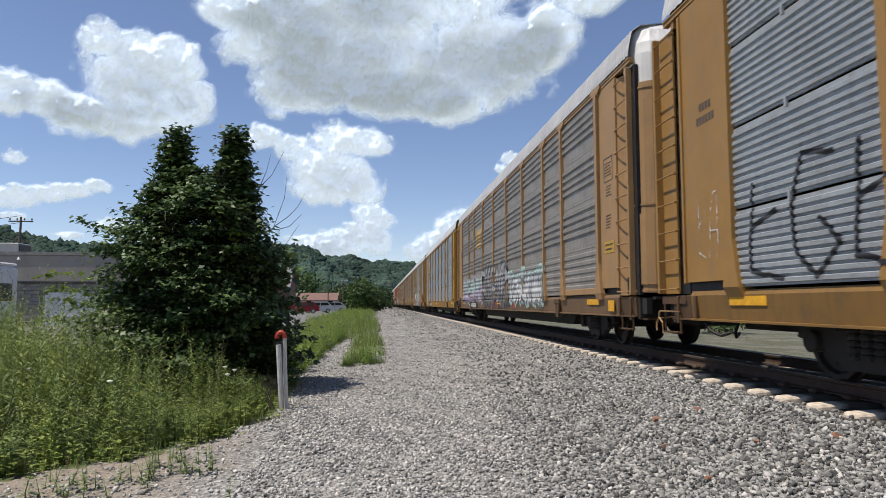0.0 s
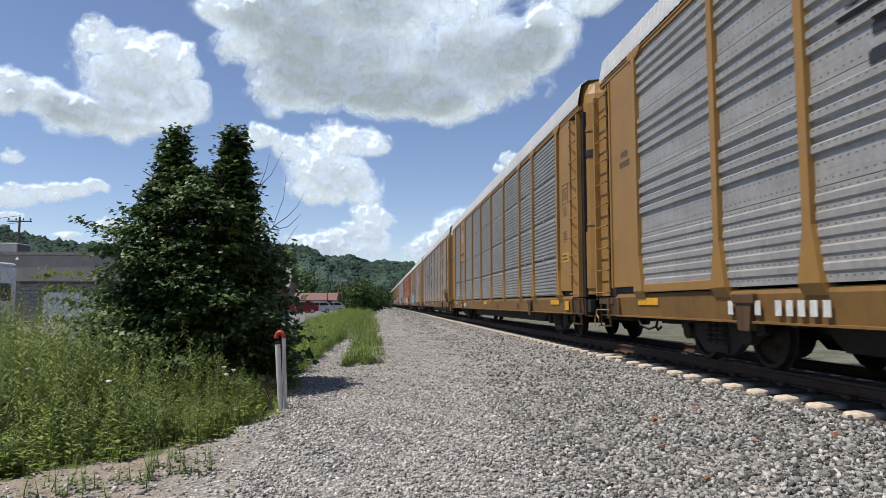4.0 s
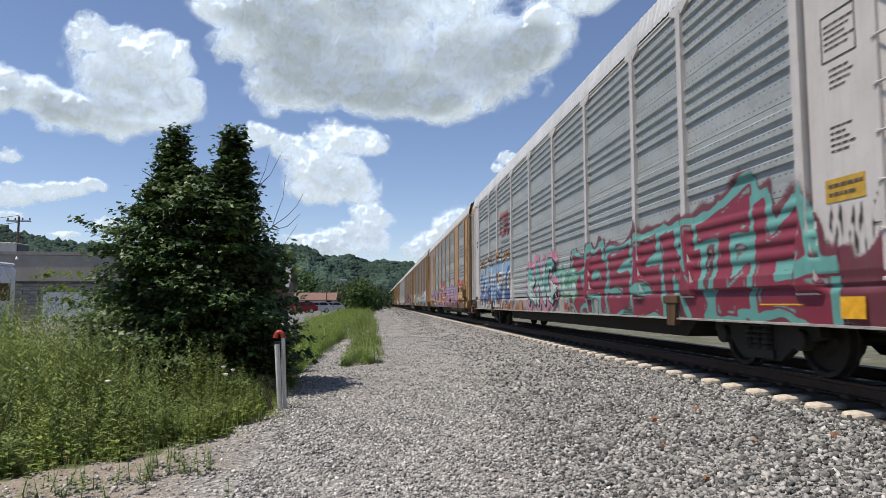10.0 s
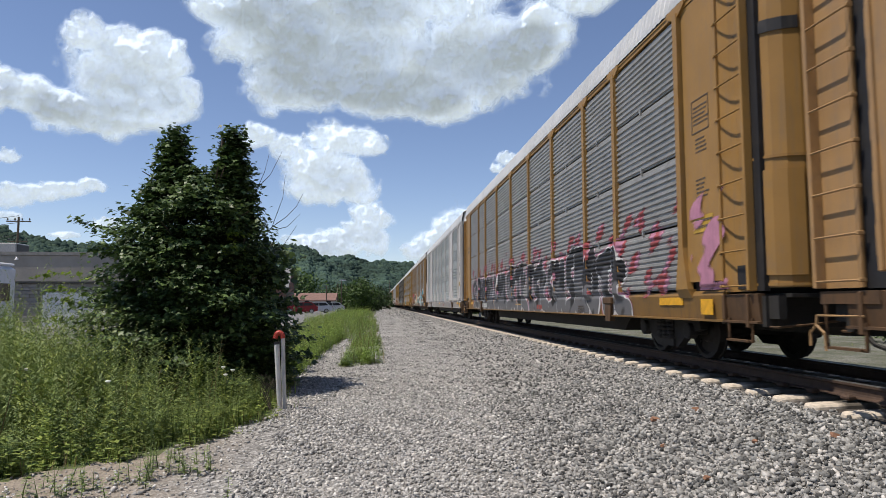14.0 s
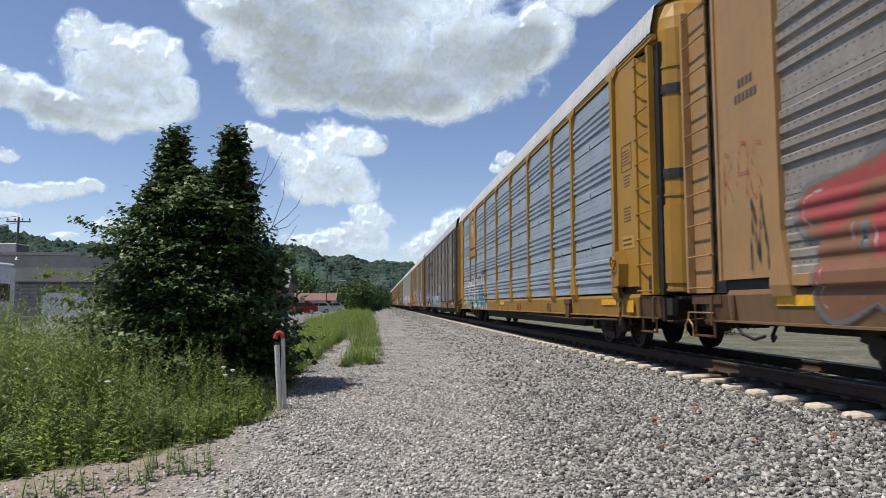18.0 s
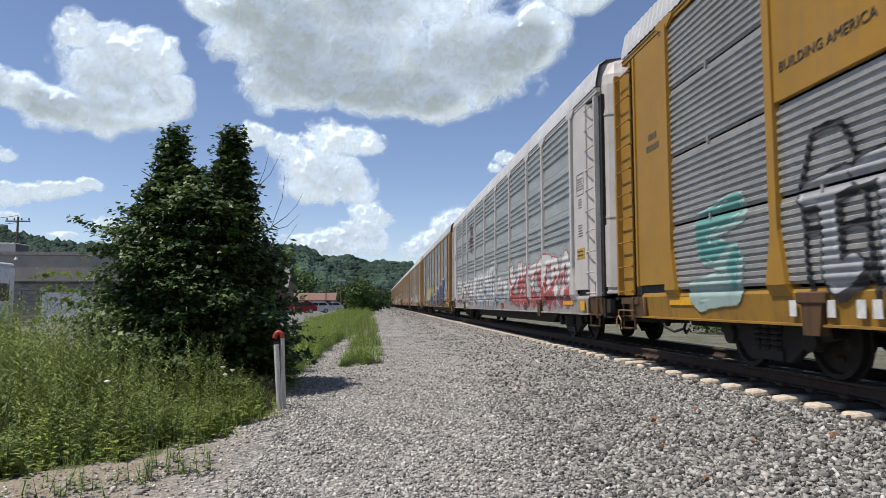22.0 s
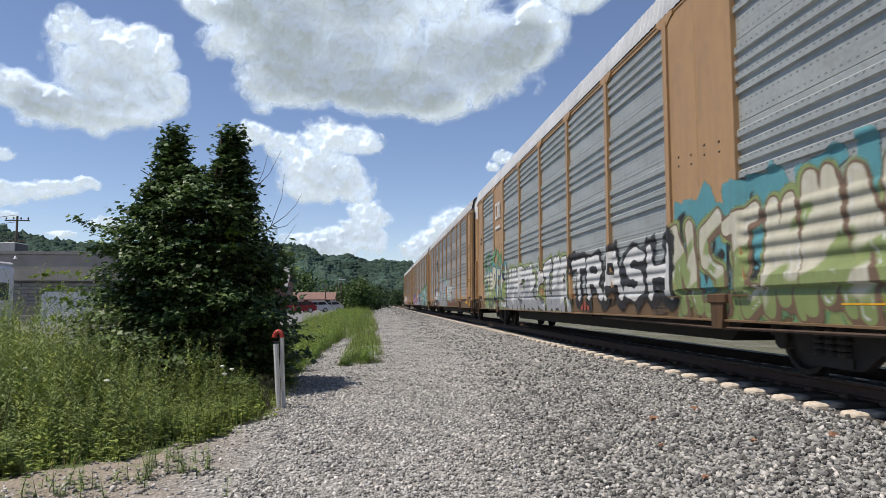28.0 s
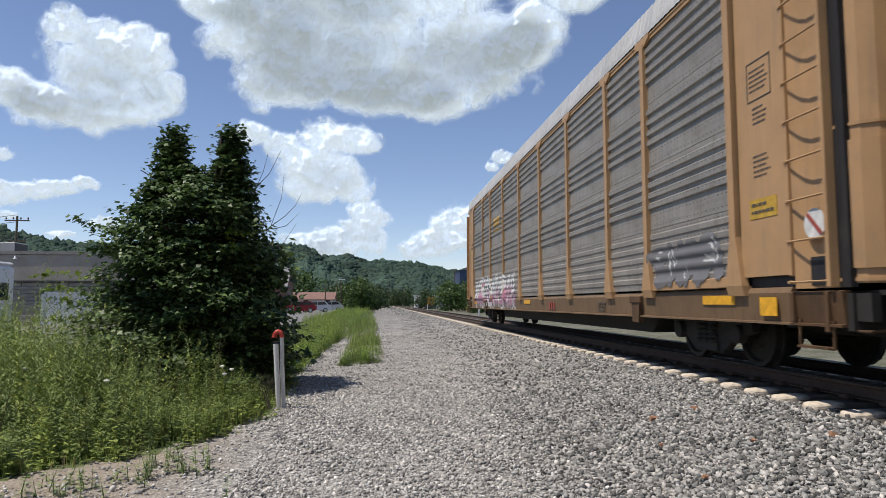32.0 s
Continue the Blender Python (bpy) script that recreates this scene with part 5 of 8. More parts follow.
SPECS = [
    dict(paint="yellow", sheet="bluish", kind="open", label=Y + "black scrawled outlines", extras=(
        piece(11.4, 8.6, 1.1, 2.6, "black", "black", n=3, style="scrawl", seed=3), piece(12.6, 12.0, 1.5, 2.5, "white", "white", n=2, style="scrawl", seed=4))),
    dict(paint="faded", sheet="worn", roof="roof_grey", cap="cap_white", label=Y + "sooty, tagged all along", plate=True, extras=(
        piece(11.4, 4.3, 0.95, 2.25, "pale", "grey", "silver", "lilac", "white", style="wild", seed=5),
        piece(4.3, -1.6, 0.7, 2.6, "silver", "black", "grey", "grey", "gold", style="wild", n=9, seed=6, haze=0.15),
        piece(-1.7, -6.9, 0.9, 2.0, "silver", "grey", "pale", "white", "white", style="wild", seed=7),
        patches(8.2, -1.0, 0.62, 1.02, ("grey", "black", "orange"), 3, 0.1),
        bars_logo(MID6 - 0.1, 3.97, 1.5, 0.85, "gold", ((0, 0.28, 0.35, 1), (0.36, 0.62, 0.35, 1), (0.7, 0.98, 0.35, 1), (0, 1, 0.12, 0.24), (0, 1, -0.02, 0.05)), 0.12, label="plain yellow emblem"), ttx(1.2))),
    dict(paint="golden", sheet="blue_vent", kind="vented", solid=UP, label="golden car carrier with clean bluish vented steel sides", plate=True, extras=(
        shield_logo(MID7, 4.68, 0.38, 0.5), slogan(MID7), code("R1", 5.9), ttx(-4.5))),
    dict(paint="yellow", sheet="grey", foot="kick", label=Y + "purple and teal tag", brake=True, extras=(
        piece(4.3, -3.6, 0.55, 2.35, "white", "navy", "pale", "sky", "white", style="wild", seed=11, haze=0.12), patches(-2.4, -4.3, 0.7, 2.3, ("purple", "orange"), 8, -0.1), horse(MID6, 3.70), ttx(-6.2))),
    dict(paint="yellow", sheet="slotted", kind="open", solid=UP, label=Y + "weathered, dark tag at its end", extras=(
        piece(11.2, 9.0, 1.1, 2.2, "silver", "grey", "turquoise", n=3, style="bubble", seed=13), shield_logo(MID7, 4.68, 0.38, 0.5), slogan(MID7))),
    dict(paint="faded", sheet="chalky", kind="open", clips=True, label="faded yellow car carrier with slotted grey sides", brake=True, cap="cap_white", extras=(
        horse(MID6, 3.21, "silver"), ttx(-3.2, "silver"), bars_logo(-2.0, 0.85, 0.5, 0.13, "orange", name="sill_patch"))),
    dict(paint="faded", sheet="clean", door="clean", solid=CORNER, short_near=True, short_ladder=True, label=Y + "red octagons, bubble tags", extras=(
        octagon_logo(MID7, 3.92, 0.6, 0.85), octagon_logo(-MID7, 3.92, 0.6, 0.85),
        piece(12.9, 11.95, 2.6, 3.3, "black", "black", n=3, style="scrawl", seed=301), piece(12.9, 11.95, 1.9, 2.6, "black", "black", n=3, style="scrawl", seed=302), piece(12.8, 11.95, 1.3, 1.9, "white", "white", n=2, style="scrawl", seed=303),
        piece(-8.95, -11.6, 1.1, 2.2, "black", "black", n=3, style="scrawl", seed=15),
        piece(-0.9, -6.6, 1.15, 2.1, "white", "white", n=3, style="scrawl", seed=16),
        patches(4.2, -0.2, 0.6, 2.8, ("sky", "blue"), 5, 0.25), patches(7.4, 6.4, 0.9, 2.4, ("sky",), 15, 0.3),
        piece(7.0, 3.2, 0.85, 2.35, "pale", "black", "sky", "pale", "pale", n=5, style="bubble", seed=17, haze=0.14, rise=0.35, line=0.022),
        bars_logo(5.0, 0.83, 2.1, 0.2, "silver", [(0.05 + i * 0.095 + (0.06 if i > 3 else 0), 0.11 + i * 0.095 + (0.06 if i > 3 else 0), 0, 1) for i in range(9)], 0.0, "black", name="number_board", label="black board with pale number bars", pad=0.08),
        piece(6.0, 3.2, 1.2, 2.2, "black", "black", n=4, style="scrawl", seed=19),
        piece(11.35, 8.85, 0.95, 2.4, "white", "black", "sky", "white", "white", n=4, style="bubble", seed=18, haze=0.12, line=0.022), ttx(-5.0))),
    dict(paint="orange", sheet="clean", label="orange car carrier with grey ribbed sides and tags", brake=True, cap="cap_white", extras=(
        piece(-9.0, -11.4, 1.0, 2.2, "white", "sky", "blue", "silver", n=3, style="wild", seed=21, haze=0.12),
        piece(1.2, -6.4, 0.85, 2.05, "silver", "white", "", "white", style="bubble", seed=22),
        piece(9.3, 4.4, 0.9, 2.1, "white", "black", "lime", "pale", "white", style="wild", seed=23, haze=0.3),
        patches(9.5, 4.0, 0.62, 1.02, ("turquoise", "rust"), 4, 0.5), patches(3.0, -4.0, 0.62, 1.02, ("pink", "silver"), 9, 0.35),
        bars_logo(-5.2, 3.97, 2.2, 0.25, "red", ((0, 0.1, 0, 1), (0.13, 0.23, 0, 1), (0.26, 0.36, 0, 1), (0.39, 0.49, 0, 1), (0.55, 0.65, 0, 1), (0.68, 0.78, 0, 1), (0.81, 0.91, 0, 1)), 0.1, label="faded red lettering as bars"))),
    dict(paint="white", sheet="clean", label="white-framed car carrier with red and green tags", extras=(
        piece(-11.95, -12.85, 1.3, 2.0, "black", "black", n=3, style="scrawl", seed=305),
        patches(-9.5, -13.0, 0.6, 1.6, ("maroon",), 36, 0.7), piece(-2.6, -12.0, 0.55, 2.3, "crimson", "teal", "maroon", "crimson", "teal", style="shard", n=7, seed=37, haze=0.14, rise=0.5, line=0.10),
        piece(0.3, -3.2, 1.0, 1.9, "teal", "green", "", "pale", style="wild", seed=32),
        patches(11.4, 4.4, 0.9, 3.0, ("gold", "rust", "gold"), 38, 0.15), piece(11.2, 4.6, 0.7, 2.7, "sky", "white", "black", "blue", "red", style="block", n=5, seed=35, haze=0.06, line=0.055),
        piece(1.9, -1.6, 0.8, 2.2, "teal", "black", "pink", "pale", "white", n=3, style="wild", seed=34, haze=0.3),
        worm(MID6, 3.87, "red"), bars_logo(MID6, 3.21, 1.3, 0.12, "grey"), patches(7.5, 2.0, 0.62, 1.02, ("rust", "orange"), 4, 0.3))),
    dict(paint="tan", sheet="clean", door="clean", solid=CORNER, short_ladder=True, label=Y + "large lilac and black tags", brake=True, extras=(
        piece(-8.9, -11.0, 1.1, 2.2, "red", "orange", "red", "yellow", "yellow", n=2, style="bubble", seed=41),
        piece(-1.0, -8.9, 0.7, 2.2, "lilac", "black", "", "pink", "white", style="wild", n=8, seed=42),
        piece(9.2, 2.2, 0.7, 2.1, "lilac", "black", "", "peach", "white", style="wild", n=8, seed=43), patches(9.4, -2.0, 0.62, 1.02, ("lilac", "purple"), 21, 0.4),
        piece(2.4, -0.9, 0.75, 2.5, "red", "white", "maroon", "orange", "yellow", style="wild", n=2, seed=49, haze=0.1),
        piece(11.2, 9.3, 1.05, 1.8, "red", "red", "", "orange", n=2, style="wild", seed=44),
        oval_logo(MID7, 4.24, 0.5, 0.62), ttx(-5.0))),
    dict(paint="faded", sheet="worn", roof="roof_grey", foot="kick", cap="cap_white", label=Y + "rusty sill, white letters", plate=True, extras=(
        piece(-6.2, -11.4, 0.75, 2.3, "white", "sky", "red", "sky", "white", style="bubble", n=5, seed=51, haze=0.06),
        piece(2.5, -5.2, 1.0, 1.9, "silver", "grey", "", "cream", "white", style="wild", seed=52),
        piece(11.2, 7.2, 0.9, 2.25, "white", "black", "grey", "silver", "white", style="wild", n=4, seed=53),
        piece(6.6, 3.0, 0.85, 1.9, "pale", "green", "", "teal", n=3, style="wild", seed=54),
        patches(-5.0, -12.0, 0.62, 1.02, ("silver", "sky", "rust"), 3, 0.35), ttx(-2.2, "rust"))),
    dict(paint="yellow", sheet="slotted", kind="open", label=Y + "huge black block letters", extras=(
        patches(11.4, -11.6, 1.1, 2.75, ("pink", "red", "pink"), 6, -0.05),
        piece(10.9, 5.2, 0.5, 2.2, "black", "white", "pink", "grey", "black", style="slab", n=8, seed=64, haze=0.05),
        piece(5.0, -9.4, 0.5, 2.3, "black", "white", "pink", "grey", "black", style="slab", n=17, seed=67, haze=0.05),
        patches(-11.9, -12.9, 1.2, 2.5, ("pink",), 16, 0.3),
        bars_logo(MID6, 3.16, 1.2, 0.5, "silver", ((0, 0.2, 0, 1), (0.3, 0.5, 0, 1), (0.6, 1, 0.3, 0.7)), 0.1))),
    dict(paint="white", sheet="clean", solid=CORNER, short_ladder=True, cap="cap_white", label="white car carrier with plain grey ribbed sides"),
    dict(paint="faded", sheet="worn", roof="roof_grey", label=Y + "turquoise and cream tags", brake=True, plate=True, cap="cap_white", extras=(
        piece(-3.4, -9.9, 0.6, 2.35, "turquoise", "maroon", "white", "pale", "white", style="wild", n=6, seed=78, haze=0.3, rise=0.5, line=0.025),
        piece(1.5, -3.4, 0.95, 1.85, "cream", "grey", "", "teal", "white", style="wild", seed=72),
        piece(12.9, 11.95, 2.2, 3.0, "red", "red", n=3, style="scrawl", seed=307), piece(12.3, 11.85, 1.3, 2.4, "black", "black", n=1, style="scrawl", seed=308),
        piece(11.3, 7.0, 0.7, 2.4, "red", "rust", "grey", "rust", "silver", n=4, style="bubble", seed=76, haze=0.1), piece(8.2, 5.2, 0.9, 2.3, "black", "black", n=3, style="scrawl", seed=74),
        piece(5.0, 0.8, 0.75, 2.2, "peach", "black", "white", "cream", "white", style="bubble", seed=75, haze=0.1), horse(MID6, 3.76))),
    dict(paint="golden", sheet="blue_vent", kind="vented", solid=UP, label="golden car carrier, bluish vented sides, bright tags", brake=True, extras=(
        shield_logo(MID7, 4.68, 0.38, 0.5), slogan(MID7), patches(11.0, 3.4, 0.7, 2.2, ("orange", "gold", "orange"), 83, -0.25), piece(10.7, 4.2, 0.6, 2.15, "silver", "white", "", "turquoise", "blue", n=6, style="shard", seed=81, rise=0.4), piece(6.4, 3.9, 1.0, 2.5, "black", "black", n=3, style="scrawl", seed=84),
        patches(6.0, 4.0, 0.7, 2.6, ("blue", "sky"), 85, -0.1), patches(4.0, -1.5, 0.62, 1.02, ("orange",), 5, -0.1))),
    dict(paint="brown", sheet="dark_sheet", sill="faded", roof="roof_grey", foot="kick", dark=True, label="dark brown car carrier, sooty, with pale tags", plate=True, extras=(
        patches(11.0, -12.0, 0.62, 1.02, ("rust", "brown", "sky"), 12, 0.1),
        piece(-4.0, -11.2, 1.2, 1.9, "silver", "silver", "", "white", n=14, style="scrawl", seed=91),
        patches(4.2, -3.8, 0.72, 1.9, ("sky", "turquoise", "silver"), 92, 0.05), piece(4.0, -0.4, 0.8, 2.2, "silver", "silver", n=7, style="scrawl", seed=96), piece(-0.5, -3.8, 0.8, 2.5, "white", "white", n=4, style="scrawl", seed=97), piece(3.0, -2.0, 0.75, 1.8, "sky", "silver", "", "turquoise", "white", n=6, style="wild", seed=98),
        piece(-0.6, -2.6, 1.0, 2.2, "silver", "white", n=3, style="scrawl", seed=93), piece(11.2, 7.3, 1.1, 2.1, "white", "white", n=5, style="scrawl", seed=94),
        piece(7.0, 4.6, 1.1, 2.2, "silver", "white", n=2, style="scrawl", seed=95), worm(MID6, 3.97, "white", "black", 1.1, 0.6))),
    dict(paint="golden", sheet="slotted", kind="open", solid=UP, label=Y + "red and black tags", extras=(
        patches(-11.9, -12.9, 1.3, 2.4, ("sky", "silver"), 14, 0.0),
        piece(-2.6, -11.5, 0.55, 2.35, "silver", "black", "sky", "silver", "white", style="block", seed=101, haze=0.22, rise=0.4),
        piece(6.5, -2.2, 0.55, 2.7, "peach", "maroon", "", "orange", "pale", style="wild", seed=102, rise=-0.3),
        piece(11.1, 9.6, 0.75, 2.4, "teal", "pale", "", "pale", n=1, style="wild", seed=103), piece(8.4, 5.0, 0.8, 2.8, "black", "black", n=3, style="scrawl", seed=104), piece(8.3, 5.1, 0.9, 2.5, "silver", "black", "", "silver", n=4, style="wild", seed=105, line=0.03), shield_logo(MID7, 4.68, 0.38, 0.5), slogan(MID7), code("R1", 5.9))),
    dict(paint="white", sheet="clean", foot="kick", label="white-framed car carrier with red and white tags", extras=(
        piece(-4.3, -11.4, 0.75, 2.35, "white", "red", "silver", "red", "white", style="wild", seed=111, haze=0.1),
        piece(-1.6, -4.2, 1.0, 2.0, "white", "silver", "", "silver", style="wild", seed=112),
        piece(11.2, 5.4, 0.9, 2.3, "white", "brown", "", "silver", style="wild", seed=113),
        piece(5.2, -1.4, 0.7, 2.4, "white", "silver", "", "silver", "brown", n=8, style="shard", seed=114, rise=0.6),
        patches(3.5, -3.5, 0.5, 1.9, ("brown", "sky", "rust"), 7, -0.3), oval_logo(MID6, 4.24, 0.5, 0.62))),
    dict(paint="yellow", sheet="clean", roof="roof_grey", label=Y + "blue and yellow bubble letters", plate=True, extras=(
        piece(12.95, 11.9, 1.2, 2.3, "sky", "sky", n=2, style="scrawl", seed=309),
        piece(-3.0, -9.6, 0.7, 2.4, "blue", "black", "cream", "navy", "cream", n=6, style="block", seed=121, haze=0.24, rise=0.7),
        piece(1.8, -2.4, 0.75, 1.9, "yellow", "black", "", "navy", "cream", n=6, style="wild", seed=122),
        piece(4.2, -0.6, 0.55, 2.6, "yellow", "black", "lime", "blue", "white", n=3, style="wild", seed=123, haze=0.25),
        piece(-9.6, -11.3, 1.1, 2.1, "black", "black", n=4, style="scrawl", seed=124), piece(11.2, 9.2, 1.1, 1.9, "grey", "grey", n=3, style="wild", seed=125),
        bars_logo(MID6, 3.92, 1.3, 0.6, "red", ((0, 0.3, 0.75, 1), (0.1, 0.2, 0, 1), (0.35, 0.65, 0.75, 1), (0.45, 0.55, 0, 1), (0.72, 0.8, 0, 1), (0.9, 0.98, 0, 1)), 0.1, label="plain red emblem"))),
    dict(paint="faded", sheet="chalky", kind="open", foot="flat", solid=UP, label=Y + "patched pale along the foot", extras=(
        piece(4.2, -2.8, 0.55, 2.2, "grey", "white", "", "red", "white", style="wild", seed=131), patches(-1.4, -8.5, 1.1, 2.3, ("cream", "pale", "cream"), 6, 0.5),
        piece(8.8, 4.4, 1.0, 2.0, "white", "grey", "", "silver", style="wild", seed=133), piece(11.2, 9.0, 1.0, 2.0, "grey", "white", n=3, style="bubble", seed=134), ttx(-8.0))),
    dict(paint="tan", sheet="slotted", kind="open", foot="flat", label=Y + "slotted and mostly bare", extras=(
        piece(11.2, 9.6, 1.25, 1.6, "white", "white", n=6, style="scrawl", seed=135),)),
    dict(paint="tan", sheet="clean", solid=CORNER, short_near=True, short_ladder=True, label=Y + "white and green tags", brake=True, extras=(
        patches(-7.0, -12.8, 0.5, 1.25, ("lime", "green"), 5, 0.6),
        piece(-7.0, -12.4, 1.05, 2.62, "turquoise", "turquoise", "", "black", "turquoise", n=7, style="shard", seed=146), piece(-7.1, -12.4, 0.6, 2.4, "cream", "brown", "lime", "lime", "white", n=7, style="wild", seed=145, haze=0.07, rise=0.15, line=0.03),
        piece(-1.5, -7.0, 0.85, 2.0, "white", "black", "black", "white", "white", style="block", word="TRASH", seed=142, haze=0.2),
        piece(6.9, -1.3, 0.55, 2.25, "white", "black", "lime", "silver", "white", style="bubble", seed=143, haze=0.12),
        patches(11.6, 7.0, 1.9, 3.1, ("green",), 33, 0.15), piece(11.3, 6.6, 0.72, 2.45, "cream", "navy", "turquoise", "lime", "black", n=6, style="wild", seed=144, haze=0.12), patches(11.3, 6.8, 0.62, 1.02, ("cream", "lime", "grey"), 34, 0.5), worm(MID7, 4.46, "white", "", 1.1, 0.6),
        bars_logo(MID7, 3.81, 1.0, 0.1, "white"))),
    dict(paint="tan", sheet="grey", roof="roof_grey", cap="cap_white", label=Y + "silver and navy bubble tag", plate=True, extras=(
        piece(-1.6, -4.4, 0.95, 2.1, "white", "silver", "", "pale", n=3, style="wild", seed=151), piece(6.8, 4.4, 1.0, 2.0, "white", "navy", "navy", n=4, style="bubble", seed=152),
        piece(4.1, -1.4, 0.5, 2.6, "silver", "navy", "pale", "silver", "white", n=5, style="bubble", seed=153, haze=0.25, rise=0.4), horse(MID6, 3.87), ttx(-4.6))),
    dict(paint="tan", sheet="grey", roof="roof_grey", cap="cap_white", label=Y + "long turquoise and violet tags", extras=(
        piece(-3.5, -12.0, 0.5, 2.5, "turquoise", "white", "green", "turquoise", "white", style="wild", seed=161, haze=0.4, rise=0.3), patches(-3.4, -11.6, 1.6, 2.7, ("red", "green"), 8, -0.2),
        piece(1.2, -3.3, 0.6, 2.1, "turquoise", "maroon", "rust", "sky", "white", style="wild", seed=162, haze=0.3),
        piece(11.3, 4.3, 0.5, 2.2, "purple", "pink", "green", "lilac", "pink", style="block", seed=163, haze=0.22),
        piece(3.9, 1.2, 0.5, 2.5, "turquoise", "white", "orange", "sky", "white", n=3, style="wild", seed=164, haze=0.4),
        bars_logo(MID6, 3.81, 2.0, 0.3, "grey", ((0, 0.14, 0, 1), (0.17, 0.27, 0, 0.75), (0.3, 0.4, 0, 0.75), (0.43, 0.53, 0, 0.75), (0.56, 0.72, 0, 0.75), (0.75, 0.85, 0, 0.75), (0.88, 1, 0, 0.75)), 0.0, label="dark lettering as bars"))),
    dict(paint="tan", sheet="worn", roof="roof_grey", label=Y + "last of the train, sooty", extras=(
        piece(11.2, 2.4, 0.75, 1.95, "white", "grey", "white", "pink", "white", style="wild", seed=171, haze=0.15), piece(-9.0, -11.2, 1.15, 1.95, "grey", "grey", n=4, style="wild", seed=172),
        bars_logo(MID6, 3.97, 1.3, 0.6, "gold", ((0, 0.28, 0.35, 1), (0.36, 0.62, 0.35, 1), (0.7, 0.98, 0.35, 1), (0, 1, 0.08, 0.2)), 0.12, label="faded yellow emblem"))),
]
for _k, _s in enumerate(SPECS):
    CARS.append(build_car(_k, _s))

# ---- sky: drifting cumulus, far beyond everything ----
CLOUD_GLOW = (0.61, 0.31)            # painted light and shade: glow of the thin rim, glow of the grey middle
CLOUD_OBS = []


def cloud_mat():
    m = Nodes("cloud_vapour")
    m.t.nodes.remove(m.bsdf)
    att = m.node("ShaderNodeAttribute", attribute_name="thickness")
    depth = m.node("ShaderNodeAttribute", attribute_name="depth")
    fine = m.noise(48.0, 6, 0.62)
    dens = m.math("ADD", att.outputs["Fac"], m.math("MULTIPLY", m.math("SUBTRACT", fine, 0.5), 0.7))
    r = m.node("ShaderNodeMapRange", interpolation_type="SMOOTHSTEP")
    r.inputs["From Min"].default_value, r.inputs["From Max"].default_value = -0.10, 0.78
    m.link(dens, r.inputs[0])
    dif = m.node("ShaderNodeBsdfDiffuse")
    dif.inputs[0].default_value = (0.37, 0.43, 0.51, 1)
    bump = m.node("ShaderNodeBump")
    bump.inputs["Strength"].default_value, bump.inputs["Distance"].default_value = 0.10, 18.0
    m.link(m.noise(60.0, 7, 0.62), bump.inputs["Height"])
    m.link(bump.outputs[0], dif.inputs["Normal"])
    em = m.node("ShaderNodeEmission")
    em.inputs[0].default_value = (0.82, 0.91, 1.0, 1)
    # light and shade put into the emission: bright rim, grey middle and base
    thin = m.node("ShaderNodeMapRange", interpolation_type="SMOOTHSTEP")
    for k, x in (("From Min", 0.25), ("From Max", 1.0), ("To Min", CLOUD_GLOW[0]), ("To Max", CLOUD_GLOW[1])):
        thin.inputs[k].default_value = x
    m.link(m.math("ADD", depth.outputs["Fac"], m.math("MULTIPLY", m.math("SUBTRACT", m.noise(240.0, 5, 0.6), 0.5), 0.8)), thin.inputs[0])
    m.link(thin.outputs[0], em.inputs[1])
    add = m.node("ShaderNodeAddShader")
    m.link(dif.outputs[0], add.inputs[0])
    m.link(em.outputs[0], add.inputs[1])
    clear = m.node("ShaderNodeBsdfTransparent")
    mx = m.node("ShaderNodeMixShader")
    m.link(r.outputs[0], mx.inputs[0])
    m.link(clear.outputs[0], mx.inputs[1])
    m.link(add.outputs[0], mx.inputs[2])
    m.link(mx.outputs[0], m.out.inputs[0])
    return m.mat


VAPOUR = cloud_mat()


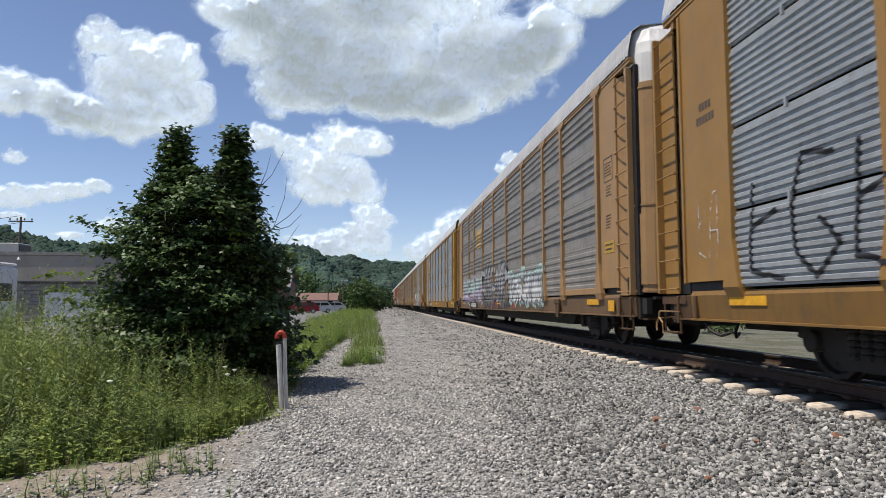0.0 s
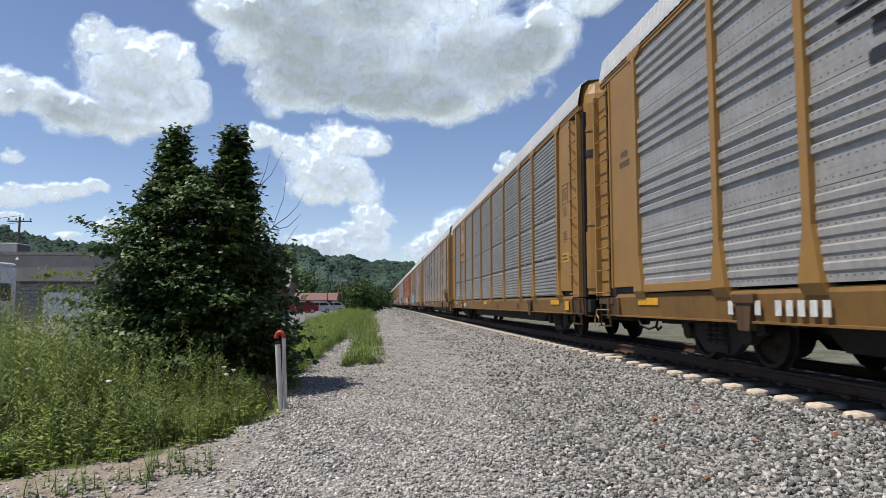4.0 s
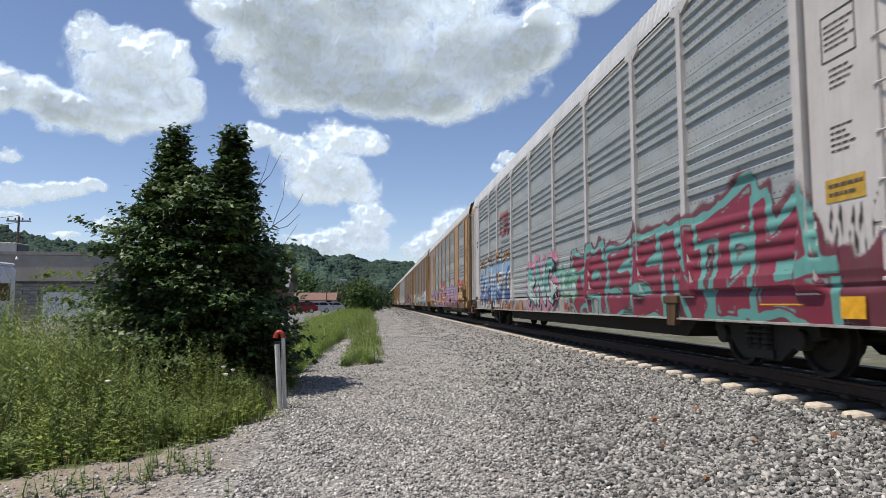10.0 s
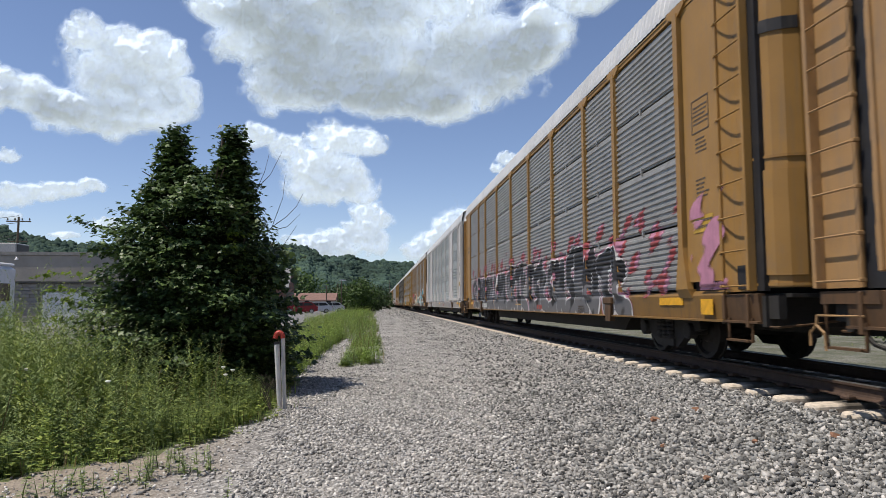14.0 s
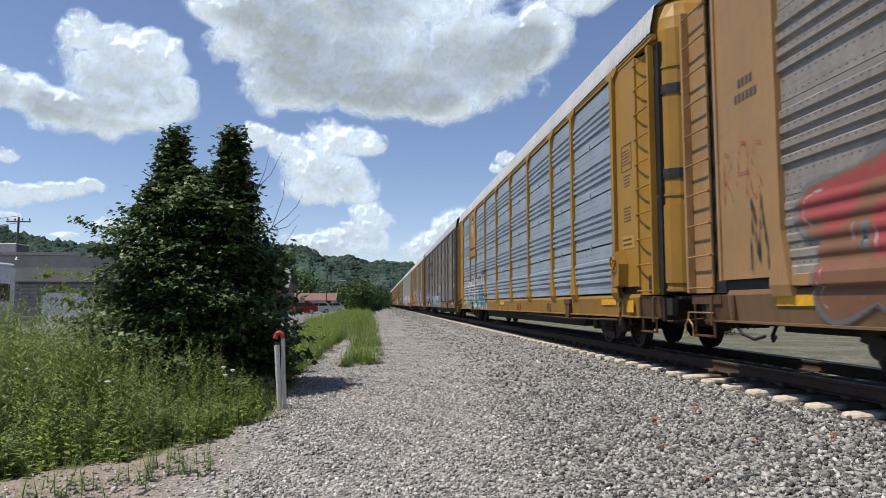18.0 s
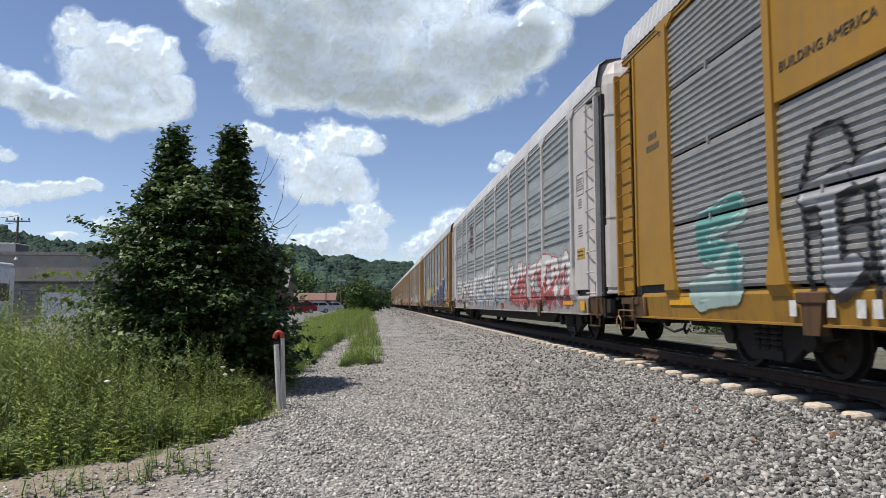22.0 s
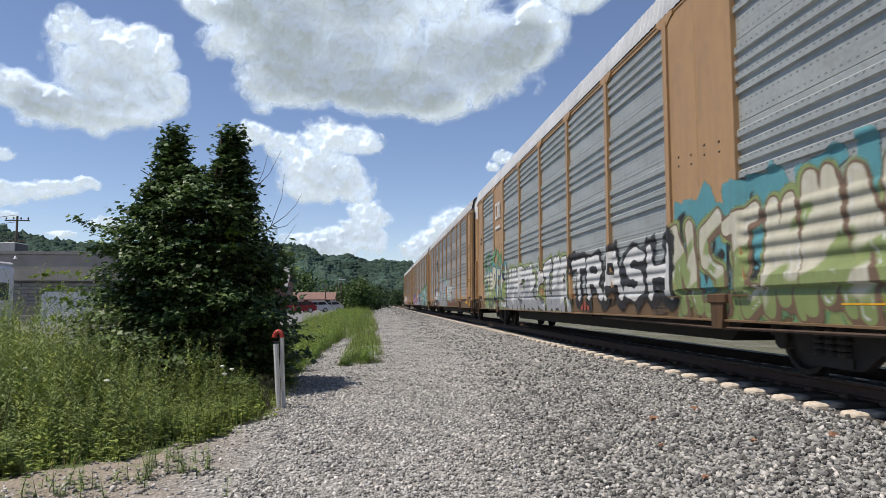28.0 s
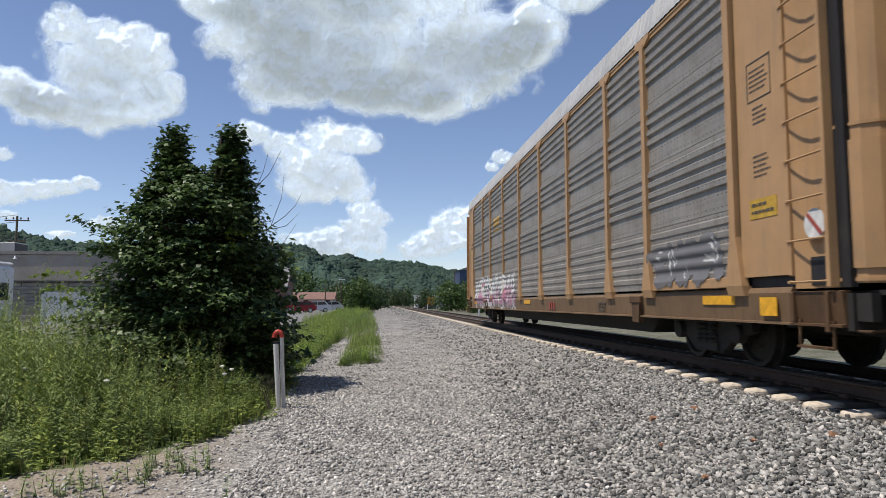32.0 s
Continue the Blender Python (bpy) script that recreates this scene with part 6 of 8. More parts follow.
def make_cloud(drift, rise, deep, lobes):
    """A billowed sheet of vapour. drift and rise: degrees over the whole run; deep: how grey its middle is painted;
    lobes: azimuth, elevation, half width, half height in degrees.
    """
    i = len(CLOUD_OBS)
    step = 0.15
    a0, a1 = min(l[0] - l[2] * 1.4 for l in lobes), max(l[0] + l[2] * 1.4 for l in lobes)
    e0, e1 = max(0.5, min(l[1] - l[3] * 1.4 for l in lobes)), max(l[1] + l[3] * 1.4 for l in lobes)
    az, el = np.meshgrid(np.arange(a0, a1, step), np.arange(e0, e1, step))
    d = np.full(az.shape, -9.0)
    heap = np.zeros(az.shape)
    for a, e, ra, re in lobes:
        q = 1 - ((az - a) / ra) ** 2 - ((el - e) / re * np.where(el < e, 1.12, 1.0)) ** 2
        d = np.maximum(d, q)
        heap += np.clip(q, 0, 1) * min(1.0, (ra * re) ** 0.5 / 4.0)
    size = min(2.6, 0.62 * max(l[3] for l in lobes))
    ragged, puff = np.zeros(az.shape), np.zeros(az.shape)
    for r in range(az.shape[0]):
        for c in range(az.shape[1]):
            if d[r, c] > -1.3:
                p = Vector((az[r, c] / size, el[r, c] / size, i * 7.3))
                ragged[r, c] = noise.fractal(p * 0.9, 0.85, 2.1, 6)
                k, amp = 0.8, 1.0
                for o in range(4):
                    puff[r, c] += amp * (noise.noise(p * k + Vector((0, 0, o * 3.1))) ** 2 + 0.006) ** 0.5
                    k, amp = k * 2.1, amp * 0.52
    rim = np.clip(d, -1, 1)
    edge_only = 1 - 0.8 * np.clip(rim / 0.6, 0, 1)
    thick = np.where(d > -1.3, np.minimum(rim, 0.55) + 0.3 * heap + (0.62 * ragged + 0.70 * (puff - 0.42)) * edge_only, -1)
    thick = np.clip(thick, -1, 1.5)
    bulge = 0.8 * np.clip(thick + 0.3, 0, 2) + 0.66 * puff + 0.2 * np.clip(ragged, -1, 1)
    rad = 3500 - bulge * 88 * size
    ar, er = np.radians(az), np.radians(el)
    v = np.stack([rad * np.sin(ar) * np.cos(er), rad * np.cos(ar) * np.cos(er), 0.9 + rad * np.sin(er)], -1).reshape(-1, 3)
    ny, nx = az.shape
    idx = np.arange(nx * ny).reshape(ny, nx)
    f = np.stack([idx[:-1, :-1], idx[:-1, 1:], idx[1:, 1:], idx[1:, :-1]], -1).reshape(-1, 4)
    f = f[(thick.reshape(-1)[f] > -0.25).any(1)]
    used = np.unique(f)
    remap = np.zeros(nx * ny, int)
    remap[used] = np.arange(len(used))
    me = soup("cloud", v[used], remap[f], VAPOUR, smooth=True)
    mid = sum(l[1] * l[2] for l in lobes) / sum(l[2] for l in lobes)
    depth = deep * np.clip(heap / heap.max() * 1.6, 0, 1.2) + 0.5 * np.clip((mid - el) / (e1 - e0), -0.6, 0.6)      # shade painted into the glow: greyer towards the middle of the base
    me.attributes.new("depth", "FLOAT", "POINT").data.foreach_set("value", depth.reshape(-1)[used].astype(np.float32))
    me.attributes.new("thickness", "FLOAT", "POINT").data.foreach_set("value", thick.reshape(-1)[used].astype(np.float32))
    ob = tagged(new("cloud", me), "white cumulus cloud with a grey base", "cloud", "drifting clouds")
    CLOUD_OBS.append((ob, drift, rise))


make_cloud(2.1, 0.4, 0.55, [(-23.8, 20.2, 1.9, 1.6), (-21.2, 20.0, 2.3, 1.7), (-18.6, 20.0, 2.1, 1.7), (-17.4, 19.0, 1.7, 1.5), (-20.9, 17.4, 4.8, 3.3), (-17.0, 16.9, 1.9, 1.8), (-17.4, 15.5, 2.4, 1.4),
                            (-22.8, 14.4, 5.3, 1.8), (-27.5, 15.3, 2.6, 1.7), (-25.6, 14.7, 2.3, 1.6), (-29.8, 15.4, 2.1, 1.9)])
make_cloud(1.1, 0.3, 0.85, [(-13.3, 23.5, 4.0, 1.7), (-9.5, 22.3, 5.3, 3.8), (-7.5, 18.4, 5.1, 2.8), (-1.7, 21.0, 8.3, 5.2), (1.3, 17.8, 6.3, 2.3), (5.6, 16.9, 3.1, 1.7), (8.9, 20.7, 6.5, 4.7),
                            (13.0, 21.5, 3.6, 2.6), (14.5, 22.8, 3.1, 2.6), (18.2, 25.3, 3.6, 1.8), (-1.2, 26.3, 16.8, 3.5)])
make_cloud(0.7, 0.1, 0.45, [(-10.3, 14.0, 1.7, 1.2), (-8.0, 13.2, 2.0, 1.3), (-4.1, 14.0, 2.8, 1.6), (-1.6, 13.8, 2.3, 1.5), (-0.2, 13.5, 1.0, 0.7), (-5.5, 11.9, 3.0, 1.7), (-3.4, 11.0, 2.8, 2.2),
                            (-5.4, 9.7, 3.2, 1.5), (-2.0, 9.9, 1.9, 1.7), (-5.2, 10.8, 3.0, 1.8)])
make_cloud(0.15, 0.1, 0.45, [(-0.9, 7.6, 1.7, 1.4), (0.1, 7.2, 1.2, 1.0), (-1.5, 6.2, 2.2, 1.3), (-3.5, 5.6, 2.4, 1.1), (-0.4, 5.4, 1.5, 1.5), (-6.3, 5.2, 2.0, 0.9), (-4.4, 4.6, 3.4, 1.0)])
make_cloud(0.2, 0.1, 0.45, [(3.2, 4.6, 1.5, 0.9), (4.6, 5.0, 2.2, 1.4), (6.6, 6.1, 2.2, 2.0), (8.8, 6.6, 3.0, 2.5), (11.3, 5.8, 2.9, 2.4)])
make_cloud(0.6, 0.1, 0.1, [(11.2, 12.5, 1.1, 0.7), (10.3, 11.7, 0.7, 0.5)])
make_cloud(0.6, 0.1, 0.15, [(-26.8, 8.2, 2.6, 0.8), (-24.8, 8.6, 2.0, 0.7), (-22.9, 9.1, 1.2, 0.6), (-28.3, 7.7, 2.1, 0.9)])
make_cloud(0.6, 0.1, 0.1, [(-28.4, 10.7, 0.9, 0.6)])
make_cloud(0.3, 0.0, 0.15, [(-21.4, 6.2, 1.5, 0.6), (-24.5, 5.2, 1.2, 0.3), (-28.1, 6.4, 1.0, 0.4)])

# ---- foliage helpers ----
ICO_V = np.array([(0, 0, 1), (0.894, 0, 0.447), (0.276, 0.851, 0.447), (-0.724, 0.526, 0.447), (-0.724, -0.526, 0.447), (0.276, -0.851, 0.447),
                  (0.724, 0.526, -0.447), (-0.276, 0.851, -0.447), (-0.894, 0, -0.447), (-0.276, -0.851, -0.447), (0.724, -0.526, -0.447), (0, 0, -1)])
ICO_F = np.array([(0, 1, 2), (0, 2, 3), (0, 3, 4), (0, 4, 5), (0, 5, 1), (1, 6, 2), (2, 7, 3), (3, 8, 4), (4, 9, 5), (5, 10, 1),
                  (2, 6, 7), (3, 7, 8), (4, 8, 9), (5, 9, 10), (1, 10, 6), (6, 11, 7), (7, 11, 8), (8, 11, 9), (9, 11, 10), (10, 11, 6)])


def frames_of(n, rs, up=None, tilt=1.0):
    """n random rotation matrices; with up, their z axis stays within tilt of it."""
    if up is None:
        z = rs.normal(size=(n, 3))
    else:
        z = np.asarray(up) + rs.normal(size=(n, 3)) * tilt
    z /= np.linalg.norm(z, axis=1)[:, None]
    a = rs.normal(size=(n, 3))
    x = np.cross(a, z)
    x /= np.linalg.norm(x, axis=1)[:, None]
    y = np.cross(z, x)
    return np.stack([x, y, z], -1)


def strew(tv, tf, pos, rot, size):
    """Copies of a small template joined into arrays."""
    n = len(pos)
    size = np.asarray(size, float)
    if size.ndim == 1:
        size = np.repeat(size[:, None], 3, 1)
    v = np.einsum("nij,nkj->nki", rot, tv[None] * size[:, None, :]) + pos[:, None, :]
    f = tf[None] + (np.arange(n) * len(tv))[:, None, None]
    return v.reshape(-1, 3), f.reshape(-1, tf.shape[1])


def spin(n, rs, lean=0.0):
    """Upright rotations about z with a slight lean."""
    a = rs.uniform(0, 2 * math.pi, n)
    c, s, o, i = np.cos(a), np.sin(a), np.zeros(n), np.ones(n)
    r = np.stack([np.stack([c, -s, o], -1), np.stack([s, c, o], -1), np.stack([o, o, i], -1)], 1)
    if lean:
        r[:, 0, 2] += rs.normal(size=n) * lean
        r[:, 1, 2] += rs.normal(size=n) * lean
    return r


# ---- wooded hills ----
def hill_mesh(name, skyline, near, far, base, count, size, seed, mat):
    """A slope under a skyline given as (azimuth, elevation) in degrees, covered with lumpy crowns."""
    rs = np.random.RandomState(seed)
    az = np.array([a for a, e in skyline])
    top = np.tan(np.radians([e for a, e in skyline])) * far
    n = 140
    aa, k = np.meshgrid(np.linspace(az[0], az[-1], n), np.linspace(0, 1.12, 16))
    def surf(a, t):
        h = np.interp(a, az, top)
        dist = near + (far - near) * np.clip(t, 0, 1.2)
        wave = np.sin(a * 1.7 + t * 3) * 0.05 + np.sin(a * 4.1 + seed) * 0.03
        z = base + (h - size * 0.55 - base) * np.clip(np.where(t < 1, t ** 1.15, 2 - t) + wave * np.sin(np.clip(t, 0, 1) * math.pi), 0, 1)
        r = np.radians(a)
        return np.stack([dist * np.sin(r), dist * np.cos(r), z], -1)
    v = surf(aa, k).reshape(-1, 3)
    idx = np.arange(v.shape[0]).reshape(16, n)
    slope_f = np.stack([idx[:-1, :-1], idx[:-1, 1:], idx[1:, 1:], idx[1:, :-1]], -1).reshape(-1, 4)
    hill = tagged(new(name, soup(name, v, slope_f, mat, smooth=True)), "steep green wooded hillside", "hill", kind="structure")
    pos = surf(rs.uniform(az[0], az[-1], count), rs.uniform(0, 1, count) ** 0.85)
    s = size * rs.uniform(0.55, 1.15, count)
    crest = rs.uniform(size=count) < 0.025        # single big crowns stand out of the skyline
    pos[crest] = surf(rs.uniform(az[0], az[-1], crest.sum()), rs.uniform(0.93, 1.0, crest.sum()))
    s[crest] *= 1.45
    tv = ICO_V * rs.uniform(0.75, 1.2, (12, 1))
    cv, cf = strew(tv, ICO_F, pos, frames_of(count, rs, (0, 0, 1), 0.5), np.stack([s, s, s * rs.uniform(0.8, 1.25, count)], 1))
    cv += rs.normal(size=cv.shape) * size * 0.06
    tagged(new(name.replace("hill", "woods"), soup("woods", cv, cf, mat, smooth=True)), "dense dark green summer woods on the hill", "woods", kind="stuff")


_m = Nodes("hill_woods")
# distance haze painted into the foliage colour: bluish tones, little contrast
_a = _m.ramp(_m.island(), [(0.0, (0.033, 0.054, 0.046)), (0.6, (0.039, 0.062, 0.049)), (1.0, (0.048, 0.074, 0.050))])
_b = _m.ramp(_m.noise(3.0, 5, 0.7), [(0.3, 0.78), (0.7, 1.2)])
_d = _m.ramp(_m.noise(70.0, 4), [(0.35, 0.75), (0.72, 1.9)])
_m.bump(_m.noise(2.0, 4, 0.7), 0.5, 1.2)
HILL = _m.set(_m.mix(1.0, _m.mix(1.0, _a, _b, "MULTIPLY"), _d, "MULTIPLY"), 0.95, 0.0, 0.05)
hill_mesh("hill_far", [(-40, 5.0), (-30, 4.9), (-20, 4.4), (-11, 4.3), (-5, 4.15), (-4.2, 4.0), (-2.5, 4.3), (-0.9, 3.7), (0.1, 3.8), (2.3, 3.65), (4.4, 3.4), (7.1, 2.7), (11.3, 2.2), (21, 1.4), (40, 1.0), (60, 1.2)],
          620, 1150, -2, 21000, 4.2, 5, HILL)
hill_mesh("hill_near", [(-60, 5.0), (-40, 5.6), (-30, 5.9), (-28.6, 5.7), (-27, 5.1), (-25, 4.8), (-23, 4.65), (-19, 4.9), (-15, 5.2), (-11.4, 5.2), (-8, 5.05), (-6, 4.85), (-5.2, 4.4), (-4.4, 3.5), (-3, 2.6), (-1.5, 1.7), (0.5, 0.7)],
          330, 560, -2, 17000, 2.5, 8, HILL)


# ---- the large maple beside the track ----
MAPLE = np.array([(0, 0, 0), (0.30, 0.12, 0.03), (0.50, 0.42, -0.02), (0.20, 0.50, 0.03), (0, 1.0, -0.06), (-0.20, 0.50, 0.03), (-0.50, 0.42, -0.02), (-0.30, 0.12, 0.03)])
MAPLE_F = np.array([(0, 1, 3), (1, 2, 3), (0, 3, 5), (3, 4, 5), (0, 5, 7), (5, 6, 7)])
bark = plain("grey_bark", (0.10, 0.08, 0.06), 0.9, size=0.05, vary=0.35, bump=0.8)
MAPLE_LEAF = leaf_mat("maple_leaf", (0.022, 0.046, 0.016), (0.135, 0.205, 0.065), 0.46, 0.22)
YOUNG_LEAF = leaf_mat("young_maple_leaf", (0.09, 0.15, 0.025), (0.26, 0.34, 0.06), 0.45, 0.35)


def crown_points(n, rs, zs, left, right, cx, depth, lo=0.35):
    """Points in a crown whose left and right reach is given by height, thicker towards the shell."""
    z = rs.uniform(zs[0], zs[-1], n * 2)
    wl, wr = np.interp(z, zs, left), np.interp(z, zs, right)
    keep = rs.uniform(0, 1, n * 2) < (wl + wr) / max(np.array(left) + np.array(right))
    z, wl, wr = z[keep][:n], wl[keep][:n], wr[keep][:n]
    a = rs.uniform(0, 2 * math.pi, len(z))
    r = rs.uniform(lo ** 2, 1, len(z)) ** 0.5
    lump = 0.84 + 0.17 * np.sin(a * 3 + z * 4.3) + 0.13 * np.sin(a * 7 - z * 9.1) + 0.06 * np.sin(z * 17)
    w = np.where(np.cos(a) < 0, wl, wr)
    x = cx + np.cos(a) * r * w * lump
    y = np.sin(a) * r * (wl + wr) / 2 * depth * lump
    out = np.stack([np.cos(a) * w, np.sin(a) * w * depth, np.full(len(z), 0.35)], -1)
    return np.stack([x, y, z], -1), out


def leaves_on(pts, out, per, rs, spread, size, tilt=0.55, droop=0.0, shape=None, flat=0.45):
    pos = np.repeat(pts, per, 0) + rs.normal(size=(len(pts) * per, 3)) * np.array([spread, spread, spread * flat])
    o = np.repeat(out, per, 0)
    o = o / np.maximum(np.linalg.norm(o, axis=1)[:, None], 1e-6)
    up = o * (0.25 if flat < 0.4 else 0.55) + np.array([0, 0, 0.85 - droop])
    s = size * rs.uniform(0.6, 1.2, len(pos))
    return strew(*(shape or (MAPLE, MAPLE_F)), pos, frames_of(len(pos), rs, up, tilt), s)


def make_maple():
    rs = np.random.RandomState(21)
    base = (-3.35, 12.5, float(height(-3.35, 12.5)))
    tree = thing("maple_tree", "large dense dark green maple with two tops", "tree", base)
    zb = base[2]
    b = Build()
    for dx, top, r in ((-0.35, 4.0, 0.085), (0.42, 4.1, 0.08), (-0.9, 3.0, 0.05), (0.95, 2.7, 0.05), (0.05, 3.3, 0.06)):
        path = [(dx * 0.15, 0, 0)] + [(dx * (0.25 + 0.75 * t) + 0.05 * math.sin(9 * t + dx), 0.1 * math.sin(5 * t + dx), (top - zb) * t) for t in (0.15, 0.35, 0.6, 0.8, 1.0)]
        b.tube(path, r, 8, taper=0.25)
    part("trunk", b, bark, tree, "grey-brown forked stems")
    limb = random.Random(4)
    for i in range(26):
        t = limb.uniform(0.12, 0.85)
        a, ln = limb.uniform(0, 6.28), (1.9 * (1 - t) + 0.35) * limb.uniform(0.6, 1.0)
        z = (3.9 - zb) * t
        x0 = 0.35 * t * (1 if math.cos(a) > 0 else -1)
        b = Build().tube([(x0, 0, z), (x0 + math.cos(a) * ln * 0.5, math.sin(a) * ln * 0.5, z + 0.25), (x0 + math.cos(a) * ln, math.sin(a) * ln, z + 0.45)], 0.026, 5, taper=0.3)
        part("limb", b, bark, tree)
    crowns = [
        (620, (2.5, 3.0, 3.3, 3.65, 3.95, 4.2), (0.66, 0.52, 0.38, 0.24, 0.10, 0.01), (0.44, 0.34, 0.22, 0.14, 0.07, 0.01), -0.44, 0.8, 0.25),
        (560, (2.5, 3.0, 3.4, 3.8, 4.08, 4.3), (0.42, 0.32, 0.22, 0.15, 0.09, 0.01), (0.48, 0.36, 0.28, 0.18, 0.10, 0.01), 0.60, 0.8, 0.25),
        (3300, (-0.75, -0.3, 0.27, 0.67, 1.08, 1.6, 2.0, 2.35, 2.63, 2.9, 3.15, 3.4), (1.15, 1.70, 1.88, 1.93, 1.92, 1.90, 1.74, 1.44, 1.34, 1.14, 0.80, 0.3), (1.45, 1.80, 1.86, 1.80, 1.55, 1.28, 1.26, 1.34, 1.30, 1.06, 0.75, 0.3), 0.0, 0.85, 0.5),
    ]
    for n, zs, left, right, cx, depth, lo in crowns:
        pts, out = crown_points(int(n * 0.55), rs, zs, left, right, cx, depth, lo)
        pts[:, 2] -= zb
        pts[:, 2] -= 0.07 * np.hypot(pts[:, 0] - cx, pts[:, 1])
        v, f = leaves_on(pts, out, 30, rs, 0.15 if n > 1000 else 0.105, 0.105, 0.34, flat=0.22)
        part("crown", soup("crown", v, f, MAPLE_LEAF), parent=tree, label="dense dark green lobed leaves")
    # the dense dark inside, seen under the hollow
    k = 420
    inner = np.stack([rs.uniform(-0.9, 1.5, k), rs.uniform(0.25, 1.5, k), rs.uniform(-0.75, 2.2, k) - zb], -1)
    v, f = leaves_on(inner, np.tile((0.3, -0.6, 0.3), (k, 1)), 14, rs, 0.2, 0.17, 0.6)
    part("crown", soup("crown", v, f, MAPLE_LEAF), parent=tree, label="shaded inner leaves")
    # sprigs that reach out of the outline, the low ones with young pale leaves
    sprig = random.Random(8)
    for x, z, ln in ((-1.65, 2.28, 0.2), (-1.75, 1.36, 0.62), (-1.8, 1.10, 0.5), (-1.8, 0.92, 0.35), (-1.8, 0.60, 0.5), (0.78, 2.1, 0.2), (0.72, 1.85, 0.2)):
        s = -1 if x < 0 else 1
        pts = np.array([(x + s * ln * t, -0.75 + sprig.uniform(-0.1, 0.1), z - zb + 0.05 * math.sin(3 * t)) for t in np.linspace(-0.3, 1, 9)])
        v, f = leaves_on(pts, np.tile((s, 0, 0.3), (9, 1)), 5, rs, 0.05, 0.10, 0.4)
        tagged(part("sprig", soup("sprig", v, f, MAPLE_LEAF if z > 2.2 else YOUNG_LEAF), parent=tree), kind="stuff")
    for path in (((0.8, 2.6), (1.05, 3.10), (1.17, 3.4), (1.25, 3.75)), ((1.05, 3.1), (1.28, 3.35), (1.49, 3.80)), ((1.1, 2.0), (1.33, 2.35), (1.52, 2.9), (1.56, 3.35)),
                 ((1.33, 2.35), (1.6, 2.55), (1.78, 2.75), (1.9, 3.0)), ((1.4, 2.3), (1.62, 2.36), (1.85, 2.6)), ((1.2, 1.8), (1.55, 2.0), (1.80, 2.4))):
        b = Build().tube([(x, 0.1, z - zb) for x, z in path], 0.008, 5, taper=0.35)
        part("bare_twig", b, bark, tree, "bare dead twig")


make_maple()

# ---- weeds and grass ----
BLADE = np.array([(-0.5, 0, 0), (0.5, 0, 0), (-0.38, 0.05, 0.45), (0.38, 0.05, 0.45), (0, 0.25, 1.0)])
BLADE_F = np.array([(0, 1, 2), (1, 3, 2), (2, 3, 4)])
LEAFLET = np.array([(0, 0, 0), (0.16, 0.5, 0.05), (0, 1, -0.1), (-0.16, 0.5, 0.05)])
LEAFLET_F = np.array([(0, 1, 2), (0, 2, 3)])
WEED = leaf_mat("weed_leaf", (0.07, 0.125, 0.026), (0.33, 0.39, 0.10), 0.55, 0.3)
WEED2 = leaf_mat("mugwort_leaf", (0.12, 0.175, 0.055), (0.28, 0.35, 0.13), 0.6, 0.25)
GRASS = leaf_mat("grass_blade", (0.12, 0.19, 0.045), (0.34, 0.42, 0.11), 0.55, 0.35)
STRIP = leaf_mat("strip_weed_leaf", (0.14, 0.22, 0.045), (0.36, 0.47, 0.11), 0.55, 0.35)
DRY = leaf_mat("dry_blade", (0.18, 0.14, 0.06), (0.34, 0.28, 0.14), 0.7, 0.2)


def weed_template(rs, tall, n, leaf, spread=0.10):
    """One leafy stalk: leaflets up a thin stem, shorter towards the tip."""
    z = np.linspace(0.06, 1.0, n) * tall
    a = rs.uniform(0, 6.28, n)
    pos = np.stack([np.cos(a) * 0.01, np.sin(a) * 0.01, z], -1)
    out = np.stack([np.cos(a), np.sin(a), np.full(n, 0.45)], -1)
    out /= np.linalg.norm(out, axis=1)[:, None]
    side = np.cross(out, (0, 0, 1.0))
    side /= np.linalg.norm(side, axis=1)[:, None]
    nor = np.cross(side, out)
    rot = np.stack([side, out, nor], -1)
    s = leaf * (1.15 - 0.75 * z / tall) * rs.uniform(0.7, 1.25, n)
    v, f = strew(LEAFLET, LEAFLET_F, pos, rot, np.stack([s * 1.2, s, s], 1))
    st = np.array([(-0.006, 0, 0), (0.006, 0, 0), (0, 0, tall), (0, -0.006, 0), (0, 0.006, 0)])
    return np.concatenate([v, st]), np.concatenate([f, np.array([(0, 1, 2), (3, 4, 2)]) + len(v)])


def scatter_weeds(name, label, mat, pos, tall, seed, n=46, leaf=0.13, kinds=4):
    rs = np.random.RandomState(seed)
    vs, fs, o = [], [], 0
    for k in range(kinds):
        mine = pos[k::kinds]
        if not len(mine):
            continue
        tv, tf = weed_template(rs, 1.0, n, leaf)
        t = tall[k::kinds]
        v, f = strew(tv, tf, mine, spin(len(mine), rs, 0.13), np.stack([np.ones(len(t)) * 0.95, np.ones(len(t)) * 0.95, t], 1))
        vs.append(v), fs.append(f + o)
        o += len(v)
    return tagged(new(name, soup(name, np.concatenate(vs), np.concatenate(fs), mat)), label, "weeds", kind="stuff")


def spread(n, x0, x1, y0, y1, rs):
    p = np.stack([rs.uniform(x0, x1, n), rs.uniform(y0, y1, n)], -1)
    return p


def on_ground(p):
    return np.stack([p[:, 0], p[:, 1], height(p[:, 0], p[:, 1]) - 0.02], -1)


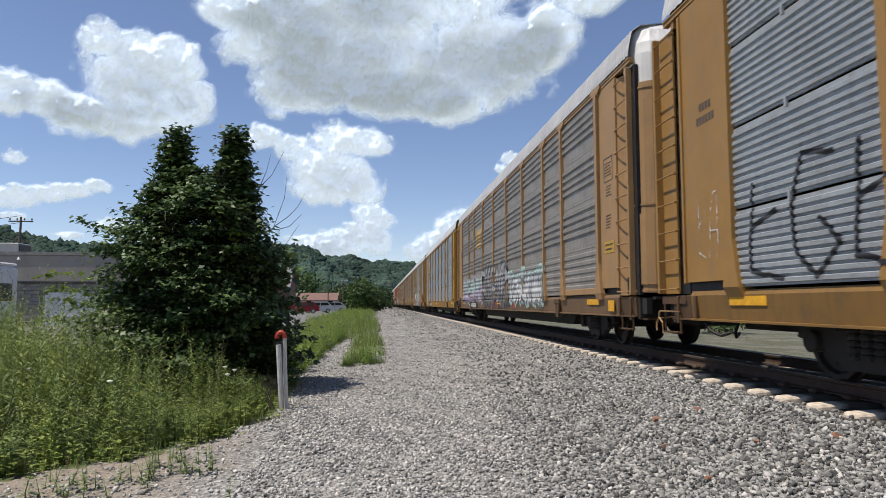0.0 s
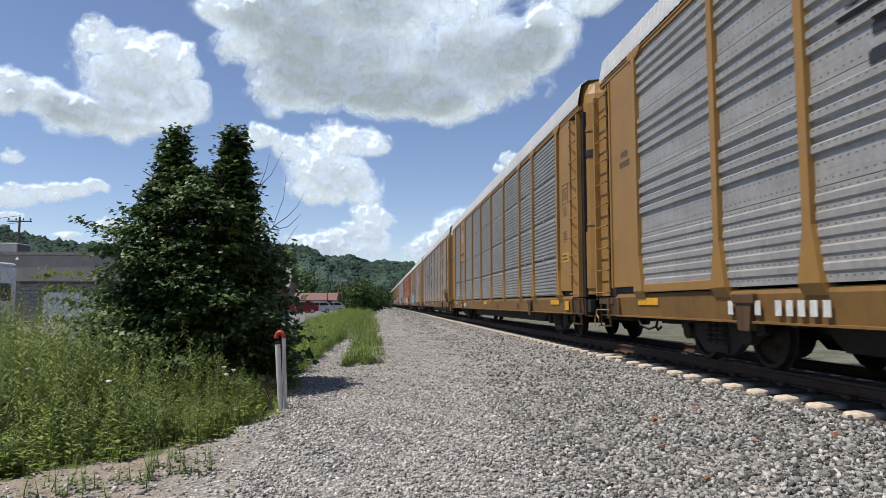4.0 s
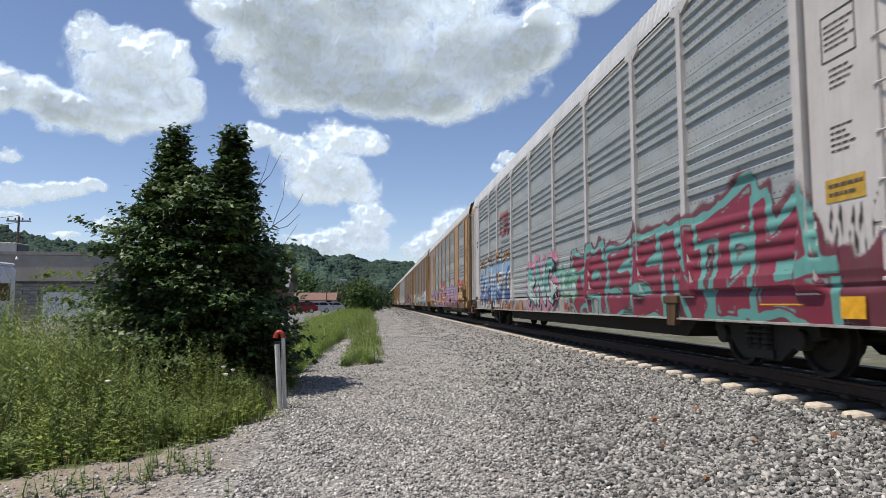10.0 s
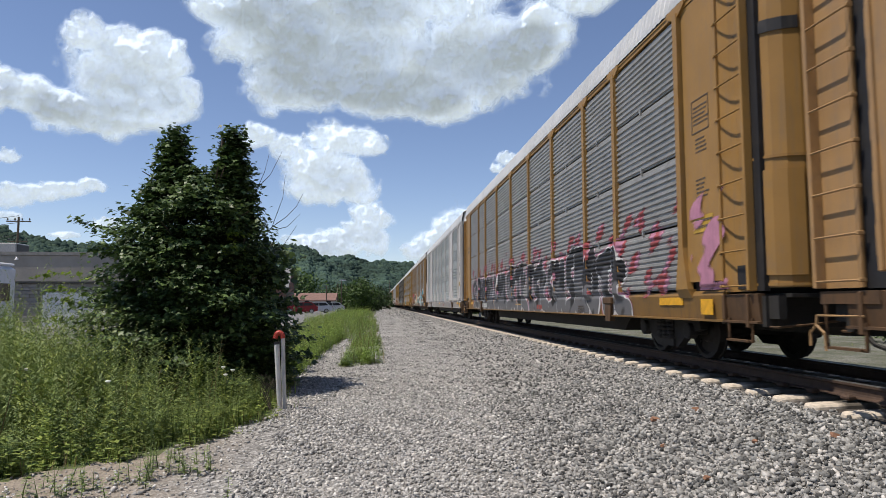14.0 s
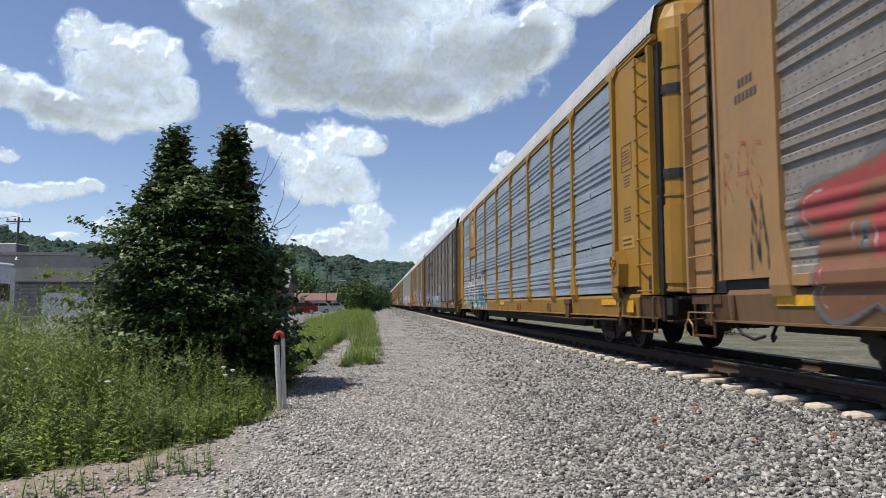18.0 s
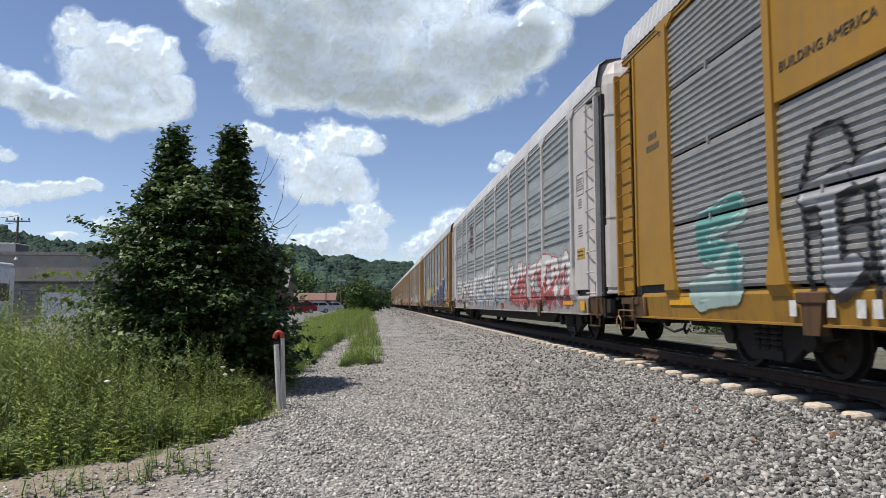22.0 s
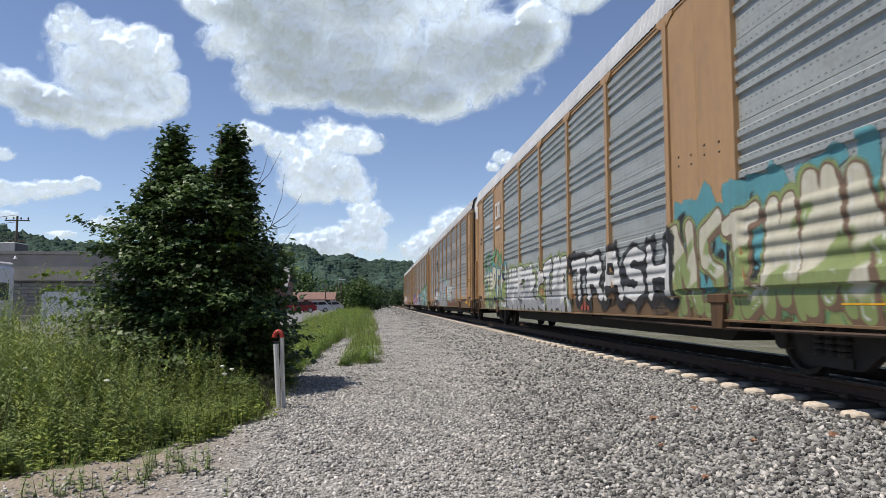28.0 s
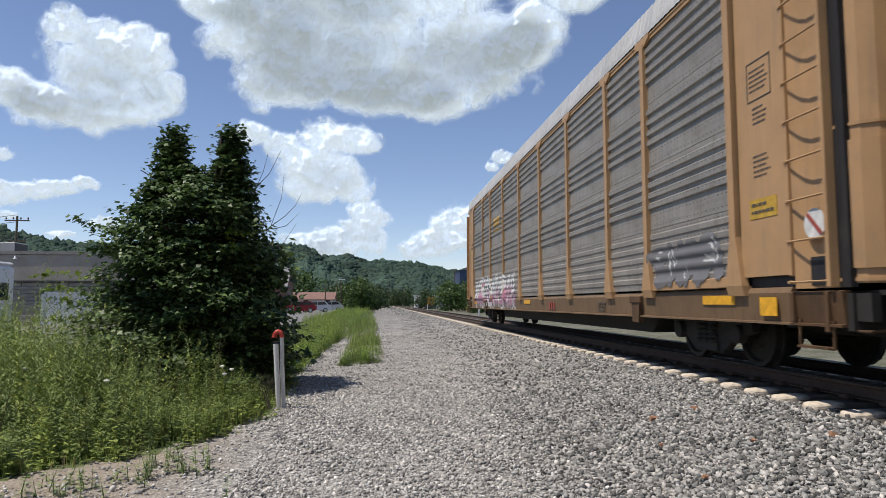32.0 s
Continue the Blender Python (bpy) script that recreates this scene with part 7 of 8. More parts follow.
def lim2(y):
    """Ragged outer edge of the grass strip."""
    return np.interp(y, (12, 16.3, 16.9, 29, 60, 120), (-1.8, -1.7, -0.1, -0.05, -0.3, -1.2))


def make_weeds():
    rs = np.random.RandomState(31)
    p = spread(5200, -13, -1.2, 6.0, 15.5, rs)
    inside = edge(p[:, 1]) - p[:, 0]
    p, inside = p[inside > 0.25], inside[inside > 0.25]
    bank = np.clip(inside / 2.0, 0.2, 1.0)
    tall = (0.35 + 0.95 * bank) * rs.uniform(0.7, 1.2, len(p))
    tall *= 0.85 + 0.32 * np.sin(p[:, 0] * 2.3 + 1) * np.sin(p[:, 1] * 1.9) + 0.15 * np.sin(p[:, 0] * 5.1 + p[:, 1] * 4.3)
    tall *= np.where((np.abs(p[:, 0] + 3.2) < 2.2) & (p[:, 1] > 11), 0.6, 1.0) * np.interp(p[:, 0], (-6.0, -4.0, -2.6, -1.5), (1.22, 1.25, 1.0, 0.8))
    g = on_ground(p)
    half = rs.uniform(size=len(p)) < 0.55
    scatter_weeds("weeds", "tall green leafy weeds on the bank", WEED, g[half], tall[half], 41, 56, 0.115)
    scatter_weeds("mugwort", "tall grey-green feathery weeds on the bank", WEED2, g[~half], tall[~half] * 1.12, 42, 70, 0.085)
    # last year's dry stalks and seed heads among them
    dry = p[(inside > 0.8) & (rs.uniform(size=len(p)) < 0.05)]
    blades("seed_stalks", "thin dry seed stalks among the weeds", DRY, dry, 1.35, 2, 63)
    # low fringe of grass where the weeds meet the gravel
    q = spread(5200, -9, -1.0, 5.4, 13, rs)
    d = edge(q[:, 1]) - q[:, 0]
    q = q[(d > -0.12) & (d < 1.0)]
    blades("fringe_grass", "short mixed grass along the gravel edge", GRASS, q[::3], 0.22, 5, 51)
    scatter_weeds("low_weeds", "low leafy weeds along the gravel edge", WEED, on_ground(q[1::3]), rs.uniform(0.12, 0.4, len(q[1::3])), 60, 20, 0.15)
    blades("dry_fringe", "dry yellow grass along the gravel edge", DRY, q[::7], 0.2, 4, 52)
    # grass strip between the lot and the gravel
    q = np.concatenate([spread(2600, -4.2, -1.55, 12.5, 32, rs), spread(3600, -6, 0.0, 28, 120, rs), spread(900, -0.95, 0.12, 16.6, 30, rs), spread(700, -1.6, 0.12, 28, 60, rs)])
    lim = np.interp(q[:, 1], (12, 16.4, 16.6, 29, 60, 120), (-1.6, -1.65, 0.15, 0.12, -0.1, -1.0))
    gap = (q[:, 1] > 15) & (q[:, 1] < 27) & (q[:, 0] > -1.7) & (q[:, 0] < np.interp(q[:, 1], (15, 27), (-0.85, -1.5)))
    q = q[(q[:, 0] < lim) & ~gap & (q[:, 0] > -0.1 * q[:, 1] - 0.5)]
    lump = np.sin(q[:, 0] * 3.1) * np.sin(q[:, 1] * 1.7) + 0.5 * np.sin(q[:, 0] * 7 + q[:, 1] * 4.1)
    ragged = np.sin(q[:, 1] * 2.6) * 0.22 + np.sin(q[:, 1] * 7.3) * 0.12
    q, lump = q[(q[:, 0] < lim2(q[:, 1]) + ragged)], lump[(q[:, 0] < lim2(q[:, 1]) + ragged)]
    q = q[lump > rs.uniform(-1.1, 0.75, len(q))]
    tuft = (q[:, 0] > -1.5) & (q[:, 1] < 30)
    clump = 0.62 + 0.38 * np.sin(q[:, 0] * 2.7 + 0.6 * np.sin(q[:, 1])) * np.sin(q[:, 1] * 0.9 + 1) + 0.25 * np.sin(q[:, 0] * 6.1 + q[:, 1] * 2.3)
    clump = np.clip(clump, 0.25, 1.25)
    blades("tall_grass", "tall bright green grass beside the gravel track", GRASS, q[~tuft], 0.85, 4, 53, clump[~tuft])
    worn_off = q[tuft][rs.uniform(size=tuft.sum()) < np.clip((q[tuft][:, 1] - 15.5) / 9.0, 0.12, 1.0)]
    blades("grass_tuft", "grass tuft growing in the gravel track", GRASS, worn_off, 0.34, 4, 54, np.clip((worn_off[:, 1] - 14.0) / 8.0, 0.3, 1.0))
    blades("dry_stalks", "dry straw stalks among the tall grass", DRY, q[::14], 0.9, 2, 58)
    scatter_weeds("strip_weeds", "leafy weeds in the grass strip", STRIP, on_ground(q), rs.uniform(0.45, 1.1, len(q)) * clump * np.where(q[:, 0] > -1.5, 0.42, 1.0), 59, 30, 0.12)
    scatter_weeds("strip_mugwort", "grey-green feathery weeds in the grass strip", WEED2, on_ground(q[1::3]), rs.uniform(0.5, 1.15, len(q[1::3])) * clump[1::3] * np.where(q[1::3, 0] > -1.5, 0.45, 1.0), 62, 36, 0.09)
    q = spread(260, -3.6, -1.55, 12.6, 40, rs)
    scatter_weeds("roadside_weeds", "leafy weeds among tall grass", WEED, on_ground(q[q[:, 0] < -1.8]), rs.uniform(0.6, 1.1, (q[:, 0] < -1.8).sum()), 55)
    # sparse weeds on the gravel in front
    q = np.concatenate([spread(22, -2.2, -1.5, 6.3, 6.9, rs), spread(26, -2.9, -1.9, 5.5, 6.4, rs), spread(6, -2.4, -1.2, 5.6, 7.4, rs)])
    scatter_weeds("gravel_weeds", "sparse thin weeds growing through gravel", WEED2, on_ground(q), rs.uniform(0.12, 0.36, len(q)), 56, 30, 0.055)
    # far side of the track
    q = spread(5200, 10.4, 34, 3, 90, rs)
    q = q[np.sin(q[:, 0] * 0.9 + 2 * np.sin(q[:, 1] * 0.31)) + np.sin(q[:, 1] * 0.5 + q[:, 0]) + (q[:, 0] - 22) * 0.16 > rs.uniform(0, 1.2, len(q))]
    blades("verge_grass", "low patchy grass on pale gravel beyond the track", GRASS, q, 0.16, 7, 57)


def blades(name, label, mat, p, tall, per, seed, scale=None):
    rs = np.random.RandomState(seed)
    g = np.repeat(on_ground(p), per, 0)
    g[:, :2] += rs.normal(size=(len(g), 2)) * 0.09
    n = len(g)
    w = rs.uniform(0.006, 0.017, n)
    h = (tall if scale is None else tall * np.repeat(scale, per)) * rs.uniform(0.35, 1.25, n) * np.repeat(rs.uniform(0.6, 1.15, len(p)), per)
    v, f = strew(BLADE, BLADE_F, g, spin(n, rs, 0.17), np.stack([w, h * 0.6, h], 1))
    return tagged(new(name, soup(name, v, f, mat)), label, "grass", kind="stuff")


make_weeds()


# ---- loose stones ----
def make_stones():
    rs = np.random.RandomState(61)
    cube = np.array([(x, y, z) for x in (-1, 1) for y in (-1, 1) for z in (-1, 1)], float)
    cube *= rs.uniform(0.55, 1.0, cube.shape)
    faces = np.array([(0, 1, 3, 2), (4, 6, 7, 5), (0, 4, 5, 1), (2, 3, 7, 6), (0, 2, 6, 4), (1, 5, 7, 3)])
    m = Nodes("loose_stone")
    tone = m.ramp(m.island(), [(0.0, (0.05, 0.05, 0.049)), (0.30, (0.15, 0.149, 0.143)), (0.72, (0.31, 0.306, 0.290)), (0.95, (0.43, 0.415, 0.39)), (1.0, (0.58, 0.55, 0.51))])
    m.bump(m.noise(0.015, 3), 0.4, 0.006)
    mat = m.set(m.mix(1.0, tone, m.ramp(m.noise(0.03, 3), [(0.3, 0.8), (0.7, 1.1)]), "MULTIPLY"), 0.9, 0.0, 0.2)
    m = Nodes("dusty_stone")                 # driven over: coated in pale stone dust
    tone = m.ramp(m.island(), [(0.0, (0.15, 0.147, 0.14)), (0.30, (0.27, 0.265, 0.252)), (0.75, (0.44, 0.428, 0.405)), (0.95, (0.55, 0.53, 0.50)), (1.0, (0.68, 0.65, 0.61))])
    m.bump(m.noise(0.015, 3), 0.4, 0.006)
    dusty = m.set(m.mix(1.0, tone, m.ramp(m.noise(0.03, 3), [(0.3, 0.8), (0.7, 1.1)]), "MULTIPLY"), 0.92, 0.0, 0.2)
    for name, n, y0, y1, s0, s1 in (("gravel_stones", 80000, 3.8, 11.0, 0.007, 0.0185), ("far_gravel_stones", 46000, 11.0, 75, 0.009, 0.021), ("distant_gravel_stones", 9000, 75.0, 240.0, 0.03, 0.06)):
        p = spread(n, -4.5, 5.6, 0, 1, rs)
        p[:, 1] = y0 + (y1 - y0) * p[:, 1] ** (2.0 if y0 == 11.0 else 1.0)
        d = p[:, 0] - edge(p[:, 1])
        p = p[(d > rs.uniform(-0.15, 0.9, n) * (p[:, 1] < 9)) & (p[:, 0] < rs.uniform(4.7, 5.0, n))]
        off_tie = np.abs((p[:, 1] - 0.35 + 3.0 + 0.3048) % 0.6096 - 0.3048)
        p = p[(p[:, 0] < 4.83) | (off_tie > 0.17)]
        # fewer stones on the worn dirt way that turns off
        dirt = (p[:, 0] < -1.2) & (p[:, 1] < 8.2)
        p = p[~dirt | (rs.uniform(size=len(p)) < 0.16)]
        k = len(p)
        s = (s0 + (s1 * 1.25 - s0) * rs.uniform(0, 1, k) ** 1.8) * np.where(p[:, 0] > 2.2, 1.15, np.where(p[:, 0] > 1.4, 0.95, 0.84))
        z = height(p[:, 0], p[:, 1]) + s * rs.uniform(0.0, 0.8, k)
        v, f = strew(cube, faces, np.stack([p[:, 0], p[:, 1], z], -1), frames_of(k, rs, (0, 0, 1), 0.7), np.stack([s * rs.uniform(0.9, 1.6, k), s * rs.uniform(0.8, 1.2, k), s * rs.uniform(0.45, 0.85, k)], 1))
        worn_way = p[:, 0] + rs.normal(size=k) * 0.35 < 1.5 + 0.9 * np.clip((p[:, 1] - 8) / 8, 0, 1)
        tagged(new(name, soup(name, v, f, [mat, dusty], np.repeat(worn_way.astype(int), 6))), "loose angular grey crushed stones", "gravel", kind="stuff")
    brick = plain("brick_red_stone", (0.26, 0.135, 0.08), 0.9, size=0.03)
    for i, (x, y) in enumerate(((3.33, 7.78), (4.30, 5.95), (3.9, 7.9), (2.9, 6.6), (3.6, 6.1), (2.75, 5.4))):
        b = Build()
        c = cube * np.array([0.05, 0.035, 0.03]) * (1.0 if i < 3 else 0.6)
        b.add(c, [tuple(f) for f in faces])
        me = to_mesh("stone", b, brick)
        ob = tagged(new("stone", me), "reddish broken stone lying in grey gravel", "stone", "reddish stones")
        ob.location, ob.rotation_euler = (x, y, float(height(x, y)) + 0.035), (0.2, 0.1, i * 1.3)


make_stones()

# ---- marker post ----
white_pipe = paint("white_post_paint", (0.60, 0.59, 0.57), 0.7, grime=(0.25, 0.2, 0.15))
red_cap = paint("red_cap_paint", (0.45, 0.055, 0.035), 0.2)


def make_marker():
    x, y = -1.42, 10.05
    z = float(height(x, y)) - 0.05
    post = thing("marker_post", "leaning white marker post with a red hooped top", "post", (x, y, z))
    b = Build().tube([(-0.01, -0.04, 0.0), (-0.045, -0.035, 0.5), (-0.078, -0.03, 1.0)], 0.036, 10, taper=1.08)
    part("board", b, white_pipe, post, "leaning white stake with cracked paint")
    part("pipe", Build().tube([(0.05, 0.03, 0), (0.018, 0.03, 0.6), (0.0, 0.03, 1.10)], 0.031, 10), white_pipe, post, "white upright pipe")
    hoop = [(0.0 - 0.055 + 0.055 * math.cos(a), 0.03, 1.09 + 0.085 * math.sin(a)) for a in np.linspace(0, math.pi, 9)]
    part("hoop", Build().tube(hoop, 0.037, 10), red_cap, post, "red hooped top")
    part("band", Build().prism([(-0.118, 1.0), (-0.035, 1.01), (-0.04, 1.045), (-0.122, 1.035)], -0.056, 0.006), MATS["rubber"], post, "black band")
    b = Build()
    for i in range(9):
        a = i * 0.7
        b.tube([(-0.12, -0.05, 0.02), (-0.22 - 0.03 * (i % 4), -0.04 + 0.02 * i, 0.25 + 0.05 * (i % 3)), (-0.12 - 0.06 * (i % 5), 0.02, 0.5 + 0.07 * math.sin(a)), (-0.05, 0.05, 0.36 - 0.04 * (i % 3))], 0.005, 4)
    ob = tagged(new("dead_vine", to_mesh("dead_vine", b, bark)), "tangle of dry dead vine stems", "vine")
    ob.location = (x, y, z)


make_marker()

# ---- buildings across the lot ----
pale_wall = plain("rough_white_block", (0.27, 0.25, 0.225), 0.9, size=0.3, vary=0.25, bump=0.6)
fascia = plain("beige_metal_fascia", (0.31, 0.275, 0.235), 0.6, size=0.8, vary=0.12)
dark_trim = plain("dark_trim", (0.05, 0.05, 0.05), 0.6)
door_white = plain("white_garage_door", (0.66, 0.65, 0.66), 0.5, size=0.6, vary=0.08)
brick_wall = plain("brown_brick_wall", (0.24, 0.13, 0.09), 0.9, size=0.2)
grey_roof = plain("grey_shingle", (0.20, 0.20, 0.20), 0.9, size=0.2)
red_roof = plain("rusty_red_roof", (0.20, 0.115, 0.09), 0.8, size=0.5)
glass = Nodes("dark_window_glass").set((0.02, 0.025, 0.03), 0.08, 0.0, 0.6)
asphalt = plain("pale_asphalt", (0.16, 0.155, 0.15), 0.95, size=0.3)
wood_pole = plain("weathered_pole", (0.12, 0.09, 0.065), 0.9, size=0.1)
wire_mat = plain("dark_wire", (0.03, 0.03, 0.03), 0.6)


def make_shop():
    """Long low shop with a metal fascia over rough white blocks."""
    gx0, gx1, y, g = -24.5, -9.5, 42.0, float(height(-15, 42)) - 0.05
    shop = thing("shop_building", "low shop building, beige fascia over white block wall", "building", (0, y, g))
    part("wall", Build().box(gx0, gx1, 0.0, 9.0, 0.0, 3.2), pale_wall, shop, "rough white block wall")
    part("fascia", Build().box(gx0 - 0.1, gx1 + 0.1, -0.25, 9.1, 2.95, 4.55, bevel=0.03), fascia, shop, "beige metal fascia")
    part("roof_edge", Build().box(gx0 - 0.16, gx1 + 0.16, -0.31, 9.2, 4.55, 4.75), pale_wall, shop)
    part("drip_edge", Build().box(gx0 - 0.12, gx1 + 0.12, -0.28, 0.0, 2.88, 2.95), dark_trim, shop)
    block = Build().box(-0.44, 0.44, -0.07, 0.05, 0.0, 0.208, bevel=0.025)
    me = to_mesh("stone_block", block, pale_wall)
    rng = random.Random(5)
    for r in range(13):
        for c in range(6):
            if -20.0 < gx0 + 3.1 + c * 0.9 < -17.6 and r < 10:
                continue
            part("stone_block", me, parent=shop, at=(gx0 + 2.7 + c * 0.9 + (r % 2) * 0.42, -0.04 - rng.uniform(0, 0.05), 0.05 + r * 0.215))
    door = part("garage_door", Build().box(-20.0, -17.3, -0.10, 0.0, 0.0, 2.15), door_white, shop, "white sectional garage door")
    for i in range(4):
        part("door_panel", Build().box(-19.9, -17.4, -0.13, -0.10, 0.06 + i * 0.52, 0.54 + i * 0.52, bevel=0.015), door_white, door)
    part("door_frame", Build().box(-20.15, -20.0, -0.16, 0.0, 0.0, 2.3).box(-17.3, -17.15, -0.16, 0.0, 0.0, 2.3).box(-20.15, -17.15, -0.16, 0.0, 2.15, 2.3), door_white, shop, "white door frame")
    part("entry_door", Build().box(-22.6, -21.9, -0.06, 0.0, 0.0, 2.0), dark_trim, shop, "dark entry door")
    ac = thing("rooftop_unit", "grey rooftop air conditioning unit", "air conditioner", (-23.3, 44.5, g + 4.6))
    part("casing", Build().box(-1.5, 0.5, -0.8, 0.8, 0.0, 0.85, bevel=0.03), plain("ac_grey", (0.34, 0.34, 0.34), 0.5), ac)
    part("grille", Build().box(0.5, 0.54, -0.7, 0.7, 0.08, 0.78), dark_trim, ac, "dark grille")
    lamp = thing("wall_lamp", "small white lamp on the fascia", "lamp", (-21.6, y - 0.25, g + 4.3))
    part("arm", Build().tube([(0, 0, 0), (0, -0.25, 0.1), (0.1, -0.4, 0.02)], 0.03, 6), door_white, lamp)
    part("head", Build().lathe([(-0.06, 0.11), (0.04, 0.06)], (0.1, -0.4, 0), 10, axis="z"), door_white, lamp)


def make_motorhome():
    g = float(height(-15, 27)) - 0.02
    van = thing("motorhome", "white motorhome with dark windows, parked", "motorhome", (-16.95, 27.0, g))
    skin = paint("motorhome_white", (0.72, 0.72, 0.72), 0.12, 0.35)
    part("body", Build().box(-4.0, 2.35, -1.2, 1.2, 0.55, 3.3, bevel=0.14), skin, van, "white body with rounded edges")
    part("roof_rail", Build().box(-3.9, 2.3, -1.12, 1.12, 3.3, 3.42, bevel=0.05), skin, van)
    part("window", Build().box(0.2, 1.75, -1.215, -1.19, 1.95, 2.8, bevel=0.01), glass, van, "dark side window")
    part("rear_window", Build().box(2.34, 2.365, -0.7, 0.7, 1.9, 2.6), glass, van)
    part("stripe", Build().box(-3.9, 2.32, -1.21, -1.195, 1.20, 1.24).box(-3.9, 2.32, -1.212, -1.195, 3.0, 3.03), MATS["ink"], van, "thin dark stripe")
    part("side_mark", Build().box(0.9, 2.2, -1.212, -1.195, 0.95, 1.12), MATS["ink"], van)
    part("bumper", Build().box(2.3, 2.6, -1.1, 1.1, 0.45, 0.62, bevel=0.03), dark_trim, van)
    hitch = part("cargo_rack", Build().box(2.6, 3.9, -0.6, 0.6, 0.55, 0.62), dark_trim, van, "black rear cargo rack")
    part("rack_rail", Build().tube([(2.6, -0.6, 0.6), (2.6, -0.6, 1.1), (3.9, -0.6, 1.1), (3.9, -0.6, 0.6)], 0.04, 6), dark_trim, hitch)
    for wx in (-2.6, 1.0):
        w = part("wheel", Build().lathe([(-0.12, 0.2), (-0.12, 0.36), (-0.08, 0.4), (0.08, 0.4), (0.12, 0.36), (0.12, 0.2)], (0, 0, 0), 18, axis="y"), MATS["rubber"], van, at=(wx, -1.1, 0.4))
        part("hubcap", Build().lathe([(-0.13, 0.2), (-0.15, 0.1)], (0, 0, 0), 12, axis="y"), door_white, w)


def make_car(name, label, at, turn, colour):
    """Parked car: shaped body, dark glass, lights, wheels."""
    car = thing(name, label, "car", at, "parked cars")
    car.rotation_euler = (0, 0, turn)
    skin = paint(name + "_paint", colour, 0.08, 0.25)
    side = [(-2.25, 0.35), (-2.3, 0.75), (-2.2, 0.95), (-1.25, 1.08), (-0.55, 1.55), (1.35, 1.62), (2.0, 1.1), (2.25, 0.95), (2.28, 0.4), (1.9, 0.28), (-1.9, 0.28)]
    b = Build()
    b.prism([(x, z) for x, z in side], -0.88, 0.88)
    part("body", b, skin, car)
    for s in (-1, 1):
        win = Build()
        y0, y1 = sorted((s * 0.875, s * 0.892))
        win.prism([(-1.0, 1.1), (-0.5, 1.48), (0.25, 1.5), (0.25, 1.1)], y0, y1)
        part("side_window", win, glass, car)
        part("side_window", Build().prism([(0.33, 1.1), (0.33, 1.5), (1.3, 1.53), (1.7, 1.15)], y0, y1), glass, car)
        for x in (-1.4, 1.4):
            w = part("wheel", Build().lathe([(-0.11, 0.2), (-0.11, 0.3), (-0.07, 0.34), (0.07, 0.34), (0.11, 0.3), (0.11, 0.2)], (0, 0, 0), 16, axis="y"), MATS["rubber"], car, at=(x, s * 0.82, 0.34))
            part("rim", Build().lathe([(s * 0.115, 0.22), (s * 0.12, 0.05)], (0, 0, 0), 10, axis="y"), plain("alloy_rim", (0.4, 0.4, 0.4), 0.3, 0.8), w)
        part("head_lamp", Build().box(-2.31, -2.2, s * 0.62 - 0.15, s * 0.62 + 0.15, 0.72, 0.88), door_white, car)
        part("tail_lamp", Build().box(2.2, 2.3, s * 0.68 - 0.12, s * 0.68 + 0.12, 0.8, 1.02), red_cap, car)
    part("windscreen", Build().prism([(-1.21, 1.11), (-1.19, 1.14), (-0.60, 1.545), (-0.62, 1.51)], -0.75, 0.75), glass, car)
    part("rear_window", Build().prism([(1.42, 1.6), (1.45, 1.58), (1.97, 1.16), (1.94, 1.16)], -0.75, 0.75), glass, car)
    part("bumper", Build().box(-2.36, -2.2, -0.85, 0.85, 0.32, 0.58, bevel=0.04), dark_trim, car)


def gable_house(name, label, at, w, d, h, rise, wall, roof, wins):
    """House with a pitched roof, ridge along x."""
    house = thing(name, label, "house", at)
    b = Build().box(-w / 2, w / 2, 0, d, 0, h)
    b.prism([(0, h), (d, h), (d / 2, h + rise)], -w / 2, w / 2, axis="x")
    part("wall", b, wall, house)
    for s, y0, y1 in ((0, -0.35, d / 2), (1, d + 0.35, d / 2)):
        z0 = h - 0.35 * rise / (d / 2)
        part("roof", Build().add([(-w / 2 - 0.3, y0, z0), (w / 2 + 0.3, y0, z0), (w / 2 + 0.3, y1, h + rise), (-w / 2 - 0.3, y1, h + rise),
                                 (-w / 2 - 0.3, y0, z0 + 0.15), (w / 2 + 0.3, y0, z0 + 0.15), (w / 2 + 0.3, y1, h + rise + 0.15), (-w / 2 - 0.3, y1, h + rise + 0.15)],
                                [(0, 1, 2, 3), (4, 7, 6, 5), (0, 4, 5, 1), (1, 5, 6, 2), (2, 6, 7, 3), (3, 7, 4, 0)]), roof, house)
    for x, z in wins:
        f = part("window", Build().box(x - 0.5, x + 0.5, -0.06, 0.0, z, z + 1.2), door_white, house)
        part("pane", Build().box(x - 0.42, x + 0.42, -0.08, -0.06, z + 0.08, z + 1.12), glass, f)
    return house


make_shop()
make_motorhome()
_g = float(height(-12, 95))
make_car("red_car", "red hatchback parked on the pale lot", (-10.9, 95, _g), 0.12, (0.22, 0.012, 0.018))
make_car("white_car", "white car parked beside the red one", (-9.2, 99, _g), 0.2, (0.62, 0.62, 0.64))
make_car("silver_car", "silver car parked farther along the lot", (-8.0, 112, _g), 0.1, (0.5, 0.5, 0.52))
lot = tagged(new("parking_lot", to_mesh("parking_lot", Build().box(-34, -5.5, 22, 125, _g - 0.2, _g + 0.02), asphalt)), "pale worn asphalt lot", "parking lot", kind="structure")
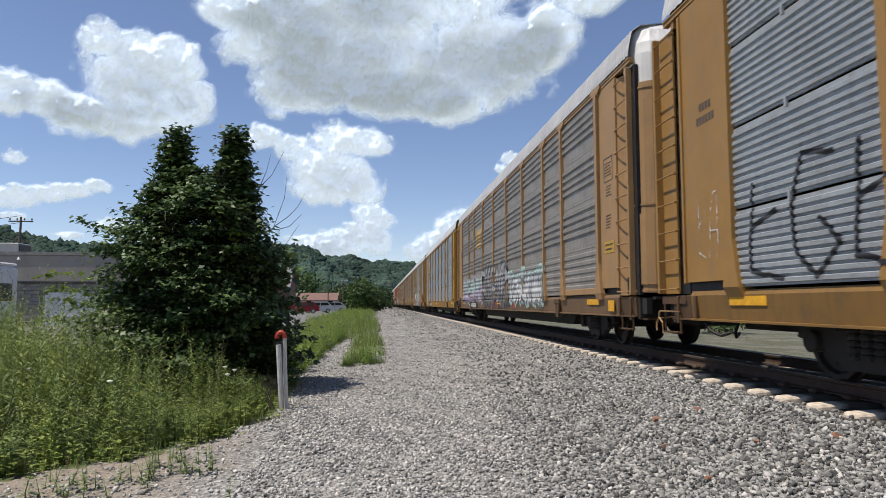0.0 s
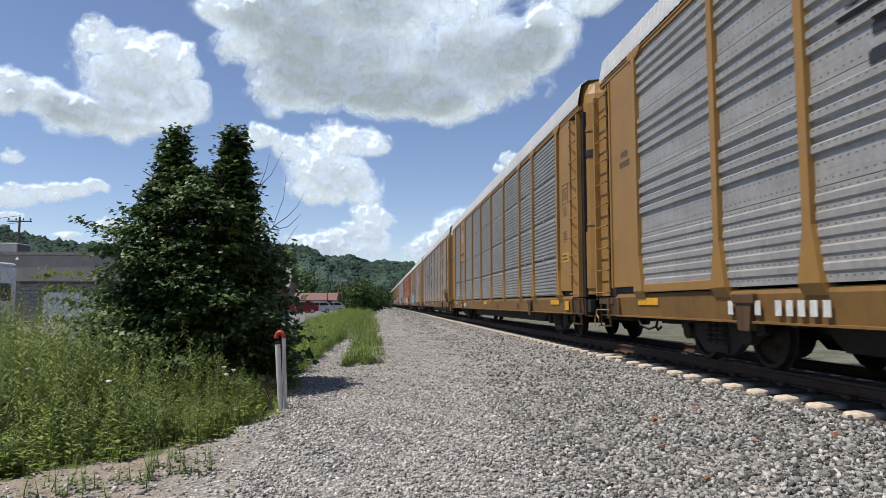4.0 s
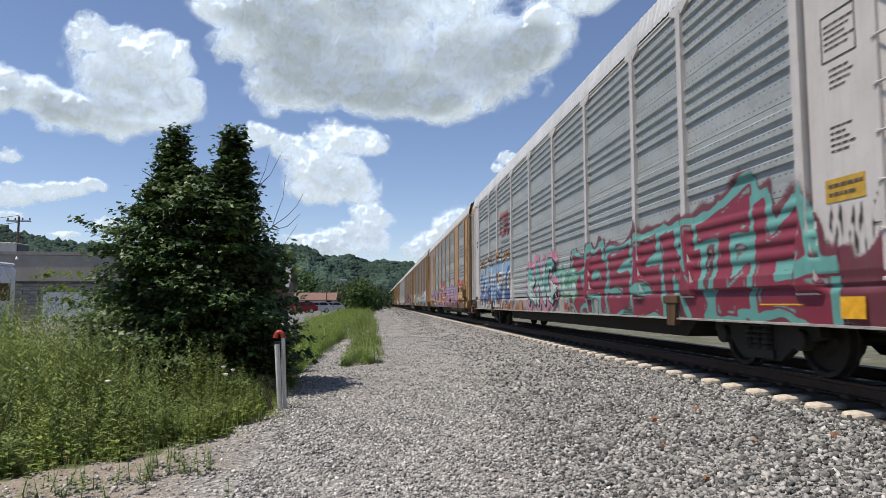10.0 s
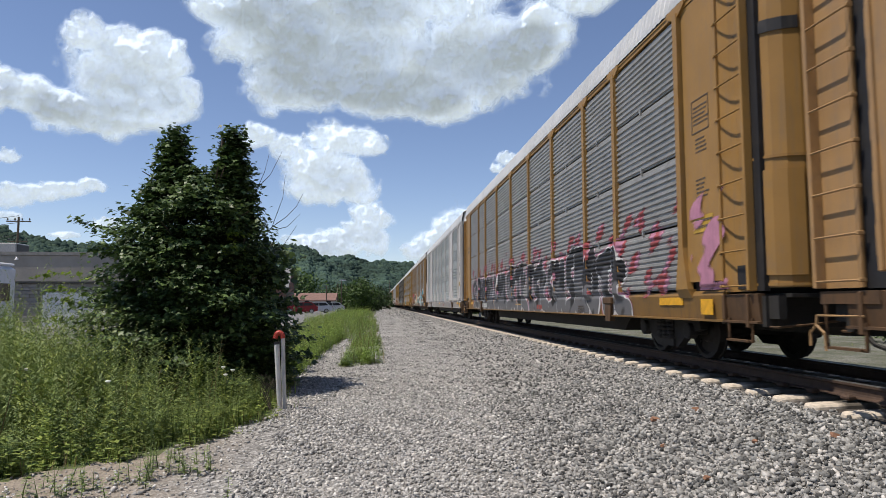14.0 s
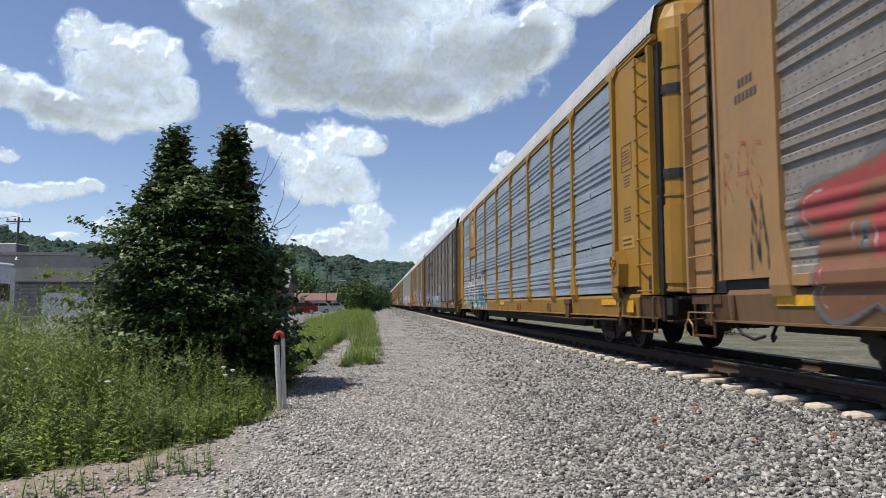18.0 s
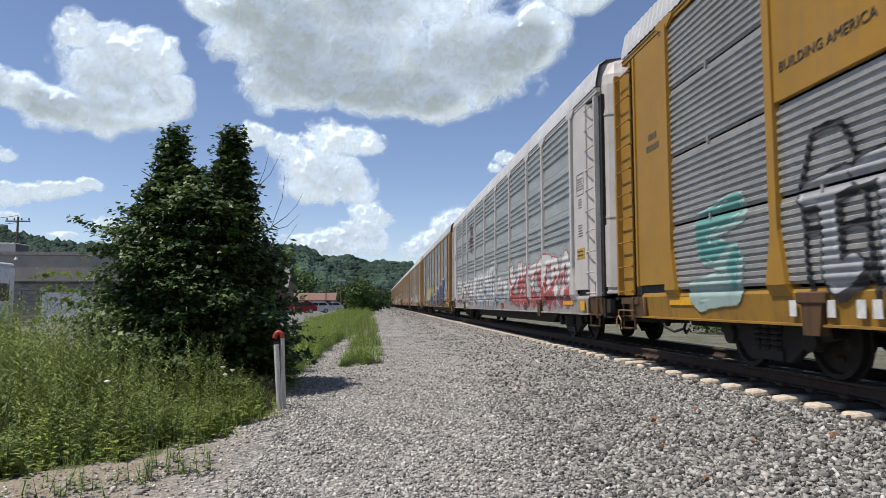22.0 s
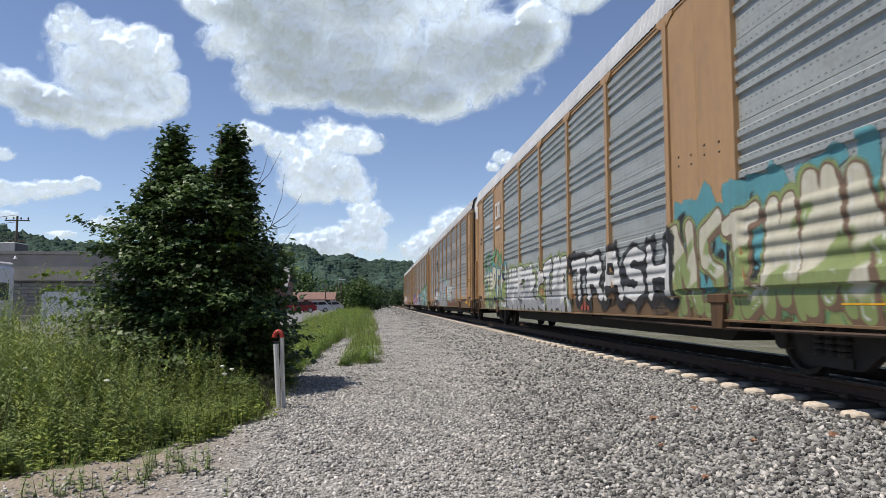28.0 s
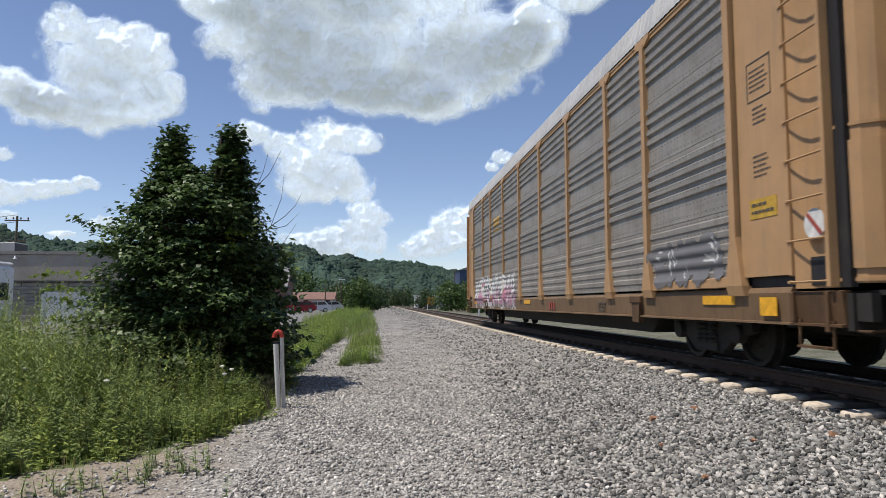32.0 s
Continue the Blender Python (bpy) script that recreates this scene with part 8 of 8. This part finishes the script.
gable_house("brick_house", "brown brick house with grey gable roof", (-21.5, 110, _g), 13, 9, 4.2, 3.4, brick_wall, grey_roof, ((1, 1.2), (4, 1.2)))
gable_house("red_roof_building", "low white building with a rusty red roof", (-13.2, 124, _g), 10, 8, 2.0, 1.3, door_white, red_roof, ((-4, 0.8), (0, 0.8), (4, 0.8)))
gable_house("white_house", "small white house among trees", (-20.5, 100, _g), 5, 6, 3.0, 1.8, door_white, grey_roof, ((1.2, 1.0),))


def make_pole(x, y, h, arm, label):
    g = float(height(x, y))
    pole = thing("utility_pole", label, "utility pole", (x, y, g - 0.3))
    part("shaft", Build().tube([(0, 0, 0), (0, 0, h + 0.3)], 0.12, 8, taper=0.7), wood_pole, pole)
    if arm:
        for z, w in ((h - 0.15, 1.0), (h - 1.9, 0.8)):
            part("crossarm", Build().box(-w, w, -0.06, 0.06, z, z + 0.10), wood_pole, pole)
            for k in range(4):
                part("insulator", Build().lathe([(0, 0.05), (0.12, 0.07), (0.2, 0.03)], (-w * 0.9 + k * w * 0.6, 0, z + 0.14), 8, axis="z"), dark_trim, pole)
    return g + h


_t = make_pole(-31.2, 60, 8.9, True, "weathered wooden utility pole with crossarms")
for _k, _dz in enumerate((0.1, -0.5, -1.6, -1.9)):
    w = tagged(new("overhead_wire", to_mesh("overhead_wire", Build().tube([(-31.2 - s * 60, 60 + s * 8, _t + _dz - 2.2 * (4 * s * (1 - s))) for s in np.linspace(0, 1, 9)], 0.025, 4), wire_mat)), "dark overhead wire to the pole", "wire", "overhead wires")
for _x, _y, _h in ((-6.7, 120, 5.6), (-9.2, 118, 4.6), (3.5, 210, 9), (17.5, 150, 9)):
    make_pole(_x, _y, _h, False, "plain pole beside the railway")
lamp = thing("street_lamp", "street lamp with a pale head", "street lamp", (-7.4, 121, _g))
part("arm", Build().tube([(0, 0, 0), (0, 0, 5.3), (0.6, 0, 5.6)], 0.06, 6), wood_pole, lamp)
part("head", Build().box(0.3, 1.5, -0.2, 0.2, 5.55, 5.75), door_white, lamp, "pale lamp head")


# ---- smaller trees and bushes ----
BUSH = leaf_mat("bush_leaf", (0.03, 0.06, 0.015), (0.09, 0.15, 0.035), 0.5, 0.25)
BUSH2 = leaf_mat("dark_bush_leaf", (0.02, 0.04, 0.014), (0.06, 0.10, 0.03), 0.5, 0.2)


def make_bush(x, y, w, h, mat, n, seed, leaf, name="bush", label="leafy green bush"):
    rs = np.random.RandomState(seed)
    g = float(height(x, y))
    bush = thing(name, label, name.replace("small_", ""), (x, y, g))
    part("trunk", Build().tube([(0, 0, 0), (0.1, 0, h * 0.4), (0, 0.05, h * 0.8)], 0.03 * h, 6, taper=0.3), bark, bush)
    zs = np.linspace(0.05 * h, h, 6)
    wide = w / 2 * np.array([0.7, 0.95, 1.0, 0.9, 0.62, 0.12]) * rs.uniform(0.85, 1.15, 6)
    pts, out = crown_points(n, rs, zs, wide, wide * rs.uniform(0.85, 1.1, 6), 0, 1.0, 0.3)
    v, f = leaves_on(pts, out, 7, rs, leaf * 1.3, leaf, 0.8, shape=(LEAFLET * np.array([2.6, 1, 1]), LEAFLET_F))
    part("crown", soup("crown", v, f, mat), parent=bush)


for _i, (_x, _y, _w, _h, _m, _n, _leaf) in enumerate((
        (-3.4, 128, 6.5, 6.3, BUSH, 420, 0.42), (-6.4, 136, 5.5, 5.2, BUSH, 300, 0.42), (-1.0, 140, 5, 4.6, BUSH2, 260, 0.42), (0.3, 190, 9, 6.5, BUSH2, 260, 0.6), (-9, 160, 7, 6, BUSH2, 240, 0.6),
        (-15.5, 140, 9, 8, BUSH, 300, 0.6), (-22, 150, 10, 9, BUSH, 300, 0.6), (-30, 140, 11, 9, BUSH2, 300, 0.6), (-38, 120, 11, 8, BUSH2, 300, 0.6),
        (12.6, 112, 7, 5.0, BUSH, 380, 0.40), (16.5, 118, 8, 5.6, BUSH, 420, 0.40), (20, 105, 7, 4.6, BUSH2, 300, 0.40), (14, 92, 3.5, 2.0, BUSH, 180, 0.3), (24, 95, 9, 6, BUSH2, 300, 0.4), (11, 150, 6, 4.2, BUSH2, 240, 0.45),
        (6.5, 235, 8, 6, BUSH2, 200, 0.7), (11, 260, 10, 7, BUSH2, 200, 0.7), (-4.6, 210, 9, 8, BUSH2, 220, 0.7), (17, 60, 4, 2.2, BUSH, 240, 0.2), (16, 30, 3.5, 1.6, BUSH, 260, 0.14), (19, 22, 4, 1.8, BUSH2, 260, 0.14))):
    make_bush(_x, _y, _w, _h, _m, _n, 200 + _i, _leaf, "small_tree" if _h > 4 else "bush", "leafy green tree beside the railway" if _h > 4 else "leafy green bush beyond the track")

for _x, _y in ((7.68 + 1.6, 60), (8.22 + 1.6, 130)):
    p = thing("white_post", "short white post beside the track", "post", (_x, _y, float(height(_x, _y))))
    part("shaft", Build().box(-0.09, 0.09, -0.06, 0.06, -0.1, 1.05, bevel=0.02), white_pipe, p)
machine = thing("yellow_machine", "small yellow work machine beyond the track", "machine", (12.0, 148, float(height(12, 148))))
part("cab", Build().box(-0.8, 0.8, -0.8, 0.8, 0.9, 2.6, bevel=0.1), MATS["golden"], machine)
part("base", Build().box(-1.3, 1.1, -0.9, 0.9, 0.0, 0.9, bevel=0.1), dark_trim, machine)
shed = thing("blue_shed", "tall dark blue building beyond the track", "building", (27.0, 160, float(height(27, 160))))
part("wall", Build().box(-7, 7, 0, 12, 0, 9.5), plain("blue_cladding", (0.035, 0.06, 0.13), 0.6, size=0.5), shed)
part("roof", Build().prism([(-7.3, 9.5), (7.3, 9.5), (0, 12.0)], -0.3, 12.3), grey_roof, shed)
white_shed = thing("low_white_building", "low white building beyond the bushes", "building", (15, 175, float(height(15, 175))))
part("wall", Build().box(-5, 5, 0, 6, 0, 3.2), door_white, white_shed)
part("roof", Build().box(-5.3, 5.3, -0.3, 6.3, 3.2, 3.45), door_white, white_shed)
# small flowers among the weeds
petal = plain("white_petal", (0.75, 0.74, 0.70), 0.7)
for _i, (_x, _y, _z) in enumerate(((-3.15, 8.1, -0.02), (-2.02, 9.0, -0.05), (-1.95, 9.1, 0.0), (-2.1, 9.2, 0.03), (-4.2, 8.4, 0.1))):
    f = thing("white_flower", "flat white wild flower on a thin stalk", "flower", (_x, _y, 0), "white wild flowers")
    part("stalk", Build().tube([(0, 0, float(height(_x, _y)) - 0.02), (0.02, 0, _z)], 0.005, 4), WEED, f)
    part("head", Build().lathe([(0.0, 0.01), (0.02, 0.035 if _i == 0 else 0.03), (0.03, 0.03), (0.034, 0.005)], (0.02, 0, _z), 9, axis="z"), petal, f)


def motions():
    """The train runs towards the camera at an even pace; wheels roll with it."""
    for k, car in enumerate(CARS):
        start = PHASE + (k - 0.5) * CAR_LEN
        walk(car, [(t, pose(TRACK_X, start - SPEED * t + d, 0)) for t, d in ((0, -0.42), (2, -0.26), (6, -0.12), (10, -0.06), (16, 0.0), (24, 0.0), (32, 0.0))])
    for ob, drift, rise in CLOUD_OBS:
        walk(ob, [(0, pose(0, 0, 0, -rise / 2, 0, -drift / 2)), (CLIP, pose(0, 0, 0, rise / 2, 0, drift / 2))])
    first = WHEELSETS[0]
    n = int(CLIP * FPS)
    walk(first, [(i / FPS, pose(0, 0, 0, math.degrees(SPEED * i / FPS / 0.457) % 360)) for i in range(n + 1)])
    for w in WHEELSETS[1:]:
        w.rotation_mode = "QUATERNION"
        keys = w.animation_data_create()
        keys.action, keys.action_slot = first.animation_data.action, first.animation_data.action_slot


motions()
